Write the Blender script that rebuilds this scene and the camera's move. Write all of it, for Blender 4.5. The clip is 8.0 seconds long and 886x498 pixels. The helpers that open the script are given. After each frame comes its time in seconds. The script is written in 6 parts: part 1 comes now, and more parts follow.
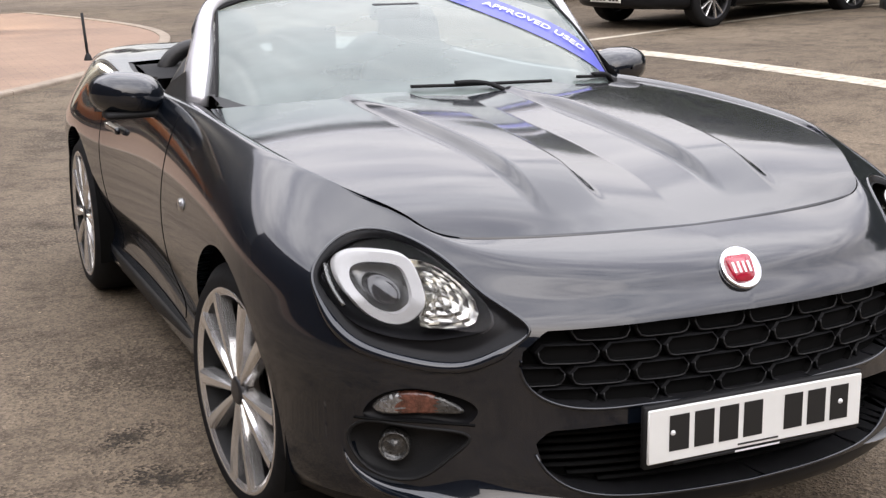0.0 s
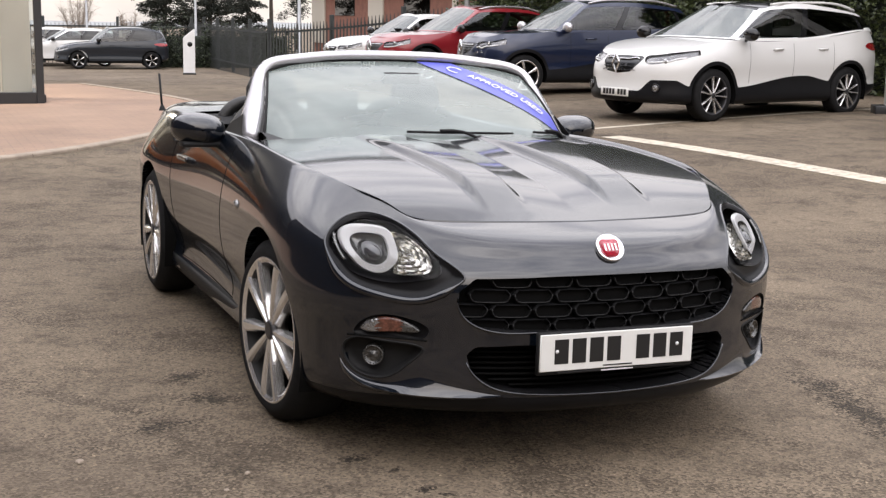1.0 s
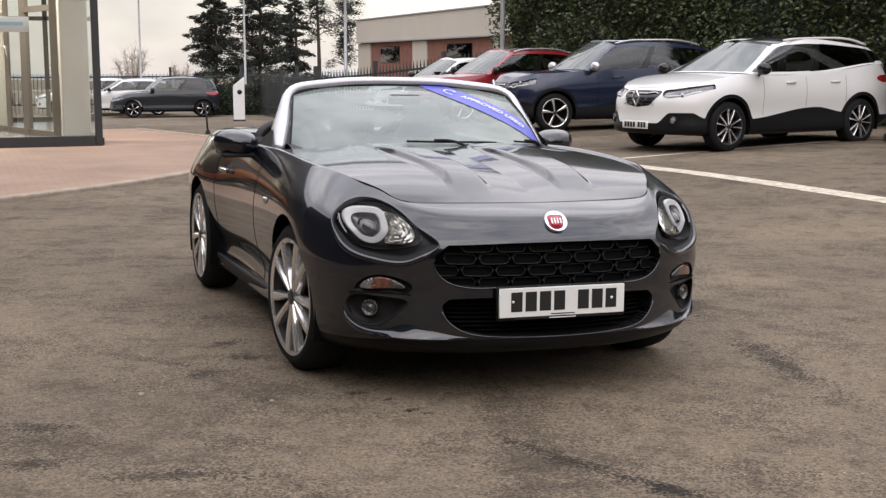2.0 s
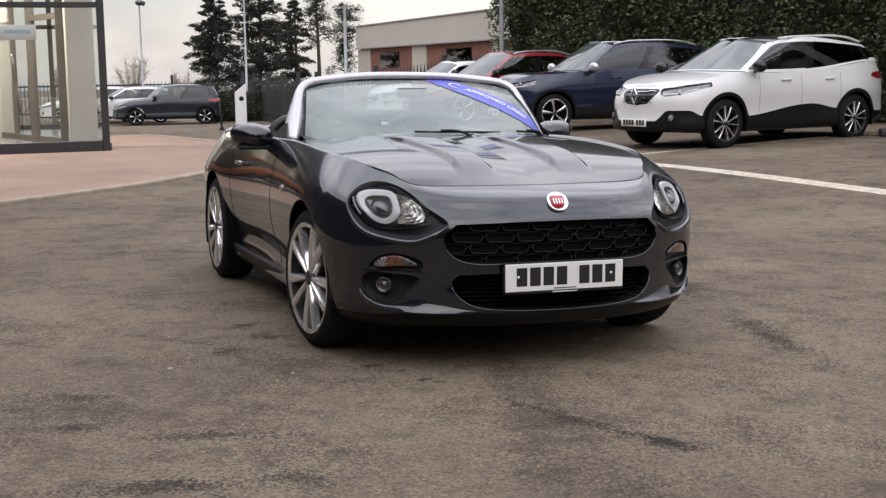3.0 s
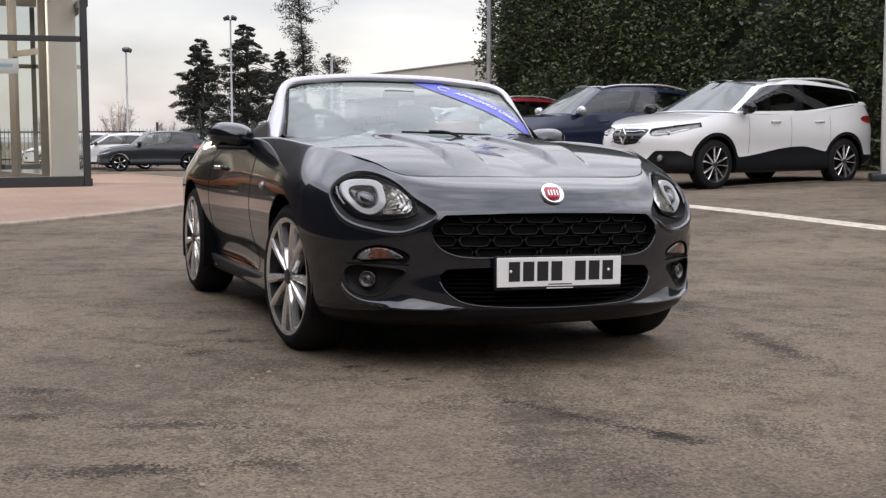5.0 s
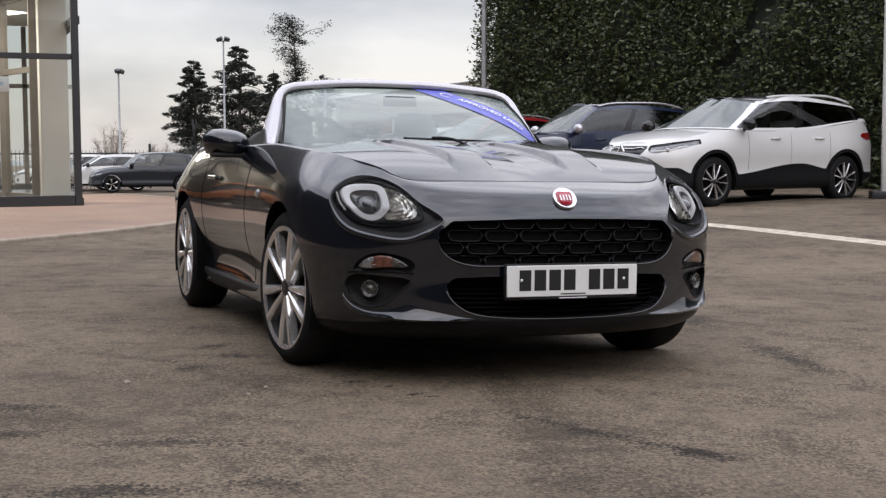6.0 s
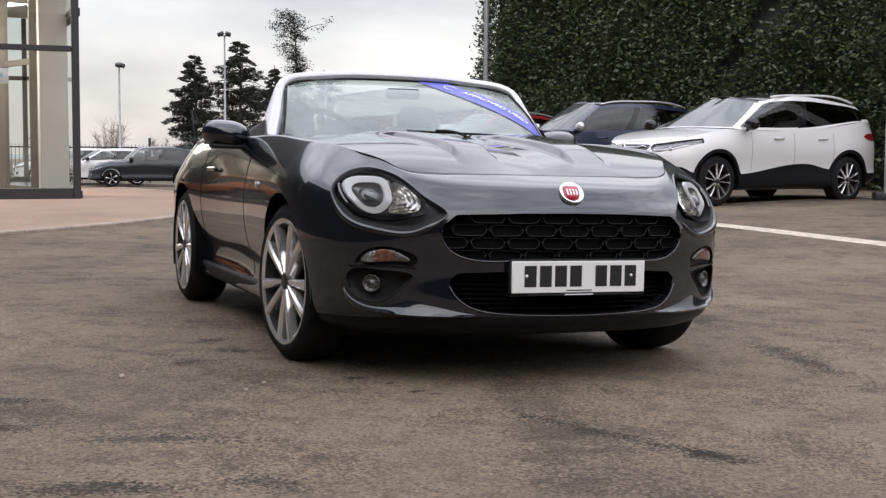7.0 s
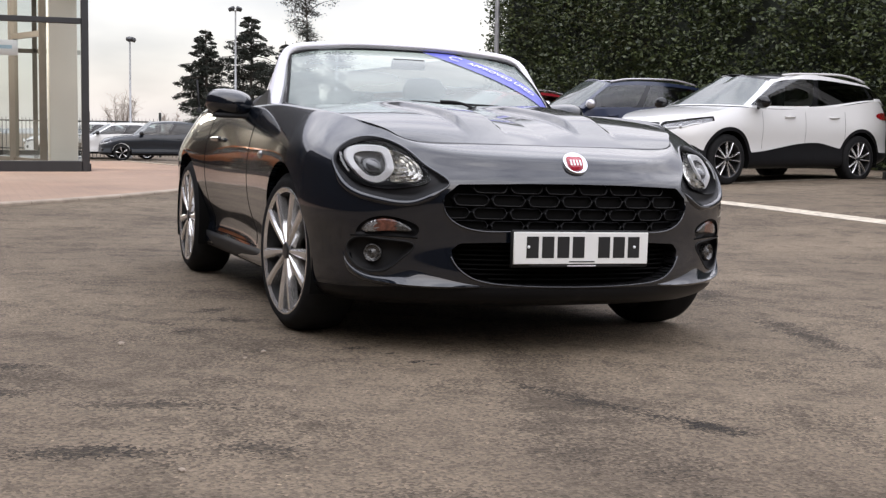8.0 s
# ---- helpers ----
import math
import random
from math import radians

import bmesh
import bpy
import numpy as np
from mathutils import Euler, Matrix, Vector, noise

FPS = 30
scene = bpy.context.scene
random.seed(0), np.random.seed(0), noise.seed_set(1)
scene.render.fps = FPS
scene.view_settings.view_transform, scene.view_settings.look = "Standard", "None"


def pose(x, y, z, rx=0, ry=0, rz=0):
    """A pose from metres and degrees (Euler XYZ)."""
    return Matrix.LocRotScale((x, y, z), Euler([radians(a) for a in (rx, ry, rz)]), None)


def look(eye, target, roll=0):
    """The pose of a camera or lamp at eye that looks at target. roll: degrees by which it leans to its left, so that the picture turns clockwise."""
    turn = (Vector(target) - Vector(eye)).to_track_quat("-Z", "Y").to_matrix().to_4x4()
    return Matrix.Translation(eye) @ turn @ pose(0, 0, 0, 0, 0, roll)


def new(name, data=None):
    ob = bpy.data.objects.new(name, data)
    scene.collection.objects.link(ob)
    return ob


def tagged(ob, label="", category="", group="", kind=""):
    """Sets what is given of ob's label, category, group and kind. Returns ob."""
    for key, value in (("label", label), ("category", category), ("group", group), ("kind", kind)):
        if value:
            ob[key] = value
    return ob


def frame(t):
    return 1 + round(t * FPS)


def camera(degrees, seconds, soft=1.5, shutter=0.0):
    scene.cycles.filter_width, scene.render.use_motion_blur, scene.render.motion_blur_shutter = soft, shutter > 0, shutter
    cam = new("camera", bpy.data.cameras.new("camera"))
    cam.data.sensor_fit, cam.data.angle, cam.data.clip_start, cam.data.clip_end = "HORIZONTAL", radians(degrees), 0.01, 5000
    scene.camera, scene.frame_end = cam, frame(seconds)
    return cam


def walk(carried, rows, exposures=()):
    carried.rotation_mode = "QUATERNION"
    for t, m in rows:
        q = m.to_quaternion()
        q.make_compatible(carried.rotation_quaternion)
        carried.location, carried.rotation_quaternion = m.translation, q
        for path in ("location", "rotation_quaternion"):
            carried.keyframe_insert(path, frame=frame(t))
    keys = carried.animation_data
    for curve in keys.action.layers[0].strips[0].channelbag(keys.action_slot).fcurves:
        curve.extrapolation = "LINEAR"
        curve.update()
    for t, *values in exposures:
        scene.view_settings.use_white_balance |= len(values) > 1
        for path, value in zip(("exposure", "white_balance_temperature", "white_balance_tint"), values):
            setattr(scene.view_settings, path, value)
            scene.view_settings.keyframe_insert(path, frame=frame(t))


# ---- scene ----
cam = camera(38, 8.0, soft=1.35)


def aim(eye, yaw, pitch, roll):
    a, b = radians(yaw), radians(pitch)
    way = Vector((-math.sin(a) * math.cos(b), math.cos(a) * math.cos(b), math.sin(b)))
    return look(Vector(eye), Vector(eye) + way, roll)


# seconds, eye, heading, tilt, roll
PATH = [
    (0.0, (-1.548, -2.879, 1.379), -24.03, -14.27, -1.53),
    (0.5, (-1.747, -3.529, 1.357), -23.76, -10.88, 1.03),
    (1.0, (-1.931, -4.168, 1.366), -22.81, -10.22, 0.92),
    (1.5, (-2.017, -4.809, 1.322), -21.07, -8.85, 0.54),
    (3.0, (-2.239, -5.546, 1.227), -20.44, -7.94, -0.88),
    (3.5, (-2.263, -5.496, 1.163), -20.79, -7.69, -1.50),
    (4.0, (-2.249, -5.491, 1.110), -20.38, -6.88, -1.28),
    (4.5, (-2.200, -5.419, 1.020), -20.73, -6.17, -0.35),
    (6.0, (-2.118, -5.040, 0.868), -21.50, -4.41, -0.21),
    (6.5, (-2.099, -4.976, 0.853), -21.59, -4.41, 0.07),
    (7.0, (-2.095, -4.939, 0.847), -21.54, -4.50, 0.40),
    (7.5, (-2.090, -4.936, 0.834), -21.34, -4.99, 0.70),
    (8.0, (-2.055, -4.919, 0.816), -21.10, -5.48, 0.90),
]
walk(cam, [(t, aim(eye, yaw, pitch, roll)) for t, eye, yaw, pitch, roll in PATH],
     [(0.0, 0.02, 7150, 11), (1.5, -0.25, 7300, 11), (3.0, -0.50, 6950, 11), (4.5, -0.42, 6900, 11), (6.0, -0.62, 6850, 11), (8.0, -0.28, 6900, 11)])

# ---- sky and sun: bright overcast ----
world = bpy.data.worlds.new("overcast_sky")
scene.world = world
world.use_nodes = True
wt = world.node_tree
wt.nodes.clear()
w_out = wt.nodes.new("ShaderNodeOutputWorld")
w_bg = wt.nodes.new("ShaderNodeBackground")
w_bg2 = wt.nodes.new("ShaderNodeBackground")
w_add = wt.nodes.new("ShaderNodeAddShader")
w_sky = wt.nodes.new("ShaderNodeTexSky")
w_sky.sky_type, w_sky.sun_disc = "NISHITA", False
w_sky.sun_elevation, w_sky.sun_rotation = radians(32), radians(200)
w_tc = wt.nodes.new("ShaderNodeTexCoord")
w_sep = wt.nodes.new("ShaderNodeSeparateXYZ")
w_map = wt.nodes.new("ShaderNodeMapping")
w_map.inputs["Scale"].default_value = (1.0, 1.0, 3.2)
w_noise = wt.nodes.new("ShaderNodeTexNoise")
w_noise.inputs["Scale"].default_value, w_noise.inputs["Detail"].default_value = 3.3, 6.0
w_noise.inputs["Roughness"].default_value = 0.52
w_ramp = wt.nodes.new("ShaderNodeValToRGB")
w_ramp.color_ramp.elements[0].position, w_ramp.color_ramp.elements[0].color = 0.36, (0.58, 0.58, 0.62, 1)
w_ramp.color_ramp.elements[1].position, w_ramp.color_ramp.elements[1].color = 0.62, (1.02, 1.005, 1.0, 1)
w_grad = wt.nodes.new("ShaderNodeValToRGB")
for at_z, glow in ((0.0, .30), (.10, .285), (.22, .32), (.45, .66), (.72, .98), (1.0, 1.0)):
    stop = w_grad.color_ramp.elements[0] if at_z == 0 else w_grad.color_ramp.elements[-1] if at_z == 1 else w_grad.color_ramp.elements.new(at_z)
    stop.color = (glow, glow, glow, 1)
w_mul = wt.nodes.new("ShaderNodeMix")
w_mul.data_type, w_mul.blend_type = "RGBA", "MULTIPLY"
w_mul.inputs[0].default_value = 1.0
wt.links.new(w_tc.outputs["Generated"], w_sep.inputs[0])
wt.links.new(w_tc.outputs["Generated"], w_map.inputs[0])
wt.links.new(w_map.outputs[0], w_noise.inputs["Vector"])
wt.links.new(w_noise.outputs[0], w_ramp.inputs[0])
wt.links.new(w_sep.outputs[2], w_grad.inputs[0])
wt.links.new(w_ramp.outputs[0], w_mul.inputs[6])
wt.links.new(w_grad.outputs[0], w_mul.inputs[7])
w_tint = wt.nodes.new("ShaderNodeValToRGB")
w_tint.color_ramp.elements[0].position, w_tint.color_ramp.elements[0].color = 0.0, (0.995, 0.97, 1.01, 1)
w_tint.color_ramp.elements[1].position, w_tint.color_ramp.elements[1].color = 0.75, (0.90, 0.955, 1.09, 1)
wt.links.new(w_sep.outputs[2], w_tint.inputs[0])
w_mul2 = wt.nodes.new("ShaderNodeMix")
w_mul2.data_type, w_mul2.blend_type = "RGBA", "MULTIPLY"
w_mul2.inputs[0].default_value = 1.0
wt.links.new(w_mul.outputs[2], w_mul2.inputs[6])
wt.links.new(w_tint.outputs[0], w_mul2.inputs[7])
wt.links.new(w_mul2.outputs[2], w_bg.inputs[0])
wt.links.new(w_sky.outputs[0], w_bg2.inputs[0])
w_bg.inputs[1].default_value = 3.75
w_bg2.inputs[1].default_value = 0.05
wt.links.new(w_bg.outputs[0], w_add.inputs[0])
wt.links.new(w_bg2.outputs[0], w_add.inputs[1])
wt.links.new(w_add.outputs[0], w_out.inputs[0])

sun_data = bpy.data.lights.new("sun", "SUN")
sun_data.energy, sun_data.angle, sun_data.color = 0.4, radians(55), (1.0, 0.96, 0.9)
sun = new("sun", sun_data)
sun.matrix_world = look((-3, -8, 7), (0, 0, 0))

# ---- materials ----
def nodes_of(m):
    m.use_nodes = True
    nt = m.node_tree
    return nt, nt.nodes["Principled BSDF"]


def put(nt, kind, **values):
    n = nt.nodes.new(kind)
    for k, val in values.items():
        n.inputs[k.replace("_", " ")].default_value = val
    return n


def plain(name, colour, rough=0.5, metal=0.0, vary=0.12, scale=6.0, bump=0.0, bump_scale=60.0, coat=0.0, spread=0.0, spec=0.5):
    """A surface with soft blotches, fine grain in its gloss and, if asked, fine relief."""
    m = bpy.data.materials.new(name)
    nt, b = nodes_of(m)
    b.inputs["Roughness"].default_value, b.inputs["Metallic"].default_value = rough, metal
    b.inputs["Coat Weight"].default_value = coat
    b.inputs["Specular IOR Level"].default_value = spec
    tc = nt.nodes.new("ShaderNodeTexCoord")
    no = put(nt, "ShaderNodeTexNoise", Scale=scale, Detail=5.0, Roughness=0.6)
    nt.links.new(tc.outputs["Object"], no.inputs["Vector"])
    ramp = nt.nodes.new("ShaderNodeValToRGB")
    lo = [c * (1 - vary) for c in colour]
    hi = [min(1, c * (1 + vary)) for c in colour]
    ramp.color_ramp.elements[0].position, ramp.color_ramp.elements[0].color = 0.3, (*lo, 1)
    ramp.color_ramp.elements[1].position, ramp.color_ramp.elements[1].color = 0.7, (*hi, 1)
    nt.links.new(no.outputs[0], ramp.inputs[0])
    nt.links.new(ramp.outputs[0], b.inputs["Base Color"])
    if spread:
        mr = put(nt, "ShaderNodeMapRange", To_Min=max(0.02, rough - spread), To_Max=min(1, rough + spread))
        fine = put(nt, "ShaderNodeTexNoise", Scale=scale * 7, Detail=3.0)
        nt.links.new(tc.outputs["Object"], fine.inputs["Vector"])
        nt.links.new(fine.outputs[0], mr.inputs["Value"])
        nt.links.new(mr.outputs[0], b.inputs["Roughness"])
    if bump:
        fb = put(nt, "ShaderNodeTexNoise", Scale=bump_scale, Detail=4.0)
        nt.links.new(tc.outputs["Object"], fb.inputs["Vector"])
        bp = put(nt, "ShaderNodeBump", Strength=bump, Distance=0.01)
        nt.links.new(fb.outputs[0], bp.inputs["Height"])
        nt.links.new(bp.outputs[0], b.inputs["Normal"])
    return m


def car_paint(name, colour, flake=0.15, rough=0.32, metal=0.35, spec=0.3, coat_ior=1.5):
    """Metallic paint under clear lacquer, with fine flakes and a little orange peel and dust."""
    m = bpy.data.materials.new(name)
    nt, b = nodes_of(m)
    tc = nt.nodes.new("ShaderNodeTexCoord")
    fl = put(nt, "ShaderNodeTexNoise", Scale=900.0, Detail=1.0)
    haze_dust = put(nt, "ShaderNodeTexNoise", Scale=5.0, Detail=8.0, Roughness=0.7)
    for n in (fl, haze_dust):
        nt.links.new(tc.outputs["Object"], n.inputs["Vector"])
    ramp = nt.nodes.new("ShaderNodeValToRGB")
    ramp.color_ramp.elements[0].position, ramp.color_ramp.elements[0].color = 0.35, (*[c * (1 - flake) for c in colour], 1)
    ramp.color_ramp.elements[1].position, ramp.color_ramp.elements[1].color = 0.65, (*[min(1, c * (1 + flake * 1.6)) for c in colour], 1)
    nt.links.new(fl.outputs[0], ramp.inputs[0])
    nt.links.new(ramp.outputs[0], b.inputs["Base Color"])
    b.inputs["Metallic"].default_value, b.inputs["Roughness"].default_value = metal, rough
    b.inputs["Coat Weight"].default_value, b.inputs["Coat IOR"].default_value = 1.0, coat_ior
    b.inputs["Specular IOR Level"].default_value = spec
    mr = put(nt, "ShaderNodeMapRange", From_Min=0.3, From_Max=0.75, To_Min=0.03, To_Max=0.085)
    nt.links.new(haze_dust.outputs[0], mr.inputs["Value"])
    nt.links.new(mr.outputs[0], b.inputs["Coat Roughness"])
    return m


def glass(name, tint=(1, 1, 1), rough=0.0, ior=1.45, clear=0.8, haze_dust=0.0, edge=1.0):
    """A thin pane: mostly see-through, with a real reflection by its angle."""
    m = bpy.data.materials.new(name)
    m.use_nodes = True
    nt = m.node_tree
    nt.nodes.clear()
    out = nt.nodes.new("ShaderNodeOutputMaterial")
    tr = nt.nodes.new("ShaderNodeBsdfTransparent")
    tr.inputs[0].default_value = (*[c * clear for c in tint], 1)
    gl = nt.nodes.new("ShaderNodeBsdfGlossy")
    gl.inputs["Roughness"].default_value = rough
    lw = put(nt, "ShaderNodeLayerWeight", Blend=0.5)
    pw = nt.nodes.new("ShaderNodeMath")
    pw.operation = "POWER"
    pw.inputs[1].default_value = 5.0
    nt.links.new(lw.outputs["Facing"], pw.inputs[0])
    f0 = ((ior - 1) / (ior + 1)) ** 2
    fr = put(nt, "ShaderNodeMapRange", To_Min=f0, To_Max=edge)
    nt.links.new(pw.outputs[0], fr.inputs["Value"])
    mix = nt.nodes.new("ShaderNodeMixShader")
    nt.links.new(fr.outputs[0], mix.inputs[0])
    # pale diffuse veil: reflected sky haze painted onto the pane, with some dirt
    if haze_dust:
        df = put(nt, "ShaderNodeBsdfDiffuse", Color=(0.36, 0.425, 0.40, 1))
        haze_noise = put(nt, "ShaderNodeTexNoise", Scale=3.0, Detail=5.0)
        mr = put(nt, "ShaderNodeMapRange", From_Min=0.3, From_Max=0.7, To_Min=haze_dust * .8, To_Max=haze_dust * 1.2)
        nt.links.new(haze_noise.outputs[0], mr.inputs["Value"])
        mx = nt.nodes.new("ShaderNodeMixShader")
        nt.links.new(mr.outputs[0], mx.inputs[0])
        nt.links.new(tr.outputs[0], mx.inputs[1])
        nt.links.new(df.outputs[0], mx.inputs[2])
        tr = mx
    nt.links.new(tr.outputs[0], mix.inputs[1])
    nt.links.new(gl.outputs[0], mix.inputs[2])
    nt.links.new(mix.outputs[0], out.inputs[0])
    return m


# x, y, half length, half width, turn, depth
STAINS = [(-.31, -1.68, .43, .055, -71, .48), (-.17, -2.02, .15, .060, -66, .60), (-.705, -.575, .055, .035, 10, .7), (-.60, -.90, .045, .028, 30, .6), (-.545, -.95, .040, .026, 0, .6), (-.62, -.71, .035, .022, 40, .6),
          (-1.86, -.74, .10, .06, -30, .48), (-1.94, -1.17, .12, .075, -20, .52), (-1.54, -1.42, .23, .07, -16, .45), (-1.80, -1.92, .26, .08, -10, .55), (-1.37, -1.98, .14, .08, -40, .45),
          (1.21, -.60, .64, .095, 75, .58), (1.62, .78, .46, .13, 60, .45), (2.3, 1.9, .6, .16, 50, .30), (-1.0, .53, .12, .07, 40, .55), (-.98, .22, .13, .08, -30, .55), (-1.19, -.06, .12, .06, 20, .45),
          (-1.40, .30, .40, .06, -48, .30), (2.6, -1.2, .9, .25, 20, .25), (-2.6, .6, .8, .3, 50, .22)]


def asphalt_mat():
    m = bpy.data.materials.new("worn_asphalt")
    nt, b = nodes_of(m)
    tc = nt.nodes.new("ShaderNodeTexCoord")
    big = put(nt, "ShaderNodeTexNoise", Scale=0.45, Detail=6.0, Roughness=0.6)
    mid = put(nt, "ShaderNodeTexNoise", Scale=4.5, Detail=9.0, Roughness=0.78)
    grit = put(nt, "ShaderNodeTexVoronoi", Scale=120.0)
    fine = put(nt, "ShaderNodeTexNoise", Scale=240.0, Detail=2.0)
    for n in (big, mid, grit, fine):
        nt.links.new(tc.outputs["Object"], n.inputs["Vector"])
    base = nt.nodes.new("ShaderNodeValToRGB")
    base.color_ramp.elements[0].position, base.color_ramp.elements[0].color = 0.34, (0.114, 0.0885, 0.0645, 1)
    base.color_ramp.elements[1].position, base.color_ramp.elements[1].color = 0.66, (0.192, 0.152, 0.1105, 1)
    nt.links.new(big.outputs[0], base.inputs[0])
    st = nt.nodes.new("ShaderNodeValToRGB")
    st.color_ramp.elements[0].position, st.color_ramp.elements[0].color = 0.34, (0.36, 0.35, 0.34, 1)
    st.color_ramp.elements[1].position, st.color_ramp.elements[1].color = 0.515, (1, 1, 1, 1)
    nt.links.new(mid.outputs[0], st.inputs[0])
    mul = nt.nodes.new("ShaderNodeMix")
    mul.data_type, mul.blend_type = "RGBA", "MULTIPLY"
    mul.inputs[0].default_value = 0.72
    nt.links.new(base.outputs[0], mul.inputs[6])
    nt.links.new(st.outputs[0], mul.inputs[7])
    # broad blackened patches, broken up by a finer noise
    patch = put(nt, "ShaderNodeTexNoise", Scale=1.3, Detail=6.0, Roughness=0.62)
    nt.links.new(tc.outputs["Object"], patch.inputs["Vector"])
    pt = nt.nodes.new("ShaderNodeValToRGB")
    pt.color_ramp.elements[0].position, pt.color_ramp.elements[0].color = 0.36, (0.42, 0.41, 0.40, 1)
    pt.color_ramp.elements[1].position, pt.color_ramp.elements[1].color = 0.47, (1, 1, 1, 1)
    cell = nt.nodes.new("ShaderNodeSeparateColor")
    nt.links.new(grit.outputs["Color"], cell.inputs[0])
    grain = nt.nodes.new("ShaderNodeMath")
    grain.operation = "MULTIPLY_ADD"
    grain.inputs[1].default_value, grain.inputs[2].default_value = 1.0, -0.5
    nt.links.new(cell.outputs[1], grain.inputs[0])
    spot = nt.nodes.new("ShaderNodeMath")
    spot.operation = "MULTIPLY_ADD"
    spot.inputs[1].default_value = 0.14
    nt.links.new(grain.outputs[0], spot.inputs[0])
    nt.links.new(patch.outputs[0], spot.inputs[2])
    nt.links.new(spot.outputs[0], pt.inputs[0])
    mulp = nt.nodes.new("ShaderNodeMix")
    mulp.data_type, mulp.blend_type = "RGBA", "MULTIPLY"
    mulp.inputs[0].default_value = 0.68
    nt.links.new(mul.outputs[2], mulp.inputs[6])
    nt.links.new(pt.outputs[0], mulp.inputs[7])
    chip = nt.nodes.new("ShaderNodeValToRGB")
    chip.color_ramp.elements[0].position, chip.color_ramp.elements[0].color = 0.0, (0.36, 0.36, 0.36, 1)
    chip.color_ramp.elements[1].position, chip.color_ramp.elements[1].color = 1.0, (1.80, 1.78, 1.74, 1)
    chip.color_ramp.elements[1].position = 0.93
    pale = chip.color_ramp.elements.new(0.985)
    pale.color = (3.6, 3.5, 3.3, 1)
    nt.links.new(grit.outputs["Color"], chip.inputs[0])
    mul2 = nt.nodes.new("ShaderNodeMix")
    mul2.data_type, mul2.blend_type = "RGBA", "MULTIPLY"
    mul2.inputs[0].default_value = 0.66
    speck = put(nt, "ShaderNodeTexNoise", Scale=38.0, Detail=5.0, Roughness=0.7)
    nt.links.new(tc.outputs["Object"], speck.inputs["Vector"])
    spk = nt.nodes.new("ShaderNodeValToRGB")
    spk.color_ramp.elements[0].position, spk.color_ramp.elements[0].color = 0.32, (0.83, 0.82, 0.81, 1)
    spk.color_ramp.elements[1].position, spk.color_ramp.elements[1].color = 0.68, (1.16, 1.155, 1.14, 1)
    nt.links.new(speck.outputs[0], spk.inputs[0])
    mul3 = nt.nodes.new("ShaderNodeMix")
    mul3.data_type, mul3.blend_type = "RGBA", "MULTIPLY"
    mul3.inputs[0].default_value = 1.0
    nt.links.new(mulp.outputs[2], mul3.inputs[6])
    nt.links.new(spk.outputs[0], mul3.inputs[7])
    nt.links.new(mul3.outputs[2], mul2.inputs[6])
    nt.links.new(chip.outputs[0], mul2.inputs[7])
    # oil and damp marks with shapes of their own
    warp = put(nt, "ShaderNodeTexNoise", Scale=6.0, Detail=9.0, Roughness=0.78)
    nt.links.new(tc.outputs["Object"], warp.inputs["Vector"])
    col = mul2.outputs[2]
    for x, y, rx, ry, turn, deep in STAINS:
        mp = nt.nodes.new("ShaderNodeMapping")
        mp.vector_type = "TEXTURE"
        mp.inputs["Location"].default_value = (x, y, 0)
        mp.inputs["Rotation"].default_value = (0, 0, radians(turn))
        mp.inputs["Scale"].default_value = (rx, ry, 50)
        nt.links.new(tc.outputs["Object"], mp.inputs[0])
        ln = nt.nodes.new("ShaderNodeVectorMath")
        ln.operation = "LENGTH"
        nt.links.new(mp.outputs[0], ln.inputs[0])
        ad = nt.nodes.new("ShaderNodeMath")
        ad.operation = "MULTIPLY_ADD"
        ad.inputs[1].default_value, ad.inputs[2].default_value = 2.9, -1.40
        nt.links.new(warp.outputs[0], ad.inputs[0])
        su_ = nt.nodes.new("ShaderNodeMath")
        nt.links.new(ln.outputs["Value"], su_.inputs[0])
        nt.links.new(ad.outputs[0], su_.inputs[1])
        mr = put(nt, "ShaderNodeMapRange", From_Min=0.35, From_Max=1.05, To_Min=1 - min(.8, deep * 1.3), To_Max=1.0)
        sg = nt.nodes.new("ShaderNodeMath")
        sg.operation = "MULTIPLY_ADD"
        sg.inputs[1].default_value = 0.9
        nt.links.new(grain.outputs[0], sg.inputs[0])
        nt.links.new(su_.outputs[0], sg.inputs[2])
        nt.links.new(sg.outputs[0], mr.inputs["Value"])
        mx = nt.nodes.new("ShaderNodeMix")
        mx.data_type, mx.blend_type = "RGBA", "MULTIPLY"
        mx.inputs[0].default_value = 1.0
        nt.links.new(col, mx.inputs[6])
        nt.links.new(mr.outputs[0], mx.inputs[7])
        col = mx.outputs[2]
    nt.links.new(col, b.inputs["Base Color"])
    b.inputs["Roughness"].default_value = 0.82
    b.inputs["Specular IOR Level"].default_value = 0.25
    bp = put(nt, "ShaderNodeBump", Strength=0.75, Distance=0.006)
    addn = nt.nodes.new("ShaderNodeMath")
    nt.links.new(grit.outputs["Distance"], addn.inputs[0])
    nt.links.new(fine.outputs[0], addn.inputs[1])
    nt.links.new(addn.outputs[0], bp.inputs["Height"])
    nt.links.new(bp.outputs[0], b.inputs["Normal"])
    return m


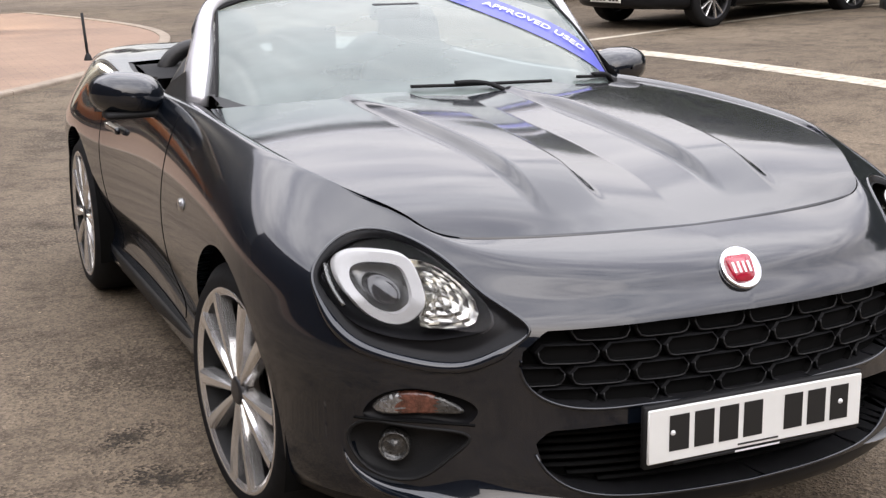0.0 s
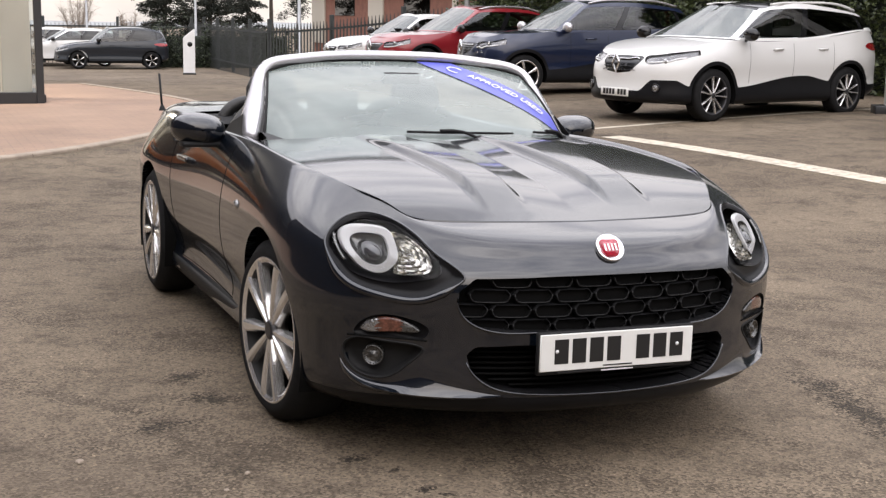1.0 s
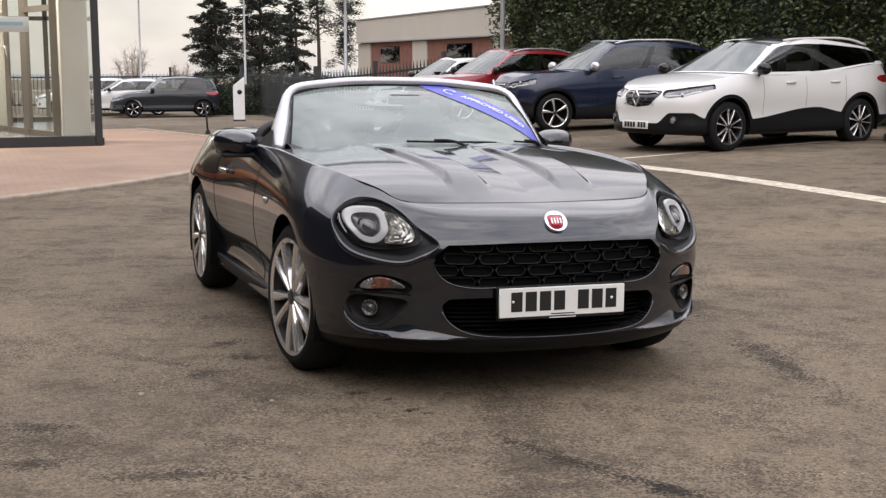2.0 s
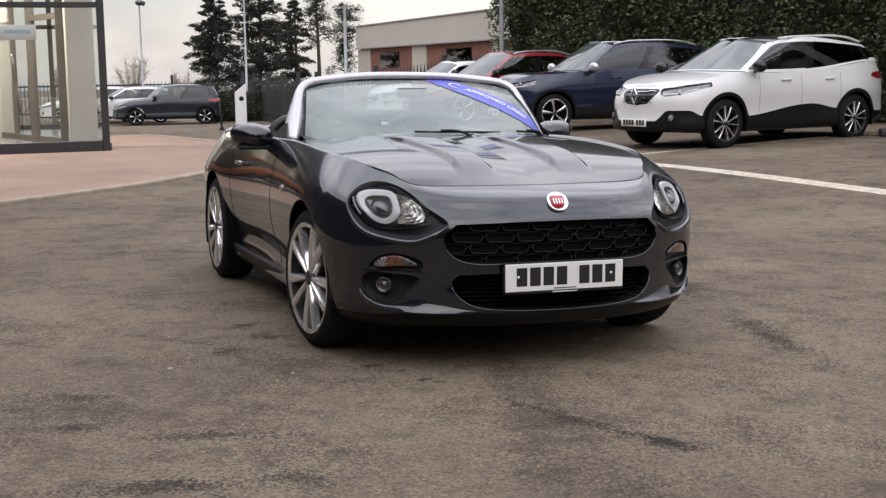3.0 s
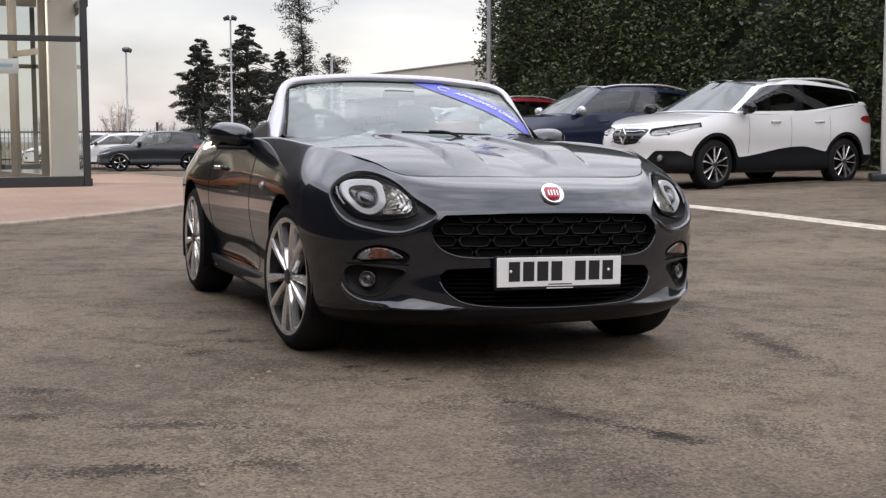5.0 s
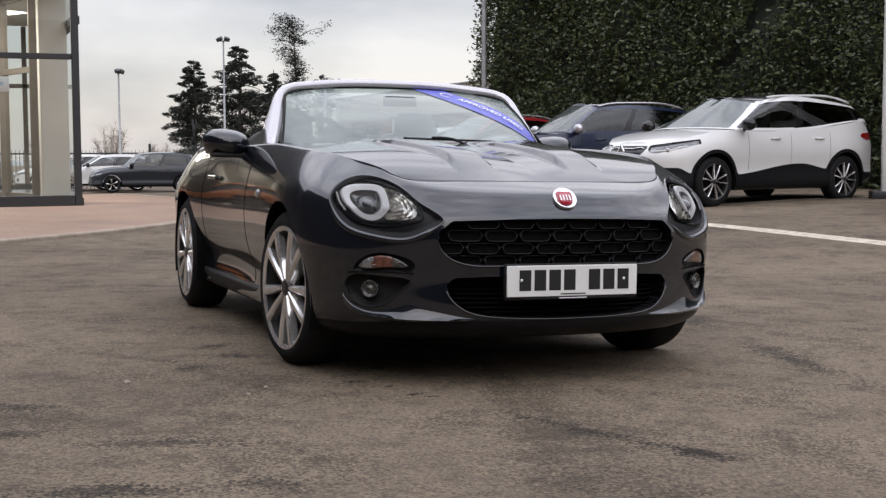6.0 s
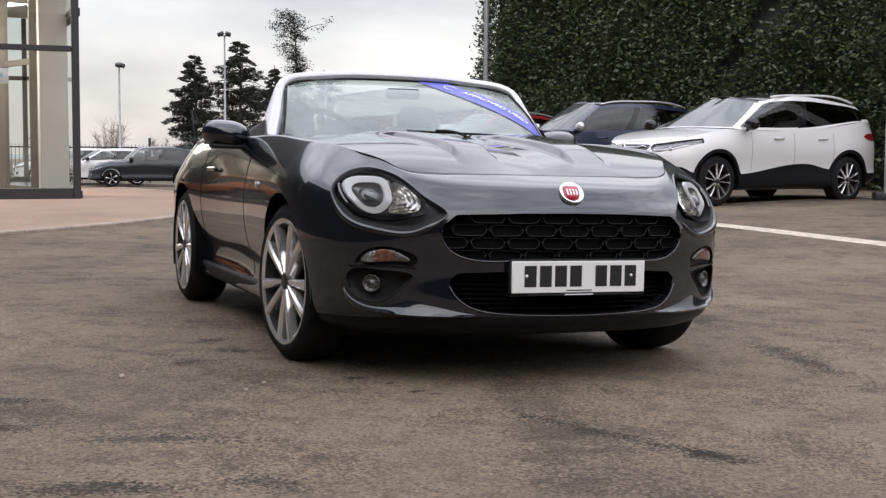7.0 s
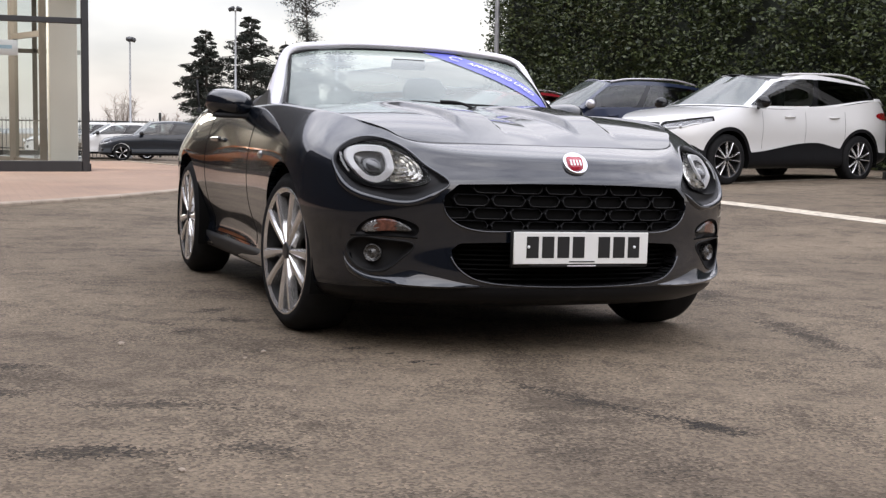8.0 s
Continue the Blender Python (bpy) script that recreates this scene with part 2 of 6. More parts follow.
def paving_mat():
    m = bpy.data.materials.new("clay_block_paving")
    nt, b = nodes_of(m)
    tc = nt.nodes.new("ShaderNodeTexCoord")
    br = put(nt, "ShaderNodeTexBrick", Scale=1.0, Mortar_Size=0.004, Brick_Width=0.21, Row_Height=0.105)
    br.inputs["Color1"].default_value = (0.315, 0.210, 0.145, 1)
    br.inputs["Color2"].default_value = (0.295, 0.192, 0.138, 1)
    br.inputs["Mortar"].default_value = (0.20, 0.145, 0.11, 1)
    no = put(nt, "ShaderNodeTexNoise", Scale=0.8, Detail=6.0, Roughness=0.65)
    nt.links.new(tc.outputs["Object"], br.inputs["Vector"])
    nt.links.new(tc.outputs["Object"], no.inputs["Vector"])
    ramp = nt.nodes.new("ShaderNodeValToRGB")
    ramp.color_ramp.elements[0].position, ramp.color_ramp.elements[0].color = 0.3, (0.8, 0.8, 0.82, 1)
    ramp.color_ramp.elements[1].position, ramp.color_ramp.elements[1].color = 0.7, (1.15, 1.12, 1.1, 1)
    nt.links.new(no.outputs[0], ramp.inputs[0])
    mul = nt.nodes.new("ShaderNodeMix")
    mul.data_type, mul.blend_type = "RGBA", "MULTIPLY"
    mul.inputs[0].default_value = 1.0
    nt.links.new(br.outputs[0], mul.inputs[6])
    nt.links.new(ramp.outputs[0], mul.inputs[7])
    nt.links.new(mul.outputs[2], b.inputs["Base Color"])
    b.inputs["Roughness"].default_value = 0.8
    bp = put(nt, "ShaderNodeBump", Strength=0.5, Distance=0.004)
    nt.links.new(br.outputs[1], bp.inputs["Height"])
    bp.invert = True
    nt.links.new(bp.outputs[0], b.inputs["Normal"])
    return m


def leaf_mat(name, dark, light, rough=0.45):
    m = bpy.data.materials.new(name)
    nt, b = nodes_of(m)
    geo = nt.nodes.new("ShaderNodeNewGeometry")
    ramp = nt.nodes.new("ShaderNodeValToRGB")
    ramp.color_ramp.elements[0].color, ramp.color_ramp.elements[1].color = (*dark, 1), (*light, 1)
    nt.links.new(geo.outputs["Random Per Island"], ramp.inputs[0])
    nt.links.new(ramp.outputs[0], b.inputs["Base Color"])
    b.inputs["Roughness"].default_value = rough
    return m


MAT = dict(
    asphalt=asphalt_mat(),
    paving=paving_mat(),
    kerb=plain("worn_concrete_kerb", (0.31, 0.255, 0.20), 0.85, vary=0.25, bump=0.4),
    paint=car_paint("graphite_metallic_paint", (0.0036, 0.0056, 0.0096), flake=0.3, rough=0.3, metal=0.06, spec=0.1, coat_ior=1.70),
    socket=plain("satin_black_surround", (0.009, 0.009, 0.010), 0.35, vary=0.1, scale=8, spec=.15),
    grille_black=plain("moulded_grille_black", (0.013, 0.013, 0.014), 0.5, vary=0.1, scale=15, spec=.10),
    silver=car_paint("silver_metallic_paint", (0.50, 0.49, 0.51), rough=0.25, metal=0.55),
    white_paint=car_paint("pearl_white_paint", (0.69, 0.685, 0.67), flake=0.03, rough=0.4, metal=0.0),
    navy_paint=car_paint("navy_blue_paint", (0.008, 0.015, 0.042), rough=0.35, metal=0.3),
    red_paint=car_paint("red_paint", (0.24, 0.013, 0.020), rough=0.35, metal=0.1),
    grey_paint=car_paint("dark_grey_paint", (0.009, 0.014, 0.022), rough=0.35, metal=0.35),
    black_paint=car_paint("black_paint", (0.010, 0.010, 0.012), rough=0.35, metal=0.1),
    orange_paint=car_paint("burnt_orange_paint", (0.42, 0.115, 0.02), rough=0.35, metal=0.2),
    rubber=plain("tyre_rubber", (0.014, 0.014, 0.0145), 0.75, spec=.12, vary=0.2, scale=20, bump=0.15, bump_scale=200),
    alloy=plain("bright_alloy", (0.80, 0.79, 0.78), 0.24, 0.85, vary=0.08, scale=12),
    alloy_dark=plain("dark_machined_alloy", (0.05, 0.05, 0.054), 0.35, 0.6, vary=0.1, scale=12),
    disc=plain("brake_steel", (0.16, 0.15, 0.145), 0.45, 0.8, vary=0.2, scale=30),
    black=plain("textured_black_plastic", (0.014, 0.014, 0.0145), 0.55, spec=.2, vary=0.15, scale=20, bump=0.12, bump_scale=300),
    gloss_black=plain("gloss_black_plastic", (0.008, 0.008, 0.009), 0.12, vary=0.1, scale=8, spread=0.05),
    cavity=plain("black_cavity", (0.009, 0.009, 0.009), 0.9, spec=0.0, vary=0.1),
    chrome=plain("chrome", (0.75, 0.75, 0.76), 0.09, 1.0, vary=0.04, scale=10, spread=0.04),
    plate_white=plain("plate_white", (0.78, 0.78, 0.75), 0.35, vary=0.03, scale=10),
    ink=plain("black_ink", (0.012, 0.012, 0.012), 0.5, vary=0.05),
    red_enamel=plain("red_enamel", (0.42, 0.012, 0.035), 0.2, vary=0.1, scale=30, coat=1.0),
    white_enamel=plain("white_enamel", (0.78, 0.78, 0.78), 0.3, vary=0.03),
    lamp_ring=plain("frosted_lamp_ring", (0.46, 0.46, 0.46), 0.3, vary=0.04, scale=10),
    lamp_bowl=plain("grey_lamp_bowl", (0.16, 0.16, 0.155), 0.25, 0.7, vary=0.4, scale=18),
    grille_lip=plain("satin_grille_lip", (0.016, 0.016, 0.017), 0.35, vary=0.1, scale=15, spec=.35),
    lamp_lens=plain("dark_projector_lens", (0.012, 0.012, 0.013), 0.06, 0.0, vary=0.05, scale=3, coat=1.0),
    reflector=plain("faceted_reflector", (0.46, 0.45, 0.42), 0.16, 1.0, vary=0.7, scale=40),
    amber=plain("amber_lens", (0.12, 0.042, 0.027), 0.15, vary=0.6, scale=80, coat=1.0, bump=0.4, bump_scale=140),
    clear_lens=plain("ribbed_clear_lens", (0.34, 0.34, 0.34), 0.1, 0.7, vary=0.25, scale=90, coat=1.0, bump=0.6, bump_scale=120),
    fog_glass=plain("smoked_lens", (0.07, 0.07, 0.068), 0.08, 0.5, vary=0.7, scale=60, coat=1.0, bump=0.6, bump_scale=100),
    tail_red=plain("tail_lamp_red", (0.30, 0.008, 0.012), 0.12, vary=0.2, scale=20, coat=1.0),
    blue_film=plain("blue_vinyl_film", (0.10, 0.115, 0.50), 0.4, vary=0.05, scale=6),
    film_white=plain("white_vinyl_film", (0.80, 0.80, 0.82), 0.4, vary=0.03),
    leather=plain("black_leather", (0.018, 0.017, 0.017), 0.45, vary=0.2, scale=15, bump=0.25, bump_scale=150),
    fabric=plain("black_hood_fabric", (0.016, 0.016, 0.017), 0.9, vary=0.2, scale=30, bump=0.3, bump_scale=400),
    dash=plain("dark_dash_plastic", (0.02, 0.02, 0.021), 0.6, vary=0.15, scale=12, bump=0.15, bump_scale=250),
    frame_grey=plain("anthracite_frame", (0.040, 0.041, 0.043), 0.4, 0.2, vary=0.1, scale=3),
    cream=plain("cream_render", (0.66, 0.62, 0.55), 0.8, vary=0.06, scale=1.5),
    room_white=plain("white_plaster", (0.75, 0.72, 0.66), 0.8, vary=0.04, scale=1.5),
    room_floor=plain("grey_floor_tile", (0.16, 0.155, 0.15), 0.25, vary=0.1, scale=2.0),
    # brown for dark indoor frames, lightened by the glare painted into it
    glare_brown=plain("glare_brown_frame", (0.19, 0.165, 0.14), 0.4, 0.3, vary=0.1, scale=3),
    galv=plain("galvanised_steel", (0.36, 0.37, 0.38), 0.5, 0.6, vary=0.15, scale=10),
    fence_green=plain("dark_fence_steel", (0.035, 0.04, 0.04), 0.6, 0.2, vary=0.2, scale=5),
    bark=plain("dark_bark", (0.05, 0.04, 0.032), 0.9, vary=0.3, scale=5, bump=0.5),
    clad=plain("beige_cladding", (0.46, 0.42, 0.36), 0.6, vary=0.05, scale=0.4),
    brick=plain("red_brick", (0.20, 0.085, 0.06), 0.85, vary=0.2, scale=3, bump=0.4, bump_scale=12),
    totem=plain("white_sign_panel", (0.64, 0.63, 0.60), 0.4, vary=0.04, scale=1.5),
    line=plain("worn_line_paint", (0.50, 0.44, 0.35), 0.85, vary=0.45, scale=14, bump=0.3),
    hill=plain("distant_hill", (0.30, 0.31, 0.31), 0.95, vary=0.2, scale=0.02),
    laurel=leaf_mat("laurel_leaf", (0.020, 0.032, 0.012), (0.084, 0.106, 0.036), 0.46),
    privet=leaf_mat("privet_leaf", (0.010, 0.016, 0.008), (0.035, 0.05, 0.02), 0.6),
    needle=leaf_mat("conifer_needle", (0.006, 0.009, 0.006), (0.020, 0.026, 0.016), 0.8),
    yellow_ink=plain("yellow_ink", (0.75, 0.42, 0.05), 0.5, vary=0.05),
    pale_blue=plain("pale_blue_ink", (0.42, 0.58, 0.68), 0.5, vary=0.05),
    twig=plain("bare_twigs", (0.34, 0.29, 0.25), 0.9, vary=0.3, scale=4),
    pane=glass("window_pane", (0.97, 1.0, 0.98), ior=1.52, clear=0.93),
    car_screen=glass("car_windscreen", (0.75, 0.82, 0.80), ior=2.2, clear=0.45, haze_dust=0.22),
    led=plain("daylight_strip", (0.75, 0.76, 0.77), 0.25, vary=0.03),
    lamp_dark=plain("dark_lamp_inside", (0.15, 0.15, 0.155), 0.2, 0.5, vary=0.4, scale=25, coat=1.0),
    tail_wall=plain("unseen_dark_wall", (0.036, 0.029, 0.026), 0.85, vary=0.25, scale=3, bump=0.4, bump_scale=12),
    car_glass=glass("tinted_car_glass", (0.75, 0.82, 0.80), ior=1.8, clear=0.78),
    dark_glass=glass("privacy_glass", (0.6, 0.62, 0.62), ior=1.7, clear=0.12),
    screen_glass=glass("windscreen_glass", (0.70, 0.80, 0.78), ior=1.8, clear=0.80, haze_dust=0.42),
    lamp_cover=glass("lamp_cover", (1, 1, 1), ior=1.25, clear=0.97, edge=0.22),
)

# ---- building blocks ----
def mesh_of(name, verts, faces, mats, smooth=True, pick=None):
    me = bpy.data.meshes.new(name)
    me.from_pydata([tuple(v) for v in verts], [], [tuple(int(i) for i in f) for f in faces])
    for m in mats if isinstance(mats, (list, tuple)) else [mats]:
        me.materials.append(m)
    if pick is not None:
        me.polygons.foreach_set("material_index", np.asarray(pick, dtype=np.int32))
    if smooth:
        me.polygons.foreach_set("use_smooth", [True] * len(me.polygons))
    me.update()
    return me


def part(name, geo, material, parent=None, label="", smooth=True, sharp=None, pick=None):
    """One mesh object under a thing (or under a part)."""
    me = mesh_of(name, geo[0], geo[1], material, smooth, pick)
    if smooth and sharp:
        me.set_sharp_from_angle(angle=radians(sharp))
    ob = new(name, me)
    if parent is not None:
        ob.parent = parent
    if label:
        tagged(ob, label)
    return ob


def share(name, ob, m, parent=None):
    """Another object on the same mesh."""
    o = new(name, ob.data)
    if parent is not None:
        o.parent = parent
    o.matrix_local = m
    return o


def empty(name, m, label, category, group="", kind=""):
    e = new(name)
    e.matrix_world = m
    e.empty_display_size = 0.1
    return tagged(e, label, category, group, kind)


def join(*geos):
    vs, fs, n = [], [], 0
    for v, f in geos:
        v = np.asarray(v, dtype=float)
        vs.append(v)
        fs += [tuple(int(i) + n for i in q) for q in f]
        n += len(v)
    return np.concatenate(vs), fs


def moved(geo, m):
    v = np.asarray(geo[0], dtype=float)
    a = np.array(m)
    f = geo[1]
    if np.linalg.det(a[:3, :3]) < 0:
        f = [tuple(reversed(q)) for q in f]
    return v @ a[:3, :3].T + a[:3, 3], f


def from_bm(bm):
    bm.verts.index_update()
    geo = (np.array([v.co[:] for v in bm.verts]), [tuple(v.index for v in f.verts) for f in bm.faces])
    bm.free()
    return geo


def box(cx, cy, cz, sx, sy, sz, bevel=0.0, seg=2):
    bm = bmesh.new()
    bmesh.ops.create_cube(bm, size=1.0, matrix=Matrix.Translation((cx, cy, cz)) @ Matrix.Diagonal((sx, sy, sz, 1)))
    if bevel:
        bmesh.ops.bevel(bm, geom=bm.edges[:], offset=bevel, segments=seg, affect="EDGES", profile=0.5)
    return from_bm(bm)


def sheet(p):
    """Quads over an array of points (rows, columns, 3)."""
    p = np.asarray(p)
    a, b = p.shape[:2]
    i = np.arange(a * b).reshape(a, b)
    f = np.stack([i[:-1, :-1], i[:-1, 1:], i[1:, 1:], i[1:, :-1]], -1).reshape(-1, 4)
    return p.reshape(-1, 3), [tuple(q) for q in f]


def sweep(path, profile, closed=False, up=(0, 0, 1), caps=True):
    """A profile (u across, w up) carried along a path."""
    path = np.asarray(path, dtype=float)
    n = len(path)
    if closed:
        tang = np.roll(path, -1, 0) - np.roll(path, 1, 0)
    else:
        tang = np.gradient(path, axis=0)
    tang /= np.linalg.norm(tang, axis=1)[:, None] + 1e-12
    up = np.asarray(up, dtype=float)
    ups = up if up.ndim == 2 else np.tile(up, (n, 1))
    side = np.cross(tang, ups)
    side /= np.linalg.norm(side, axis=1)[:, None] + 1e-12
    top = np.cross(side, tang)
    pr = np.asarray(profile, dtype=float)
    if pr.ndim == 2:
        pr = np.tile(pr, (n, 1, 1))
    pts = path[:, None] + side[:, None] * pr[:, :, :1] + top[:, None] * pr[:, :, 1:]
    k = pr.shape[1]
    f = []
    for i in range(n if closed else n - 1):
        j = (i + 1) % n
        for a in range(k):
            b = (a + 1) % k
            f.append((i * k + a, i * k + b, j * k + b, j * k + a))
    if caps and not closed:
        f.append(tuple(range(k))[::-1])
        f.append(tuple((n - 1) * k + a for a in range(k)))
    return pts.reshape(-1, 3), f


def ring(r, n=10, squash=1.0):
    a = np.linspace(0, 2 * np.pi, n, endpoint=False)
    return np.stack([r * np.cos(a), squash * r * np.sin(a)], 1)


def tube(path, r, n=8, closed=False, up=(0, 0, 1)):
    return sweep(path, ring(r, n), closed, up)


def lathe(profile, n=40, axis="x"):
    """Turns (along, radius) points about an axis; x by default."""
    pr = np.asarray(profile, dtype=float)
    a = np.linspace(0, 2 * np.pi, n, endpoint=False)
    c, s = np.cos(a), np.sin(a)
    p = np.zeros((len(pr), n, 3))
    p[:, :, 0] = pr[:, :1]
    p[:, :, 1] = pr[:, 1:] * c
    p[:, :, 2] = pr[:, 1:] * s
    if axis == "z":
        p = p[:, :, [1, 2, 0]]
    if axis == "y":
        p = p[:, :, [2, 0, 1]]
    idx = np.arange(len(pr) * n).reshape(len(pr), n)
    f = []
    for i in range(len(pr) - 1):
        for j in range(n):
            k = (j + 1) % n
            f.append((idx[i, j], idx[i + 1, j], idx[i + 1, k], idx[i, k]))
    return p.reshape(-1, 3), f


def spline(knots, pts, at):
    """A natural cubic through pts (rows) at the knots."""
    x, y, at = np.asarray(knots, float), np.asarray(pts, float), np.asarray(at, float)
    shape = y.shape[1:]
    y = y.reshape(len(y), -1)
    n = len(x)
    h = np.diff(x)
    a = np.zeros((n, n))
    r = np.zeros_like(y)
    a[0, 0] = a[-1, -1] = 1
    for i in range(1, n - 1):
        a[i, i - 1], a[i, i], a[i, i + 1] = h[i - 1], 2 * (h[i - 1] + h[i]), h[i]
        r[i] = 6 * ((y[i + 1] - y[i]) / h[i] - (y[i] - y[i - 1]) / h[i - 1])
    m = np.linalg.solve(a, r)
    k = np.clip(np.searchsorted(x, at) - 1, 0, n - 2)
    d = (at - x[k])
    d, hk = d[:, None], h[k][:, None]
    b = (y[k + 1] - y[k]) / hk - hk * (2 * m[k] + m[k + 1]) / 6
    out = y[k] + b * d + m[k] / 2 * d ** 2 + (m[k + 1] - m[k]) / (6 * hk) * d ** 3
    return out.reshape(len(at), *shape)


def chords(p):
    p = np.asarray(p, float)
    return np.concatenate([[0], np.cumsum(np.linalg.norm(np.diff(p, axis=0), axis=1))])


def curve(pts, n):
    k = chords(pts)
    return spline(k, pts, np.linspace(0, k[-1], n))


def loop(pts, n):
    """A smooth closed curve through points."""
    p = np.asarray(pts, float)
    m = len(p)
    q = np.concatenate([p[-3:], p, p[:3]])
    k = chords(q)
    return spline(k, q, np.linspace(k[3], k[3 + m], n, endpoint=False))


def inside_by(pts, poly):
    """Signed distance of points (k, 2) to a closed outline: negative inside."""
    pts, poly = np.asarray(pts), np.asarray(poly)
    a, b = poly, np.roll(poly, -1, 0)
    best = np.full(len(pts), 1e9)
    odd = np.zeros(len(pts), bool)
    for p, q in zip(a, b):
        e = q - p
        w = pts - p
        t = np.clip((w @ e) / (e @ e + 1e-12), 0, 1)
        best = np.minimum(best, np.hypot(*(w - t[:, None] * e).T))
        cross = ((p[1] <= pts[:, 1]) & (q[1] > pts[:, 1])) | ((q[1] <= pts[:, 1]) & (p[1] > pts[:, 1]))
        xi = p[0] + (pts[:, 1] - p[1]) / (q[1] - p[1] + 1e-12) * e[0]
        odd ^= cross & (pts[:, 0] < xi)
    return np.where(odd, -best, best)


def normals(v, f):
    """Smooth normals of a mesh of mixed faces."""
    v = np.asarray(v)[:, :3]
    out = np.zeros_like(v)
    by = {}
    for q in f:
        by.setdefault(len(q), []).append(q)
    for k, qs in by.items():
        qs = np.array(qs)
        a, b, c = v[qs[:, 0]], v[qs[:, k // 2]], v[qs[:, -1]]
        n = np.cross(v[qs[:, min(1, k)]] - a, c - a) + np.cross(c - b, v[qs[:, k // 2 - 1]] - b) * 0
        for j in range(k):
            np.add.at(out, qs[:, j], n)
    return out / (np.linalg.norm(out, axis=1)[:, None] + 1e-12)


def clip(v, f, field):
    """Cuts a mesh along the line where the field is nought. Returns the points, the faces within (field below nought), those without, and the edges of the cut."""
    d = np.asarray(field, float).copy()
    d[np.abs(d) < 1e-7] = 1e-7
    extra, made = [], {}
    n0 = len(v)

    def cross(a, b):
        key = (a, b) if a < b else (b, a)
        if key not in made:
            i, j = key
            t = d[i] / (d[i] - d[j])
            made[key] = n0 + len(extra)
            extra.append(v[i] * (1 - t) + v[j] * t)
        return made[key]
    inner, outer, edge = [], [], []
    neg = d < 0
    for q in f:
        k = [neg[i] for i in q]
        if all(k):
            inner.append(tuple(q))
        elif not any(k):
            outer.append(tuple(q))
        else:
            ins, outs, cut_pts = [], [], []
            for a, b in zip(q, tuple(q[1:]) + (q[0],)):
                (ins if neg[a] else outs).append(a)
                if neg[a] != neg[b]:
                    c = cross(a, b)
                    ins.append(c)
                    outs.append(c)
                    cut_pts.append(c)
            if len(ins) > 2:
                inner.append(tuple(ins))
            if len(outs) > 2:
                outer.append(tuple(outs))
            if len(cut_pts) == 2:
                edge.append(tuple(cut_pts))
    vv = np.concatenate([v, np.array(extra)]) if extra else v
    return vv, inner, outer, edge


def skirt(v, edges, shift):
    """A wall from edges inwards by shift (one vector, or one for each point)."""
    ids = sorted({i for e in edges for i in e})
    at = {i: k for k, i in enumerate(ids)}
    base = v[ids][:, :3]
    sh = shift(base) if callable(shift) else np.tile(np.asarray(shift, float), (len(ids), 1))
    n = len(ids)
    return np.concatenate([base, base + sh]), [(at[a], at[b], at[b] + n, at[a] + n) for a, b in edges]


def compact(v, f):
    ids = sorted({i for q in f for i in q})
    at = {i: k for k, i in enumerate(ids)}
    return np.asarray(v)[ids][:, :3], [tuple(at[i] for i in q) for q in f]


def chosen(f, flags):
    return [q for q, k in zip(f, flags) if k]


def smooth_step(a, b, x):
    t = np.clip((np.asarray(x, float) - a) / (b - a), 0, 1)
    return t * t * (3 - 2 * t)


def bars(spots, face):
    """Plain upright bars in place of lettering: (centre, width, height) on a plane given by face(u, w)."""
    return join(*[sheet([[face(u - w / 2, z - h / 2), face(u + w / 2, z - h / 2)], [face(u - w / 2, z + h / 2), face(u + w / 2, z + h / 2)]]) for u, z, w, h in spots])


def lettering(name, text, size, m, material, parent=None, thick=0.0, label="", spacing=1.0):
    """Words in the built-in font, as a mesh; x along the line, y up, centred."""
    cu = bpy.data.curves.new(name, "FONT")
    cu.body, cu.size, cu.align_x, cu.align_y = text, size, "CENTER", "CENTER"
    cu.extrude, cu.offset, cu.space_character = thick, size * 0.012, spacing
    tmp = bpy.data.objects.new(name, cu)
    me = bpy.data.meshes.new_from_object(tmp)
    bpy.data.objects.remove(tmp)
    me.materials.clear()
    me.materials.append(material)
    ob = new(name, me)
    if parent is not None:
        ob.parent = parent
    ob.matrix_local = m
    if label:
        tagged(ob, label)
    return ob

# ---- the roadster: body in its own frame, front axle at the origin, nose towards -y ----
OUTLINE = np.array([(0, -.885), (.30, -.852), (.53, -.762), (.746, -.605), (.854, -.40), (.874, 0), (.856, .42), (.836, .95),
                    (.830, 1.55), (.842, 2.05), (.846, 2.40), (.81, 2.75), (.69, 3.00), (.38, 3.11), (0, 3.14)])
CREST = np.array([(0, -.812, .693), (.285, -.78, .692), (.482, -.676, .705), (.625, -.495, .752), (.712, -.30, .805), (.772, 0, .845),
                  (.775, .42, .868), (.768, .95, .872), (.766, 1.55, .868), (.748, 2.05, .885), (.722, 2.40, .896), (.665, 2.75, .885),
                  (.60, 2.93, .888), (.33, 3.03, .89), (0, 3.05, .89)])
SHUT = np.array([(0, -.672, .738), (.26, -.648, .738), (.500, -.572, .742), (.585, -.478, .779), (.652, -.345, .812), (.712, -.05, .851),
                 (.730, .40, .878), (.705, .95, .886), (.70, 1.55, .882), (.66, 2.05, .905), (.60, 2.35, .918), (.50, 2.52, .915),
                 (.36, 2.62, .91), (.18, 2.66, .905), (0, 2.66, .905)])
KNOTS = chords(OUTLINE)


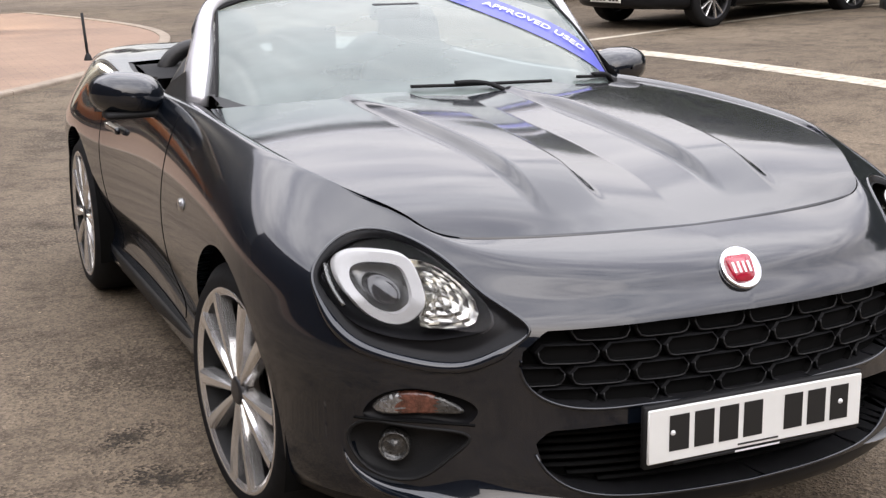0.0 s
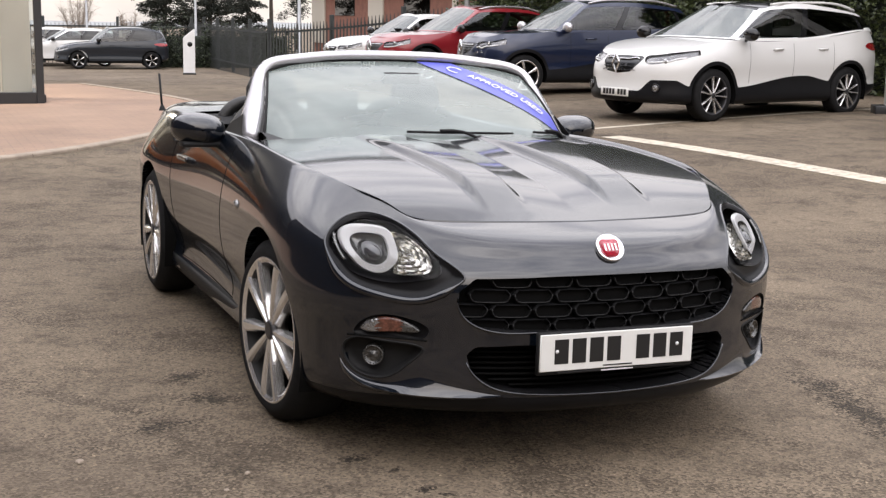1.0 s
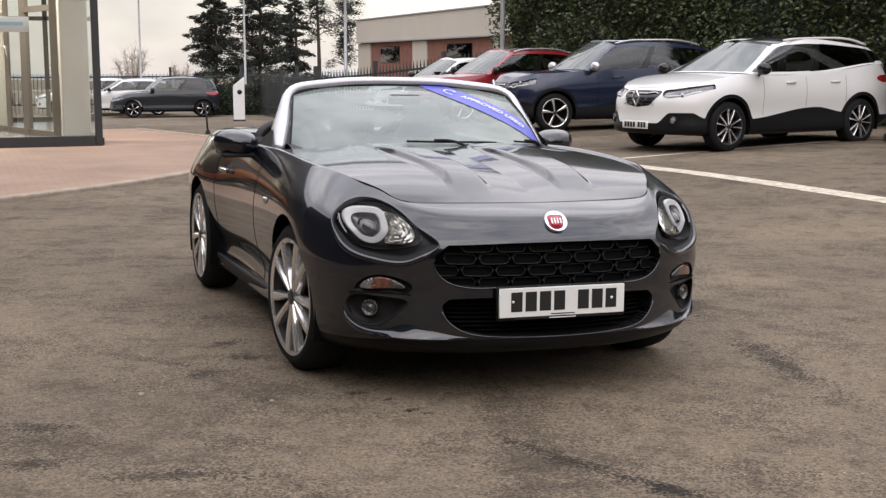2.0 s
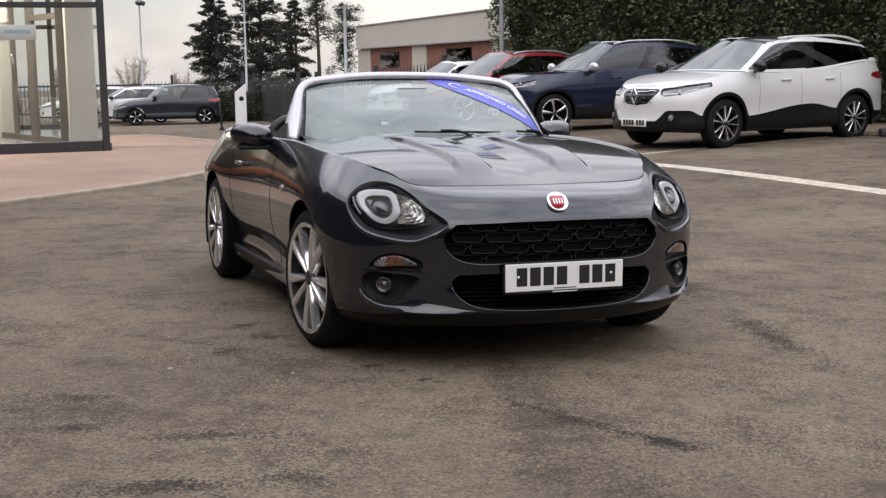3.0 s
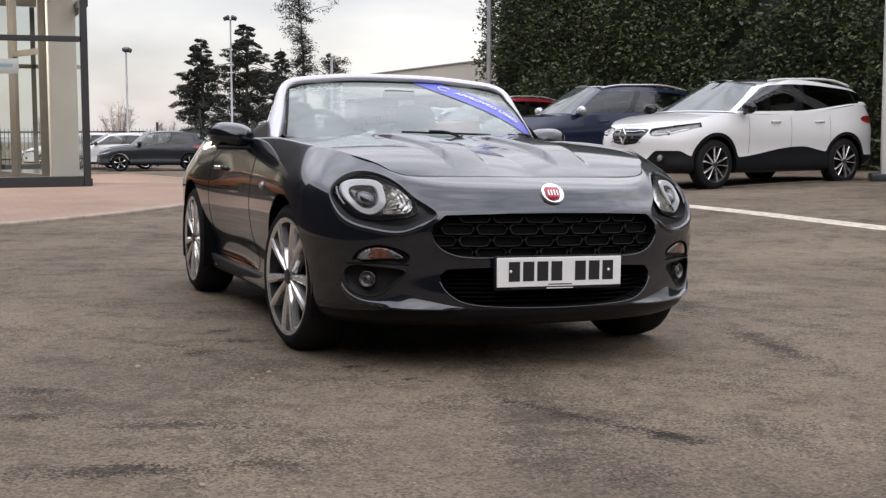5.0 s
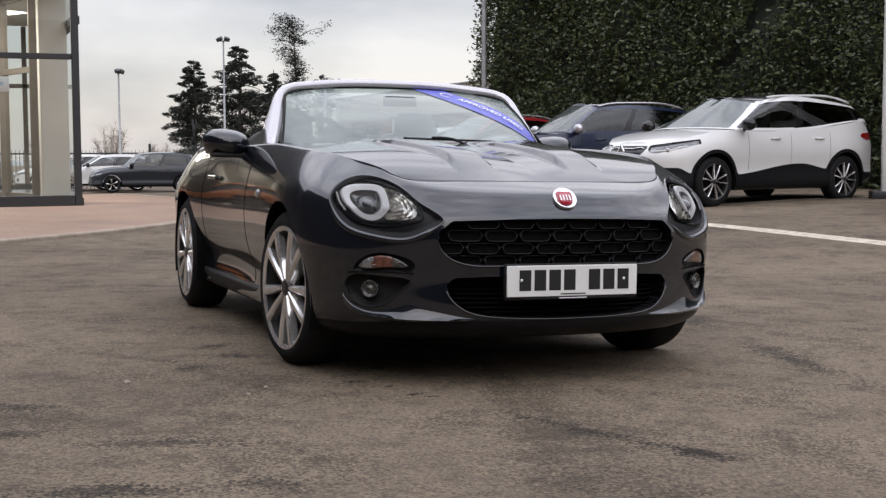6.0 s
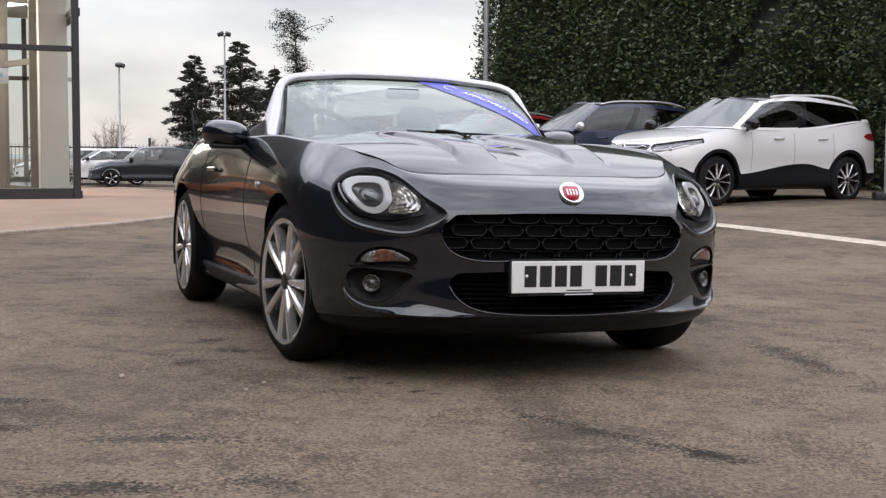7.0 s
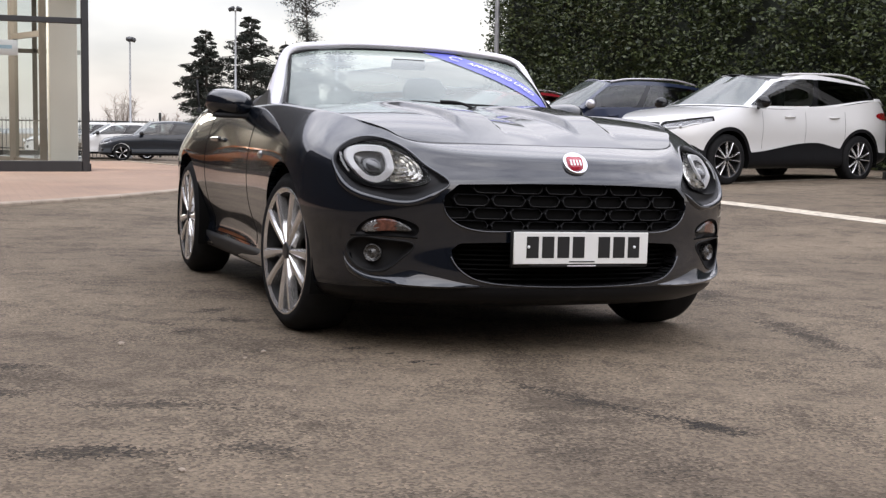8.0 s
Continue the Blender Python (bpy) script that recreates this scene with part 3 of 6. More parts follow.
def row_at(inset, z):
    """A feature line round the car, given as inset from the plan outline and height at each station."""
    t = np.gradient(OUTLINE, KNOTS, axis=0)
    t /= np.linalg.norm(t, axis=1)[:, None]
    nrm = np.stack([t[:, 1], -t[:, 0]], 1)
    nrm[0], nrm[-1] = (0, -1), (0, 1)
    p = OUTLINE - nrm * np.asarray(inset)[:, None]
    p[0, 0] = p[-1, 0] = 0
    return np.column_stack([p, z])


BODY_ROWS = [
    row_at([.16, .15, .13, .12, .10, .10, .09, .09, .09, .09, .10, .12, .14, .16, .16], [.165] * 4 + [.17] * 7 + [.20, .22, .24, .24]),
    row_at([.030, .030, .034, .04, .04, .04, .05, .04, .04, .035, .03, .03, .03, .03, .03], [.196, .196, .20, .205, .21] + [.20] * 6 + [.23, .26, .28, .28]),
    row_at([-.004, -.004, .004, .012, .02, .03, .050, .066, .066, .050, .028, .02, .02, .02, .02], [.255, .258, .265, .27, .28] + [.29] * 6 + [.30, .34, .36, .36]),
    row_at([.004, .004, .004, .006, .012, .015, .026, .034, .034, .024, .012, .01, .01, .01, .01], [.37, .37, .37, .375, .385] + [.40] * 6 + [.42, .44, .45, .45]),
    row_at([.0, .0, -.002, -.004, .0, .0, .002, .004, .004, .0, .0, .0, .0, .0, .0], [.50, .50, .495, .50, .515, .54, .55, .56, .56, .56, .56, .55, .55, .55, .55]),
    row_at([.004, .005, .006, .012, .012, .004, .006, .010, .010, .004, .004, .01, .01, .01, .01], [.602, .601, .598, .606, .622, .66, .675, .685, .685, .68, .68, .67, .66, .66, .66]),
    row_at([.043, .045, .053, .064, .05, .034, .034, .034, .036, .046, .062, .080, .05, .05, .05], [.655, .653, .652, .682, .718, .765, .785, .79, .79, .80, .81, .80, .78, .78, .78]),
    CREST, SHUT,
]


def body_grid(m, n):
    at = np.linspace(0, KNOTS[-1], m)
    rows = np.stack([spline(KNOTS, r, at) for r in BODY_ROWS])
    w = np.mean([chords(np.array([r[i] for r in BODY_ROWS])) for i in range(15)], axis=0)
    p = spline(w, rows, np.linspace(0, w[-1], n))
    for _ in range(6):
        q = p.copy()
        q[1:-1] += 0.25 * (p[:-2] + p[2:] - 2 * p[1:-1])
        q[:, 1:-1] += 0.25 * (p[:, :-2] + p[:, 2:] - 2 * p[:, 1:-1])
        q[0], q[-1], q[:, 0], q[:, -1] = p[0], p[-1], p[:, 0], p[:, -1]
        q[:, 0, 0] = q[:, -1, 0] = 0
        p = q
    return p


GRILLE = [(0, .609), (.20, .607), (.428, .599), (.472, .560), (.476, .520), (.450, .476), (.396, .448), (.25, .440), (0, .438)]
INTAKE = [(0, .404), (.30, .402), (.42, .396), (.446, .372), (.432, .320), (.372, .274), (.27, .256), (0, .249)]
LAMP_HOLE = [(.787, .668), (.777, .620), (.746, .571), (.673, .543), (.572, .535), (.505, .563), (.455, .600), (.508, .655), (.543, .700),
             (.580, .735), (.630, .754), (.684, .751), (.738, .727)]
LAMP = [(.772, .676), (.762, .631), (.738, .600), (.686, .580), (.625, .577), (.560, .588), (.516, .608), (.512, .640), (.545, .688),
        (.580, .722), (.628, .740), (.680, .737), (.734, .714)]
FOG_HOLE = [(.752, .382), (.748, .333), (.717, .296), (.656, .290), (.596, .338), (.562, .384), (.62, .399), (.687, .405), (.735, .402)]
BLINK_HOLE = [(.735, .420), (.722, .452), (.672, .481), (.606, .475), (.548, .434), (.556, .419), (.64, .414)]
BLINK = [(.716, .431), (.708, .450), (.668, .472), (.610, .466), (.566, .433), (.60, .429), (.66, .427)]
ARCH_R = 0.345
WHEELS = [(-.05, 0.308), (2.26, 0.308)]


def two_sided(half):
    return np.array(half + [(-x, z) for x, z in half[::-1] if x > 1e-6])


def rounded(pts, n=72):
    return loop(pts, n)


def front_sdf(poly, y_max=-0.1):
    def sdf(p):
        p = np.asarray(p)
        d = np.full(len(p), 1.0)
        ok = (p[:, 1] < y_max) & (np.abs(p[:, 0]) < 0.9)
        if ok.any():
            d[ok] = inside_by(np.stack([np.abs(p[ok, 0]), p[ok, 2]], 1), poly)
        return d
    return sdf


def mid_sdf(poly):
    full = two_sided(poly)

    def sdf(p):
        p = np.asarray(p)
        d = np.full(len(p), 1.0)
        ok = p[:, 1] < -0.55
        if ok.any():
            d[ok] = inside_by(p[ok][:, [0, 2]], full)
        return d
    return sdf


def arch_sdf(y, z):
    def sdf(p):
        p = np.asarray(p)
        d = np.hypot(p[:, 1] - y, p[:, 2] - z) - ARCH_R
        return np.where(np.abs(p[:, 0]) > 0.55, d, 1.0)
    return sdf


def alloy_wheel(parent, name, m, side, radius=0.308, rim=0.239, width=0.205, spokes=10, dark=False, disc=True, slim=1.0):
    """A tyre on a spoked rim; side is +1 when the outer face looks along +x of the wheel's frame."""
    w = part(name, lathe([(-width / 2, rim + .006), (-width / 2 - .004, rim + .03), (-width / 2 + .004, radius - .03), (-width / 2 + .022, radius - .006),
                          (-width / 2 + .05, radius), (-.03, radius + .001), (0, radius), (.03, radius + .001), (width / 2 - .05, radius), (width / 2 - .022, radius - .006),
                          (width / 2 - .004, radius - .03), (width / 2 + .004, rim + .03), (width / 2, rim + .006)], 56), MAT["rubber"], parent, "black road tyre")
    w.matrix_local = m
    o = side * (width / 2)
    barrel = lathe([(o * 1.0, rim + .008), (o * 1.03, rim + .004), (o * 1.0, rim - .001), (o * .94, rim - .012)], 56)
    part("rim", barrel, MAT["alloy_dark" if dark else "alloy"], w)
    part("barrel", lathe([(o * .94, rim - .012), (o * .80, rim - .020), (o * .3, rim - .03), (-o, rim - .02), (-o, rim + .008)], 48), MAT["black"], w)
    star = []
    for i in range(spokes):
        a = 2 * math.pi * i / spokes + (0.06 if i % 2 else -0.06) * (1 if spokes > 9 else 0)
        lean = 0.0 if spokes > 9 else 0.05
        rows = []
        for k, r in enumerate(np.linspace(0.026, rim - .003, 7)):
            u = k / 6
            half = slim * (0.0090 + 0.0135 * u) * rim / .222
            out = o * (0.86 + 0.10 * math.sin(u * math.pi * .6) - 0.01 * u)
            ang = a + lean * u
            c, s = math.cos(ang), math.sin(ang)
            sec = [(out, -half * .9), (out + side * .008, -half * .45), (out + side * .008, half * .45), (out, half * .9), (out - side * .026, half), (out - side * .026, -half)]
            rows.append([(x, r * c - t * s, r * s + t * c) for x, t in sec])
        rows = np.array(rows)
        idx = np.arange(42).reshape(7, 6)
        f = [(idx[p, q], idx[p + 1, q], idx[p + 1, (q + 1) % 6], idx[p, (q + 1) % 6]) for p in range(6) for q in range(6)]
        star.append((rows.reshape(-1, 3), f))
    part("spokes", join(*star), MAT["alloy"], w, sharp=35)
    part("hub_cap", lathe([(o * .80, .036), (o * .94, .034), (o * .98, .028), (o * .985, .02), (o * .985, .0005)], 24), MAT["alloy_dark"], w)
    if disc:
        part("brake_disc", lathe([(o * .2, .05), (o * .2, rim - .07), (o * .08, rim - .07), (o * .08, .05)], 40), MAT["disc"], w)
    part("inner_barrel", lathe([(-o * .2, rim - .03), (-o * .2, .02)], 32), MAT["cavity"], w)
    return w


CAR_POSE = pose(.002, -.025, 0, -0.65, 1.10, -0.35)
car = empty("sports_car", CAR_POSE, "graphite grey two-seat roadster with its roof down, parked on asphalt", "car")

M, N = 430, 104
half = body_grid(M, N)
mir = half[:, ::-1] * np.array([-1, 1, 1])
full = np.concatenate([mir[:, :-1], half], 1)
BV, BF = sheet(full)
BV = BV.copy()
BF = [tuple(int(i) for i in q) for q in BF]
gone, rims = {}, {}
for key, fn in (("grille", mid_sdf(GRILLE)), ("intake", mid_sdf(INTAKE)), ("lamp_hole", front_sdf(rounded(LAMP_HOLE))),
                ("fog", front_sdf(rounded(FOG_HOLE))), ("blink", front_sdf(rounded(BLINK_HOLE))),
                ("arch_f", arch_sdf(*WHEELS[0])), ("arch_r", arch_sdf(*WHEELS[1]))):
    BV, gone[key], BF, rims[key] = clip(BV, BF, fn(BV))
BV, lamp_in, lamp_out, _ = clip(BV, gone["lamp_hole"], front_sdf(rounded(LAMP))(BV))
front_v = BV[BV[:, 1] < 0.2]


def skin(x, z, inward=0.0):
    """The body's surface behind a point of the front view, pushed inwards by some depth."""
    q = np.stack(np.broadcast_arrays(np.asarray(x, float), np.asarray(z, float)), -1).reshape(-1, 2)
    out = np.zeros((len(q), 3))
    for i, (a, b) in enumerate(q):
        d = (front_v[:, 0] - a) ** 2 + (front_v[:, 2] - b) ** 2
        k = np.argpartition(d, 14)[:14]
        w = 1 / (d[k] + 2e-5)
        A = np.column_stack([np.ones(14), front_v[k, 0] - a, front_v[k, 2] - b])
        AtW = A.T * w
        y = np.linalg.solve(AtW @ A + np.diag([0, 1, 1]) * 1e-3, AtW @ front_v[k, 1])[0]
        lo, hi = front_v[k, 1].min(), front_v[k, 1].max()
        out[i] = (a, min(max(y, lo - .01), hi + .01) + inward, b)
    return out


# bumper faces below about .25 m are split off and coloured near-black
BV, chin, BF, _ = clip(BV, BF, np.where(BV[:, 1] < -.30, BV[:, 2] - .246 + .02 * smooth_step(.45, .8, np.abs(BV[:, 0])), 1.0))
y0_d, y1_d = .70 + .03 * (.862 - BV[:, 2]) / .592, 1.80 - .04 * (.862 - BV[:, 2]) / .592
BV, door_f, BF, _ = clip(BV, BF, np.where(np.abs(BV[:, 0]) > .5, np.maximum(np.maximum(y0_d - BV[:, 1], BV[:, 1] - y1_d), .262 - BV[:, 2]), 1.0))
part("body", compact(BV, BF), MAT["paint"], car, "graphite metallic bodywork")
part("dark_chin", compact(BV, chin), MAT["socket"], car, "near-black lower edge of the bumper")


def on_side(faces, side):
    return [q for q in faces if BV[list(q)].mean(0)[0] * side > 0]

DOORS = {sd: part("door", compact(BV, on_side(door_f, sd)), MAT["paint"], car, "graphite metallic door") for sd in (1, -1)}
for side in (1, -1):
    lamp = part("headlight", compact(BV - np.array([0, 0.001, 0]), on_side(lamp_in, side)), MAT["lamp_cover"], car, "clear headlight with a bright ring inside a black bezel")
    lamp.visible_shadow = False
    bv = BV.copy()
    dist = np.abs(front_sdf(rounded(LAMP_HOLE))(bv))
    bv[:, 1] += 0.022 * smooth_step(0.001, 0.016, dist)
    part("bezel", compact(bv, on_side(lamp_out, side)), MAT["socket"], lamp, "black surround")
    part("pan", skirt(BV, on_side(rims["lamp_hole"], side), (0, .09, 0)), MAT["gloss_black"], lamp)
    hole = rounded(LAMP_HOLE, 140)
    hc = hole.mean(0)
    low_lip = (1 - smooth_step(.585, .66, hole[:, 1])) * smooth_step(.47, .52, hole[:, 0])
    away = (hole - hc) / np.linalg.norm(hole - hc, axis=1)[:, None]
    seat_l = hole + away * (.006 * low_lip)[:, None]
    part("lip", sweep(skin(side * seat_l[:, 0], seat_l[:, 1], .003), np.array([ring(.0045 + .0075 * k, 10) for k in low_lip]), True, (0, 1, 0)), MAT["paint"], lamp)
    # inside of the lamp
    lp = rounded(LAMP, 60)
    c0 = lp.mean(0)
    pan = [skin(side * (c0[0] + (lp[:, 0] - c0[0]) * k), c0[1] + (lp[:, 1] - c0[1]) * k, d) for k, d in ((1.0, .012), (.96, .08), (.6, .12), (.02, .125))]
    pan = np.array(pan)
    pv, pf = sheet(np.concatenate([pan, pan[:, :1]], 1))
    part("inner_shell", (pv, pf), MAT["socket"], lamp)
    rc = np.array([.670, .659])
    prof = np.array([(-.050, .030), (-.046, .046), (-.010, .056), (.030, .053), (.058, .036), (.062, .010), (.048, -.022), (.016, -.052), (-.014, -.055), (-.038, -.034), (-.050, .0)])
    out_l, in_l = loop(prof * 1.19, 48), loop(prof * 1.19 * .65, 48)
    base_y = skin(side * rc[0], rc[1])[0, 1]

    def lampface(q, d):
        # a plane that follows the wing's sweep round the corner
        x, z = side * (rc[0] + q[:, 0]), rc[1] + q[:, 1]
        return np.stack([x, base_y + .022 + d + 0.95 * q[:, 0] + 1.15 * np.maximum(q[:, 1], -.02) * .9, z], 1)
    rings = np.array([lampface(out_l, .018), lampface(out_l * .985, .003), lampface(out_l * .95, .0), lampface((out_l * .5 + in_l * .5), .003), lampface(in_l * 1.04, .006), lampface(in_l, .02)])
    part("light_ring", sheet(np.concatenate([rings, rings[:, :1]], 1)), MAT["lamp_ring"], lamp, "frosted white ring", sharp=32)
    eye = np.array([lampface(in_l * k, d) for k, d in ((1.0, .018), (.92, .026), (.70, .040), (.50, .046), (.02, .046))])
    part("lamp_bowl", sheet(np.concatenate([eye, eye[:, :1]], 1)), MAT["lamp_bowl"], lamp, "grey bowl inside the ring")
    ball_l = np.array([(math.cos(q) * .023, math.sin(q) * .023 - .004) for q in np.linspace(0, 2 * math.pi, 28, endpoint=False)])
    ball = np.array([lampface(ball_l * k + np.array([0, -.004 * (1 - k)]), d) for k, d in ((1.15, .044), (1.12, .020), (1.0, .014), (.93, .016), (.80, .004), (.55, -.005), (.28, -.010), (.02, -.011))])
    part("projector", sheet(np.concatenate([ball, ball[:, :1]], 1)), MAT["lamp_lens"], lamp, "dark projector lens")
    tip = loop([(.628, .704), (.612, .655), (.634, .604), (.582, .600), (.538, .612), (.526, .638), (.548, .680), (.585, .706)], 20)
    tc = tip.mean(0)
    refl = np.array([skin(side * (tc[0] + (tip[:, 0] - tc[0]) * k), tc[1] + (tip[:, 1] - tc[1]) * k, d) for k, d in ((1, .016), (.93, .028), (.84, .024), (.74, .037), (.62, .031), (.50, .044), (.38, .036), (.26, .048), (.13, .040), (.02, .046))])
    refl[1:-1, ::2, 1] += .006
    strip = np.array([(.757, .696), (.7605, .675), (.757, .650), (.748, .628)])
    part("side_light", sweep(skin(side * curve(np.column_stack([strip, strip[:, 0] * 0]), 12)[:, 0], curve(np.column_stack([strip, strip[:, 0] * 0]), 12)[:, 1], .012), [(-.004, -.004), (.004, -.004), (.003, .004), (-.003, .004)], up=(0, 1, 0)), MAT["lamp_bowl"], lamp, "frosted outer strip")
    part("reflector", sheet(np.concatenate([refl, refl[:, :1]], 1)), MAT["reflector"], lamp, "faceted bright reflector", smooth=False)

    # fog lamp recess
    def bowl(line, levels):
        c = line.mean(0)
        g = np.array([skin(side * (c[0] + (line[:, 0] - c[0]) * k), c[1] + (line[:, 1] - c[1]) * k, d) for k, d in levels])
        return sheet(np.concatenate([g, g[:, :1]], 1))
    fl = rounded(FOG_HOLE, 96)
    fog = part("fog_lamp", bowl(fl, ((1.02, .002), (1.0, .010), (.97, .030), (.90, .042), (.6, .050), (.02, .052))), MAT["black"], car, "round fog lamp in a black recess")
    part("lip", tube(skin(side * fl[:, 0], fl[:, 1], .001), .0038, 8, True, (0, 1, 0)), MAT["black"], fog)
    at = skin(side * .682, .350)[0]
    lens = lathe([(.050, .034), (.008, .034), (.0, .031), (-.002, .028), (.004, .026), (.010, .018), (.002, .010), (.0, .0005)], 32, "y")
    part("lens", moved(lens, Matrix.Translation(at + np.array([0, .016, 0])) @ pose(0, 0, 0, 0, 0, side * 30)), MAT["fog_glass"], fog, "clear fog lens")
    bp = rounded(BLINK_HOLE, 96)
    blink = part("indicator", bowl(bp, ((1.02, .002), (1.0, .008), (.96, .018), (.5, .02), (.02, .02))), MAT["socket"], car, "slim amber and clear indicator")
    bl = rounded(BLINK, 64)
    bv2, bf2 = bowl(bl, ((1, .018), (.96, .006), (.8, .003), (.6, .002), (.35, .002), (.02, .002)))
    mid = np.abs(np.array([bv2[list(q)].mean(0)[0] for q in bf2]))
    part("lens", (bv2, bf2), [MAT["clear_lens"], MAT["amber"], MAT["fog_glass"]], blink, pick=np.where(mid > .677, 0, np.where(mid > .618, 1, 2)))
    seam = np.linspace(.748, .552, 30)
    part("lower_line", tube(skin(side * seam, .409 + .004 * np.sin((seam - .55) / .2 * 3.14), -.0005), .0028, 6), MAT["cavity"], blink)

# grille: a recessed panel with rows of long six-sided cells
gr = part("grille", skirt(BV, rims["grille"], (0, .07, 0)), MAT["grille_black"], car, "black honeycomb front grille")
xs, zs = np.linspace(-.50, .50, 61), np.linspace(.43, .62, 9)
back = skin(*np.meshgrid(xs, zs), .062).reshape(9, 61, 3)
part("backing", sheet(back), MAT["cavity"], gr)
cells = []
pitch_x, pitch_z, gp = .126, .0450, two_sided(GRILLE)
for r in range(5):
    for c in range(-4, 5):
        cx, cz = (c + (0.5 if r % 2 else 0)) * pitch_x, .455 + r * pitch_z
        hexa = np.array([(-.060, .004), (-.047, .020), (.047, .020), (.060, .004), (.044, -.0205), (-.044, -.0205)]) + (cx, cz)
        if inside_by(np.array([[cx, cz]]), gp)[0] > 0.004:
            continue
        d = inside_by(hexa, gp)
        if (d > .03).any():
            continue
        mid = hexa.mean(0)
        loops = [skin(*(mid + (hexa - mid) * np.array([k, kz])).T, dep) for k, kz, dep in ((1.02, 1.03, .05), (1.02, 1.03, .030), (.95, .90, .025), (.93, .85, .034), (.90, .80, .040), (.02, .02, .041))]
        lo = np.array(loops)
        cells.append(sheet(np.concatenate([lo, lo[:, :1]], 1)))
        # a raised lower lip catches the light
        u_line = np.array([(.056, .007), (.055, -.004), (.048, -.0145), (.036, -.0175), (0, -.018), (-.036, -.0175), (-.048, -.0145), (-.055, -.004), (-.056, .007)]) + (cx, cz)
        cells.append(tube(skin(*u_line.T, .0245), .0015, 6))
for i, cgeo in enumerate(cells[::2]):
    part("cell", cgeo, [MAT["grille_black"], MAT["cavity"]], gr, smooth=False, pick=(np.arange(len(cgeo[1])) >= 12).astype(int))
    part("cell_edge", cells[2 * i + 1], MAT["grille_lip"], gr)
intake = part("lower_intake", skirt(BV, rims["intake"], (0, .10, 0)), MAT["grille_black"], car, "black lower air intake")
zs = np.linspace(.24, .41, 7)
part("backing", sheet(skin(*np.meshgrid(xs, zs), .09).reshape(7, 61, 3)), MAT["cavity"], intake)
for z in np.arange(.270, .400, .0165):
    w = .30 if z < .28 else .36 if z < .3 else .42
    part("slat", sweep(skin(np.linspace(-w, w, 25), np.full(25, z), .072), [(-.014, -.002), (.014, -.002), (.014, .002), (-.014, .002)]), MAT["cavity"], intake)
edge = two_sided(INTAKE)
lower = np.array([p for p in loop(edge, 120) if p[1] < .36])
lower = lower[np.argsort(np.arctan2(lower[:, 0], -(lower[:, 1] - .45)))]
part("bright_edge", tube(skin(lower[:, 0], lower[:, 1], -.002), .0034, 6), MAT["paint"], intake)
ge = loop(two_sided(GRILLE), 160)
ge = np.array([p for p in ge if p[1] < .55])
ge = ge[np.argsort(np.arctan2(ge[:, 0], -(ge[:, 1] - .62)))]
part("bright_edge", tube(skin(ge[:, 0], ge[:, 1], -.002), .0036, 6), MAT["paint"], gr)
# side blades: a ledge that wraps below the fog recess and runs to a point at the intake
for side in (1, -1):
    T = curve([(.764, .372, 0), (.752, .318, 0), (.716, .287, 0), (.656, .281, 0), (.606, .306, 0), (.566, .342, 0), (.520, .322, 0), (.455, .288, 0), (.395, .266, 0), (.338, .253, 0)], 60)
    L = curve([(.766, .345, 0), (.752, .302, 0), (.712, .268, 0), (.652, .254, 0), (.590, .248, 0), (.530, .246, 0), (.475, .246, 0), (.420, .247, 0), (.380, .248, 0), (.338, .250, 0)], 60)
    u = np.linspace(0, 1, 60)
    swell = smooth_step(0, .25, u) * (1 - u ** 4)
    top = skin(side * T[:, 0], T[:, 1], .002)
    tipl = skin(side * L[:, 0], L[:, 1])
    tipl[:, 1] -= .030 * swell + .001
    tipl[:, 0] += side * .008 * swell * (1 - u)
    rows = [top]
    for k in (.2, .4, .6, .8, .93):
        m_ = top * (1 - k) + tipl * k
        m_[:, 1] += .010 * swell * math.sin(math.pi * k)
        m_[:, 2] -= .004 * swell * math.sin(math.pi * k)
        rows.append(m_)
    under = tipl + np.array([0, .07, -.012]) * smooth_step(.08, .4, u)[:, None] - np.array([side * .03, 0, 0]) * (1 - u)[:, None]
    rows += [tipl, tipl + np.array([0, .003, -.004]), tipl + np.array([0, .020, -.010]), under]
    part("blade", sheet(np.stack(rows)), MAT["paint"], car, sharp=50)

# number plate with bars in place of its characters
plate_y = -.906
plate = part("number_plate", box(0, plate_y, .388, .520, .007, .111, .002, 1), MAT["plate_white"], car, "white number plate with dark bars", sharp=40)
spots = [(-.190 + i * .0585, .391, .046, .074) for i in range(4)] + [(.085 + i * .0585, .391, .046, .074) for i in range(3)]
for sp in spots:
    part("character_bar", bars([sp], lambda u, z: (u, plate_y - .0045, z)), MAT["ink"], plate)
part("small_print", bars([(0.0, .341, .10, .004)], lambda u, z: (u, plate_y - .0045, z)), MAT["ink"], plate)
part("plinth", join(box(0, plate_y + .012, .385, .53, .018, .13, .004, 1), box(0, plate_y + .004, .326, .40, .012, .008, .002, 1)), MAT["black"], plate)
part("small_line", bars([(0.0, .3265, .11, .004)], lambda u, z: (u, plate_y - .003, z)), MAT["film_white"], plate)
for x in (-.205, .205):
    part("screw", moved(lathe([(0, .006), (.003, .0045), (.004, .0005)], 12, "y"), Matrix.Translation((x, plate_y - .004, .392)) @ pose(0, 0, 0, 180)), MAT["white_enamel"], plate)

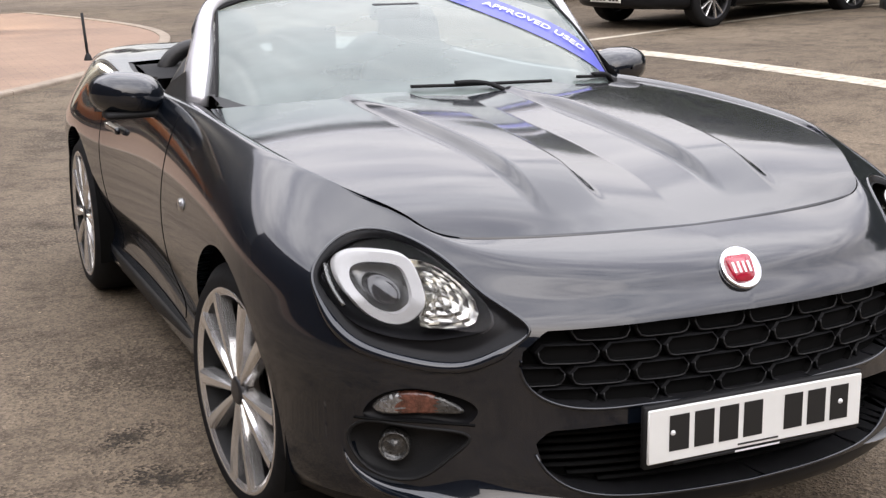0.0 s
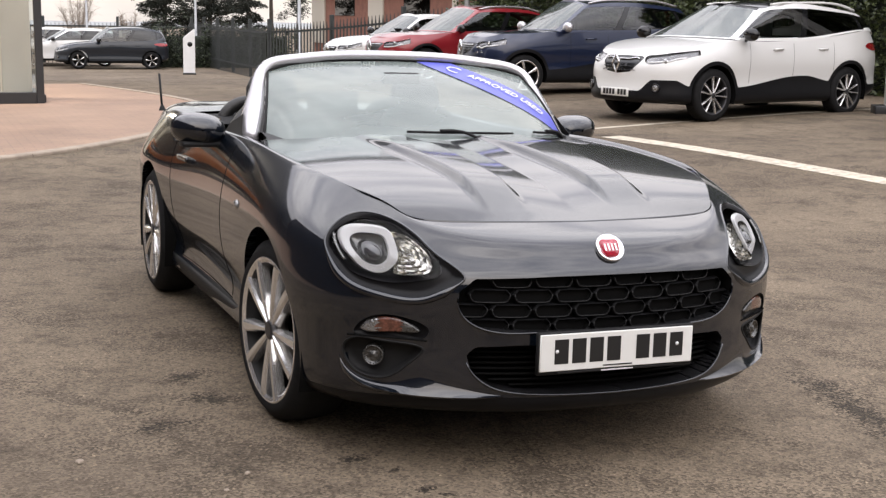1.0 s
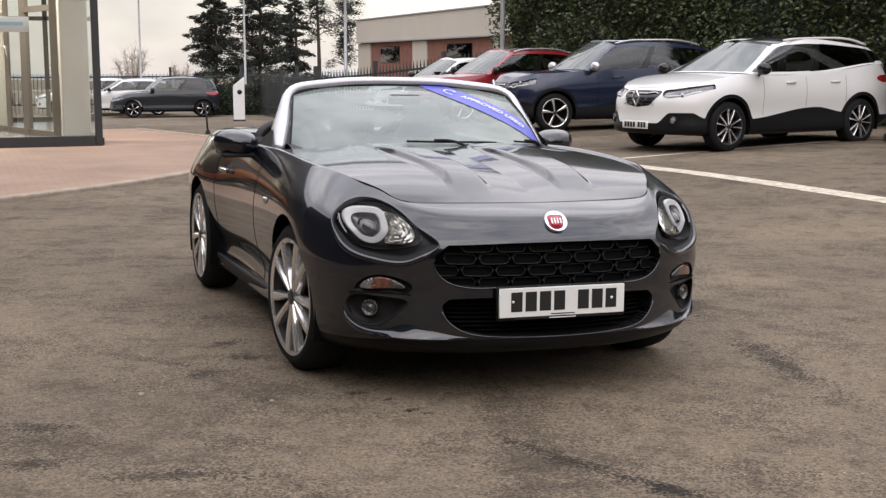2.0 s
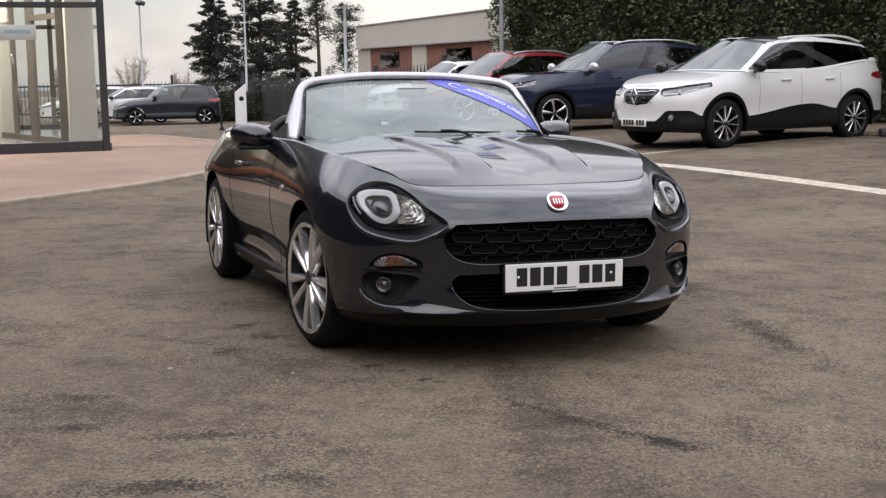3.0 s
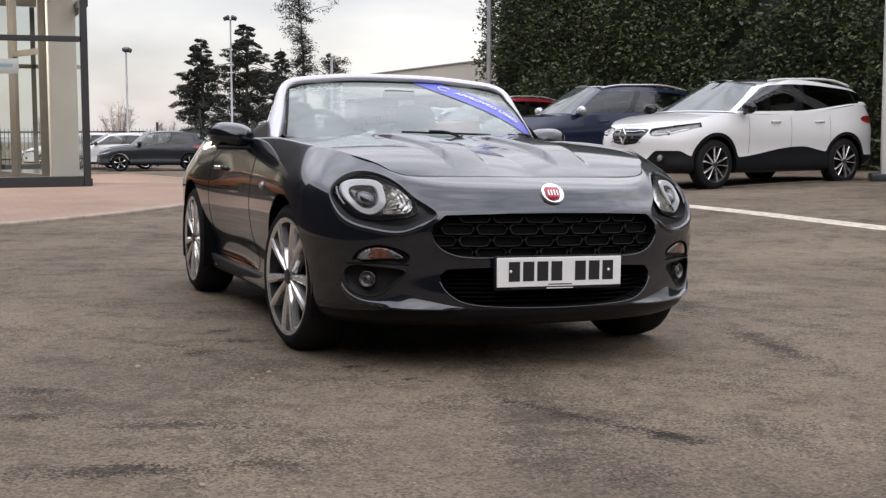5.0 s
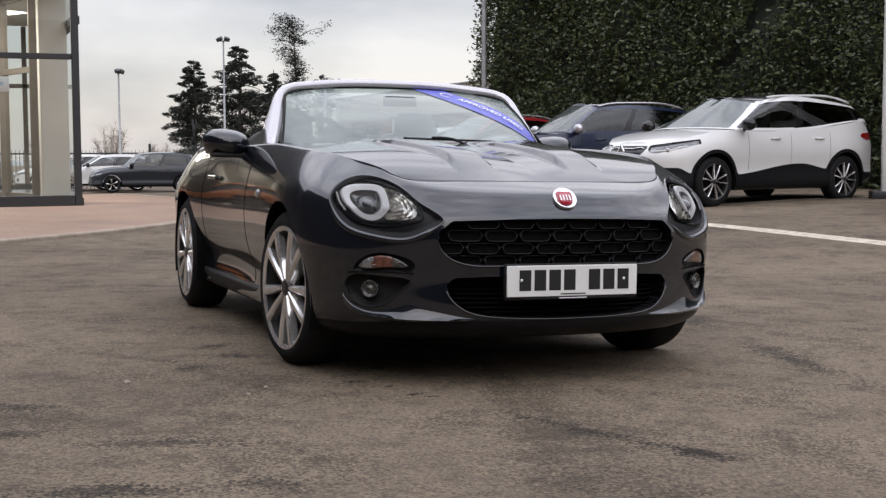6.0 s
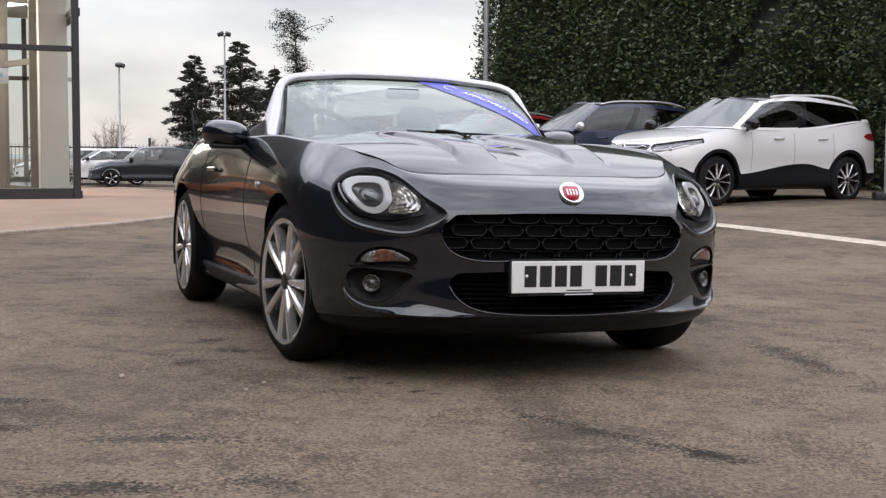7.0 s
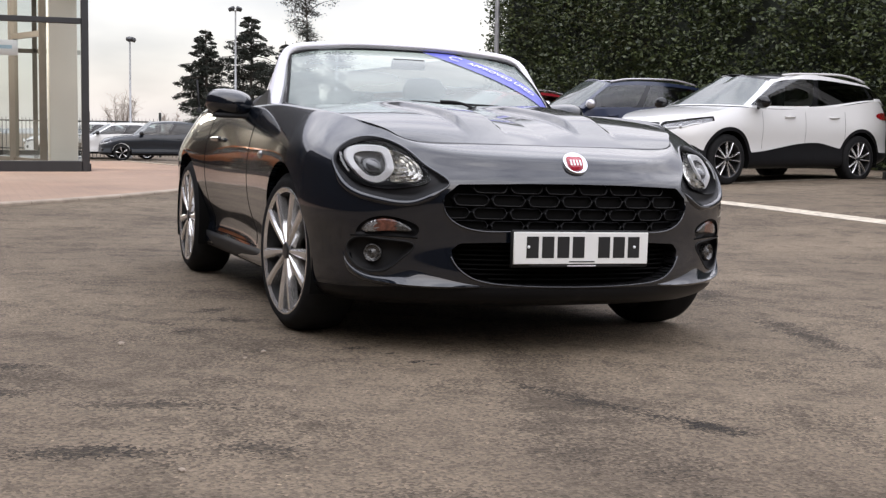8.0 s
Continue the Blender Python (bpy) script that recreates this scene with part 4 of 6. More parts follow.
# round badge: a red shield in a bright ring, with plain bars
b_at = skin(0.0, .680)[0]
badge = part("badge", lathe([(.012, .0005), (.012, .040), (.006, .0455), (-.003, .047), (-.008, .044), (-.004, .0385), (-.003, .0005)], 48, "y"), MAT["chrome"], car, "round badge with a red centre")
badge.matrix_local = Matrix.Translation(b_at + np.array([0, -.004, .0])) @ pose(0, 0, 0, -38)
sq = loop([(-.028, .024), (0, .027), (.028, .024), (.029, 0), (.022, -.024), (0, -.031), (-.022, -.024), (-.029, 0)], 40)
sh = np.array([np.column_stack([sq[:, 0] * k, np.full(40, d), sq[:, 1] * k]) for k, d in ((1, -.002), (1, -.006), (.02, -.0065))])
part("shield", sheet(np.concatenate([sh, sh[:, :1]], 1)), MAT["red_enamel"], badge)
part("letter_bars", bars([(x, 0, .006, .024) for x in (-.018, -.006, .006, .018)], lambda u, z: (u, -.0078, z)), MAT["white_enamel"], badge)

# bonnet
def bonnet_grid(m, n):
    at = np.linspace(0, KNOTS[-1], 900)
    shut = spline(KNOTS, SHUT, at)
    k2, k6 = np.argmin(abs(at - KNOTS[2])), np.argmin(abs(at - KNOTS[6]))
    front = curve(shut[:k2 + 1][::12], n)
    side_c = shut[k2:k6 + 1]
    side_c = curve(np.concatenate([side_c[::14], [(.705, .64, .884)]]), m)
    mid = curve([(0, -.672, .738), (0, -.52, .785), (0, -.25, .834), (0, .10, .868), (0, .34, .886), (0, .50, .897)], m)
    rear = curve([(0, .50, .897), (.30, .515, .896), (.56, .575, .889), (.705, .64, .884)], n)
    u, w = np.linspace(0, 1, m)[:, None, None], np.linspace(0, 1, n)[None, :, None]
    p = (1 - u) * front[None] + u * rear[None] + (1 - w) * mid[:, None] + w * side_c[:, None] \
        - ((1 - u) * (1 - w) * front[0] + u * (1 - w) * rear[0] + (1 - u) * w * front[-1] + u * w * rear[-1])
    x, y = p[..., 0], p[..., 1]
    wide = .30 + .05 * smooth_step(-.5, .5, y)
    swell = smooth_step(.135, .168, x) * (1 - smooth_step(wide - .018, wide + .018, x))
    p[..., 2] += .025 * swell * smooth_step(-.58, -.36, y) * (1 - .6 * smooth_step(.15, .5, y))
    p[..., 2] += .012 * np.sin(np.pi * np.clip(x / .73, 0, 1)) * smooth_step(-.66, -.3, y)
    return p


bg = bonnet_grid(130, 110)
bg_in = bg.copy()
bg_in[:, -1] += (bg[:, -2] - bg[:, -1]) * .6
bg_in[0] += (bg[1] - bg[0]) * .45
lip_d = np.array([0, 0, -.012])
bfull = np.concatenate([bg_in[:, ::-1][:, :-1] * np.array([-1, 1, 1]), bg_in], 1)
part("bonnet", sheet(np.concatenate([bfull[:1] + lip_d, bfull], 0)), MAT["paint"], car, "graphite bonnet with two long raised swells")
seat_f = np.concatenate([bg[:, ::-1][:, :-1] * np.array([-1, 1, 1]), bg], 1) + np.array([0, 0, -.014])
part("bonnet_gutter", sheet(seat_f), MAT["cavity"], car)

# wheels, arches
for (wy, wz), key in zip(WHEELS, ("arch_f", "arch_r")):
    for side in (1, -1):
        e = on_side(rims[key], side)
        part("arch_lip", skirt(BV, e, (-side * .03, 0, 0)), MAT["paint"], car)
        a = np.linspace(-.12 * math.pi, 1.12 * math.pi, 36)
        li = np.array([[(x * side, wy + (ARCH_R + .012) * math.cos(t), wz + (ARCH_R + .012) * math.sin(t)) for t in a] for x in (.835, .50)])
        part("arch_liner", sheet(li), MAT["cavity"], car)
        turn = 6.0 if key == "arch_f" else 0
        alloy_wheel(car, "wheel", pose(side * (.750 if key == "arch_f" else .735), wy, wz, 0, 0, turn) @ pose(0, 0, 0, 7 + 11 * side), side)
# floor pan, so that no light comes through below
part("underbody", join(box(0, 1.25, .19, 1.25, 2.9, .05, .02), box(0, -.36, .24, .9, .5, .06, .02), box(0, .15, .55, 1.05, 1.3, .3, .05), box(0, 2.6, .5, 1.05, .8, .5, .05)), MAT["cavity"], car)

# ---- ground ----
def lie(x, y):
    """Height of the ground: level, but for a slight fall across the bay of the roadster, a rise towards the hedge and a drop beyond the far bays."""
    x, y = np.asarray(x, float), np.asarray(y, float)
    near = 1 - smooth_step(3.5, 9.0, np.hypot(x, y - 1.0))
    rise = .13 * smooth_step(3.5, 11.0, x) * smooth_step(3.0, 9.0, y) * (1 - smooth_step(24, 36, y))
    return (-.0192 * x - .01134 * y) * near + rise - .70 * smooth_step(21, 37, y) - .0100 * np.maximum(0, y - 48)


def ground_lines(lo, hi, fine_lo, fine_hi, step, grow=1.35):
    mid = list(np.arange(fine_lo, fine_hi + 1e-6, step))
    a, s = mid[-1], step
    while a < hi:
        s *= grow
        a += s
        mid.append(a)
    a, s = mid[0], step
    while a > lo:
        s *= grow
        a -= s
        mid.insert(0, a)
    return np.array(mid)


gx, gy = ground_lines(-2500, 2500, -12, 20, .5), ground_lines(-1500, 3500, -10, 46, .5)
GX, GY = np.meshgrid(gx, gy)
tagged(part("ground", sheet(np.stack([GX, GY, lie(GX, GY)], -1)), MAT["asphalt"]), "worn grey-brown asphalt car park with dark stains", "ground", kind="structure")

# ---- windscreen, cabin and trim of the roadster ----
def mirrored_curve(pts, n):
    h = curve(pts, n)
    return np.concatenate([h[::-1][:-1] * np.array([-1, 1, 1]), h])


g_base = mirrored_curve([(0, .515, .893), (.35, .545, .892), (.57, .635, .884), (.655, .755, .878)], 24)
g_top = mirrored_curve([(0, 1.125, 1.190), (.28, 1.11, 1.183), (.475, 1.07, 1.162), (.572, 1.030, 1.136)], 24)


def pane_at(a, b, lift=0.0):
    """A point of the windscreen: a from -1 to 1 across, b from 0 at the base to 1 at the top."""
    k = (np.asarray(a, float) + 1) / 2 * (len(g_base) - 1)
    i = np.clip(k.astype(int), 0, len(g_base) - 2)
    f = (k - i)[..., None]
    lo = g_base[i] * (1 - f) + g_base[i + 1] * f
    hi = g_top[i] * (1 - f) + g_top[i + 1] * f
    b = np.asarray(b, float)[..., None]
    n = np.array([0, -.45, .89])
    return lo * (1 - b) + hi * b + n * (.022 * np.sin(np.pi * b) + lift)


aa, bb = np.meshgrid(np.linspace(-1, 1, 47), np.linspace(0, 1, 12))
screen = part("windscreen", sheet(pane_at(aa, bb)), MAT["screen_glass"], car, "raked windscreen with a blue sticker across one corner")
screen.visible_shadow = False
part("shade_band", sheet(pane_at(*np.meshgrid(np.linspace(-.98, .98, 40), np.linspace(.985, 1.0, 3)), .001)), MAT["gloss_black"], screen)
fr_half = [(.700, .86, .868), (.672, .905, .95), (.628, .985, 1.07), (.590, 1.038, 1.146), (.548, 1.062, 1.170), (.47, 1.084, 1.184), (.28, 1.119, 1.203), (0, 1.134, 1.210)]
fr_path = mirrored_curve(fr_half[::-1], 34)
ups = np.tile(np.array([0, -.62, .78]), (len(fr_path), 1))
ups[:, 0] = np.sign(fr_path[:, 0]) * smooth_step(.40, .62, np.abs(fr_path[:, 0])) * .75
prof = []
for p in fr_path:
    w = .021 + .027 * (1 - float(smooth_step(.95, 1.18, p[2])))
    prof.append([(-w, -.016), (-w, .004), (-w * .7, .016), (0, .020), (w * .7, .016), (w, .004), (w, -.016)])
part("windscreen_frame", sweep(fr_path, np.array(prof), up=ups), MAT["silver"], car, "silver windscreen surround")
gasket = np.concatenate([pane_at(np.full(14, -1.0), np.linspace(0, 1, 14), .004), pane_at(np.linspace(-1, 1, 40)[1:-1], np.ones(38), .004), pane_at(np.full(14, 1.0), np.linspace(1, 0, 14), .004)])
part("screen_seal", tube(gasket, .0045, 6), MAT["black"], car)
g_cowl = g_base[4:-4]
cowl = np.stack([g_cowl + np.array([0, .05, -.012]), g_cowl + np.array([0, -.03, -.018]), g_cowl + np.array([0, -.10, -.03])])
part("cowl_panel", sheet(cowl), MAT["black"], car, "black scuttle panel")
for s0, s1, s2 in ((-.19, .45, .12), (.60, .97, .82)):
    w = part("wiper", tube(pane_at(np.linspace(s0, s1, 20), np.linspace(.060, .040, 20), .012), .0055, 6), MAT["black"], car, "black wiper")
    arm = np.array([pane_at(np.array(s2 + .10), np.array(-.02), .010), pane_at(np.array(s2 + .03), np.array(.034), .017), pane_at(np.array(s2 - .12), np.array(.058), .017)])
    part("wiper_arm", sweep(curve(arm, 12), [(-.008, -.005), (.008, -.005), (.006, .007), (-.006, .007)]), MAT["black"], w)
    part("wiper_pivot", moved(lathe([(-.02, .016), (.016, .014), (.02, .0005)], 16, "z"), Matrix.Translation(arm[0])), MAT["black"], w)
# blue band with its words, on the glass
band = []
for u in np.linspace(0, 1, 22):
    a0, a1, b0 = .19 + .71 * u, min(.995, .46 + .535 * u / .72), 0.985 - .95 * u
    band.append([pane_at(np.array(a0 + (a1 - a0) * k), np.array(b0), .004) for k in (0, .5, 1)])
sticker = part("sticker", sheet(np.array(band)), MAT["blue_film"], screen, "blue vinyl band with white words")
p0, p1 = pane_at(np.array(.30), np.array(.97), .007), pane_at(np.array(.945), np.array(.06), .007)
pm, dirx = pane_at(np.array(.635), np.array(.60), .007), (p1 - p0) / np.linalg.norm(p1 - p0)
nrm = np.cross(dirx, pane_at(np.array(.8), np.array(.9), 0) - pane_at(np.array(.8), np.array(.1), 0))
nrm = nrm / np.linalg.norm(nrm)
nrm = nrm if nrm[2] > 0 else -nrm
diry = np.cross(nrm, dirx)
tm = Matrix(((dirx[0], diry[0], nrm[0], pm[0] + .03 * dirx[0]), (dirx[1], diry[1], nrm[1], pm[1] + .03 * dirx[1]), (dirx[2], diry[2], nrm[2], pm[2] + .03 * dirx[2]), (0, 0, 0, 1)))
words = lettering("words", "APPROVED USED", .048, tm, MAT["film_white"], sticker, spacing=1.0)
ga, gb = np.meshgrid(np.linspace(.3, 1, 90), np.linspace(0, 1, 90))
cloud = pane_at(ga, gb).reshape(-1, 3)


def on_glass(ob, m, lift):
    """Lays a flat piece on the curve of the windscreen."""
    back = np.array(m.inverted())
    a = np.array(m)
    for vtx in ob.data.vertices:
        w = a[:3, :3] @ np.array(vtx.co) + a[:3, 3]
        k = cloud[np.argmin(((cloud - w) ** 2).sum(1))]
        w = w + nrm * (np.dot(k - w, nrm) + lift)
        vtx.co = back[:3, :3] @ w + back[:3, 3]


on_glass(words, tm, .008)
arcp = np.array([(math.cos(t) * .034, math.sin(t) * .026, 0) for t in np.linspace(.9, 5.4, 18)])
arc_m = tm @ Matrix.Translation((min(q.co.x for q in words.data.vertices) - .065, .004, 0))
swoosh = part("swoosh", moved(sweep(arcp, [(-.004, 0), (.004, 0), (.004, .001), (-.004, .001)]), arc_m), MAT["film_white"], sticker)
on_glass(swoosh, Matrix.Identity(4), .008)

# door tops, tub, seats, dash
at = np.linspace(0, KNOTS[-1], 500)
shut_line = spline(KNOTS, SHUT, at)
door_in = shut_line[(at > KNOTS[6] - .1) & (at < KNOTS[10])]
for s in (1, -1):
    d = door_in * np.array([s, 1, 1])
    part("door_card", sheet(np.stack([d, d + np.array([-s * .02, 0, -.006]), d + np.array([-s * .045, 0, -.07]), d + np.array([-s * .05, 0, -.45])])), MAT["dash"], car)
part("cabin_floor", box(0, 1.25, .30, 1.3, 1.3, .04, .01), MAT["fabric"], car)
deck = shut_line[at > KNOTS[9] + .02]
k = np.linspace(-1, 1, 25)
part("rear_deck", sheet(np.array([[(p[0] * q, p[1], p[2] + .018 * (1 - q * q) * min(1, p[0] / .3)) for q in k] for p in deck])), MAT["paint"], car)
ton_y = np.linspace(1.78, 2.16, 12)
part("folded_roof", sheet(np.array([[(q * .64, y, .868 + .05 * math.sin(math.pi * (y - 1.78) / .42) * (1 - .4 * q ** 2)) for q in k] for y in ton_y])), MAT["fabric"], car, "folded black fabric roof")
dash_p = [(.58, .868), (.66, .885), (.78, .905), (.90, .895), (.97, .84), (.98, .74), (.94, .55)]
part("dashboard", sheet(np.array([[(q * .66, y, z + (.03 * math.exp(-((q * .66 + .36) / .16) ** 2) if .7 < y < .95 else 0)) for q in k] for y, z in dash_p])), MAT["dash"], car, "dark dashboard with a hooded binnacle")
tw = part("steering_wheel", tube([(math.cos(t) * .18, 0, math.sin(t) * .18) for t in np.linspace(0, 2 * math.pi, 40, endpoint=False)], .015, 10, True, (0, 1, 0)), MAT["leather"], car, "black steering wheel")
tw.matrix_local = pose(-.36, 1.16, .865, -22)
part("spokes", join(box(0, 0, 0, .13, .03, .09, .02), box(.10, 0, .0, .14, .018, .035, .006), box(-.10, 0, .0, .14, .018, .035, .006), box(0, 0, -.10, .04, .018, .12, .006)), MAT["dash"], tw)
for x in (-.36, .36):
    rows_s = []
    for z, y, hw, th in ((.40, 1.55, .23, .07), (.55, 1.60, .24, .07), (.72, 1.66, .245, .065), (.86, 1.71, .225, .055), (.93, 1.735, .17, .05), (.965, 1.75, .125, .045), (1.04, 1.765, .12, .045), (1.09, 1.775, .095, .035), (1.10, 1.78, .05, .02)):
        a = np.linspace(0, 2 * math.pi, 24, endpoint=False)
        c, s = np.cos(a), np.sin(a)
        rows_s.append(np.stack([x + hw * np.sign(c) * np.abs(c) ** .6, y + th * np.sign(s) * np.abs(s) ** .7 - .025 * np.abs(c) ** 4 * (z < .95), np.full(24, z)], 1))
    rows_s = np.array(rows_s)
    seat = part("seat", sheet(np.concatenate([rows_s, rows_s[:, :1]], 1)), MAT["leather"], car, "black leather sports seat")
    part("cushion", box(x, 1.35, .44, .48, .48, .14, .05, 3), MAT["leather"], seat)
    hoop = np.array([(x - .20, 1.93, .78), (x - .185, 1.93, .90), (x - .12, 1.93, .955), (x, 1.93, .965), (x + .12, 1.93, .955), (x + .185, 1.93, .90), (x + .20, 1.93, .78)])
    part("roll_hoop", tube(curve(hoop, 30), .030, 10, False, (0, 1, 0)), MAT["leather"], car)
part("wind_deflector", box(0, 1.95, .95, .26, .012, .14, .004), MAT["dark_glass"], car)
im = part("rear_view_mirror", box(0, 0, 0, .17, .03, .05, .012, 3), MAT["dash"], car)
im.matrix_local = pose(0, 1.00, 1.118, 10)

# side skin lookup
side_v = BV[BV[:, 0] > 0.55]


def flank(y, z, out=0.0):
    q = np.stack(np.broadcast_arrays(np.asarray(y, float), np.asarray(z, float)), -1).reshape(-1, 2)
    res = np.zeros((len(q), 3))
    for i, (a, b) in enumerate(q):
        d = (side_v[:, 1] - a) ** 2 + (side_v[:, 2] - b) ** 2
        kk = np.argsort(d)[:6]
        w = 1 / (d[kk] + 1e-6)
        res[i] = ((side_v[kk, 0] * w).sum() / w.sum() + out, a, b)
    return res


for s in (1, -1):
    S = Matrix.Diagonal((s, 1, 1, 1))
    seam = join(tube(flank(np.full(24, .70) + np.linspace(.03, 0, 24) ** 1, np.linspace(.27, .862, 24), -.001), .0026, 5, up=(1, 0, 0)),
                tube(flank(np.linspace(.72, 1.76, 30), np.full(30, .262), -.001), .0026, 5),
                tube(flank(np.linspace(1.76, 1.80, 24), np.linspace(.262, .86, 24), -.001), .0026, 5, up=(1, 0, 0)))
    part("door_gap", moved(seam, S), MAT["cavity"], car)
    dh = flank(np.linspace(1.43, 1.62, 12), np.full(12, .735), .014)
    part("door_handle", moved(sweep(dh, [(-.006, -.012), (.008, -.010), (.010, .008), (-.006, .012)]), S), MAT["paint"], DOORS[s])
    rp = flank(np.array([.395]), np.array([.672]))[0]
    part("side_repeater", moved(lathe([(-.004, .022), (.004, .020), (.009, .012), (.010, .0005)], 24), S @ Matrix.Translation(rp) @ Matrix.Diagonal((1, 1.5, .85, 1))), MAT["clear_lens"], car, "clear side repeater")
    sk = np.linspace(.40, 1.92, 30)
    part("sill", moved(sweep(np.column_stack([np.full(30, .782), sk, np.full(30, .205)]), [(-.05, -.03), (.000, -.03), (.010, -.01), (.014, .02), (.014, .05)]), S), MAT["black"], car)
    # door mirror
    rows_m = []
    for q in np.linspace(0.02, math.pi / 2, 12):
        a = np.linspace(0, 2 * math.pi, 36, endpoint=False)
        c, sn = np.cos(a), np.sin(a)
        k = math.sin(q) ** .75
        x = .110 * k * np.sign(c) * np.abs(c) ** .82
        z = .067 * k * np.sign(sn) * np.abs(sn) ** .82
        rows_m.append(np.stack([.855 + x, 1.055 - .115 * math.cos(q) + .16 * (x + .03) * math.cos(q), .898 + z + .07 * x], 1))
    rows_m = np.array(rows_m)
    mm, mf = sheet(np.concatenate([rows_m, rows_m[:, :1]], 1))
    mir_o = part("door_mirror", moved((mm, mf), S), MAT["paint"], car, "graphite door mirror housing")
    part("mirror_glass", moved(sheet(np.array([[(.855 + .098 * a, 1.058, .896 + .052 * b * (1 - .1 * a * a)) for a in np.linspace(-1, 1, 9)] for b in (-1, 0, 1)])), S), MAT["chrome"], mir_o)
    part("mirror_base", moved(join(box(.848, 1.01, .842, .17, .085, .022, .009), sweep(curve([(.80, 1.01, .845), (.765, 1.0, .852), (.735, .985, .868)], 8), ring(.026, 10, .7))), S), MAT["black"], mir_o)
    part("quarter_seal", moved(sheet([[(.735, .80, .872), (.70, .92, .97)], [(.735, 1.10, .885), (.715, 1.08, .92)]]), S), MAT["black"], car)
mast = part("aerial", tube([(-.735, 2.52, .895), (-.735, 2.56, .98), (-.735, 2.60, 1.07)], .006, 6), MAT["black"], car, "short black aerial")
part("foot", moved(lathe([(0, .018), (.02, .012), (.03, .004)], 14, "z"), Matrix.Translation((-.735, 2.52, .885))), MAT["black"], mast)

# ---- paved apron, kerb, lines ----
KERB = curve([(-9.0, 1.6), (-5.4, 4.75), (-2.1, 7.62), (-1.1, 8.45), (-.1, 9.40), (.75, 10.6), (1.6, 12.3), (2.2, 14.6), (2.0, 17.6), (1.2, 21.0)], 46)
inner = np.column_stack([np.full(len(KERB), -14.0), KERB[:, 1]])
ap = np.array([[(a[0] * (1 - u) + b[0] * u, a[1] * (1 - u) + b[1] * u, 0) for u in np.linspace(0, 1, 14) ** 1.5] for a, b in zip(KERB, inner)])
ap[..., 2] = lie(ap[..., 0], ap[..., 1]) + .022
tagged(part("pavement", sheet(ap), MAT["paving"]), "reddish clay block paving in front of the showroom", "pavement", kind="structure")
kerb = tagged(new("kerb"), "pale concrete edging along the block paving", "kerb", kind="structure")
kd = chords(KERB)
n_k = int(kd[-1] / .62)
for i in range(n_k):
    s = np.linspace(i * kd[-1] / n_k + .004, (i + 1) * kd[-1] / n_k - .004, 3)
    p = np.column_stack([np.interp(s, kd, KERB[:, 0]), np.interp(s, kd, KERB[:, 1])])
    p = np.column_stack([p, lie(p[:, 0], p[:, 1]) + .0])
    part("kerb_stone", sweep(p, [(-.075, -.05), (.065, -.05), (.065, .022), (.055, .034), (-.065, .036), (-.075, .03)]), MAT["kerb"], kerb, smooth=False)


def painted(name, a, b, width, label, wobble=.008):
    n = 60
    u = np.linspace(0, 1, n)
    p = np.array(a) * (1 - u[:, None]) + np.array(b) * u[:, None]
    d = (np.array(b) - np.array(a)) / np.linalg.norm(np.array(b) - np.array(a))
    q = np.array([-d[1], d[0]])
    rows = []
    for s in (-1, 1):
        e = p + q * s * (width / 2 + wobble * np.array([noise.noise((x * 3.1, s * 7, 0)) for x, _ in p])[:, None])
        rows.append(np.column_stack([e, lie(e[:, 0], e[:, 1]) + .004]))
    return tagged(part(name, sheet(np.array(rows)), MAT["line"]), label, "road marking", kind="structure")


painted("bay_line_1", (5.66, 8.9), (6.55, 2.4), .28, "wide worn white line on the asphalt")
painted("bay_line_2", (5.4, 9.72), (12.6, 11.2), .12, "thin worn white bay line on the asphalt")

# ---- showroom ----
SX, SY = 0.08, 15.70
room = tagged(new("showroom"), "glass-fronted car showroom with anthracite frames", "building", kind="structure")


def frame_bar(a, b, w=.09, d=.14, name="frame", mat="frame_grey"):
    a, b = np.array(a, float), np.array(b, float)
    lo, hi = np.minimum(a, b), np.maximum(a, b)
    size = np.maximum(hi - lo, [w, d, w])
    c = (lo + hi) / 2
    return part(name, box(*c, *size, .008, 1), MAT[mat], room, smooth=False)


W_L, W_H = -16.0, 3.7
frame_bar((SX - .13, SY, .0), (SX - .13, SY, W_H), .11, .12, "corner_post")
frame_bar((W_L, SY, .10), (SX - .19, SY, .10), .17, .14, "bottom_rail")
frame_bar((W_L, SY, 2.32), (SX - .19, SY, 2.32), .085, .14, "transom")
part("fascia", box((W_L + SX) / 2 - .02, SY + 4.55, W_H + 2.5, SX - W_L + .3, 9.5, 4.7, .03), MAT["frame_grey"], room, smooth=False)
posts = [-2.62, -5.24, -7.9, -10.5, -13.1]
for x in posts:
    frame_bar((x, SY, .15), (x, SY, W_H - .2), .075, .12, "mullion")
edges_x = [SX - .19] + posts + [W_L]
# dark panels added in the unseen bays, to dim reflections on the roadster's flank
for a, b in zip(edges_x[2:-1], edges_x[3:]):
    part("unseen_dark_panel", box((a + b) / 2, SY + .10, W_H / 2 + .05, a - b - .10, .06, W_H - .1), MAT["tail_wall"], room, smooth=False)
for a, b in zip(edges_x[:2], edges_x[1:3]):
    for z0, z1 in ((.19, 2.277), (2.363, W_H - .2)):
        g = part("pane", sheet([[(a, SY, z0), (b, SY, z0)], [(a, SY, z1), (b, SY, z1)]]), MAT["pane"], room, smooth=False)
        g.visible_shadow = False
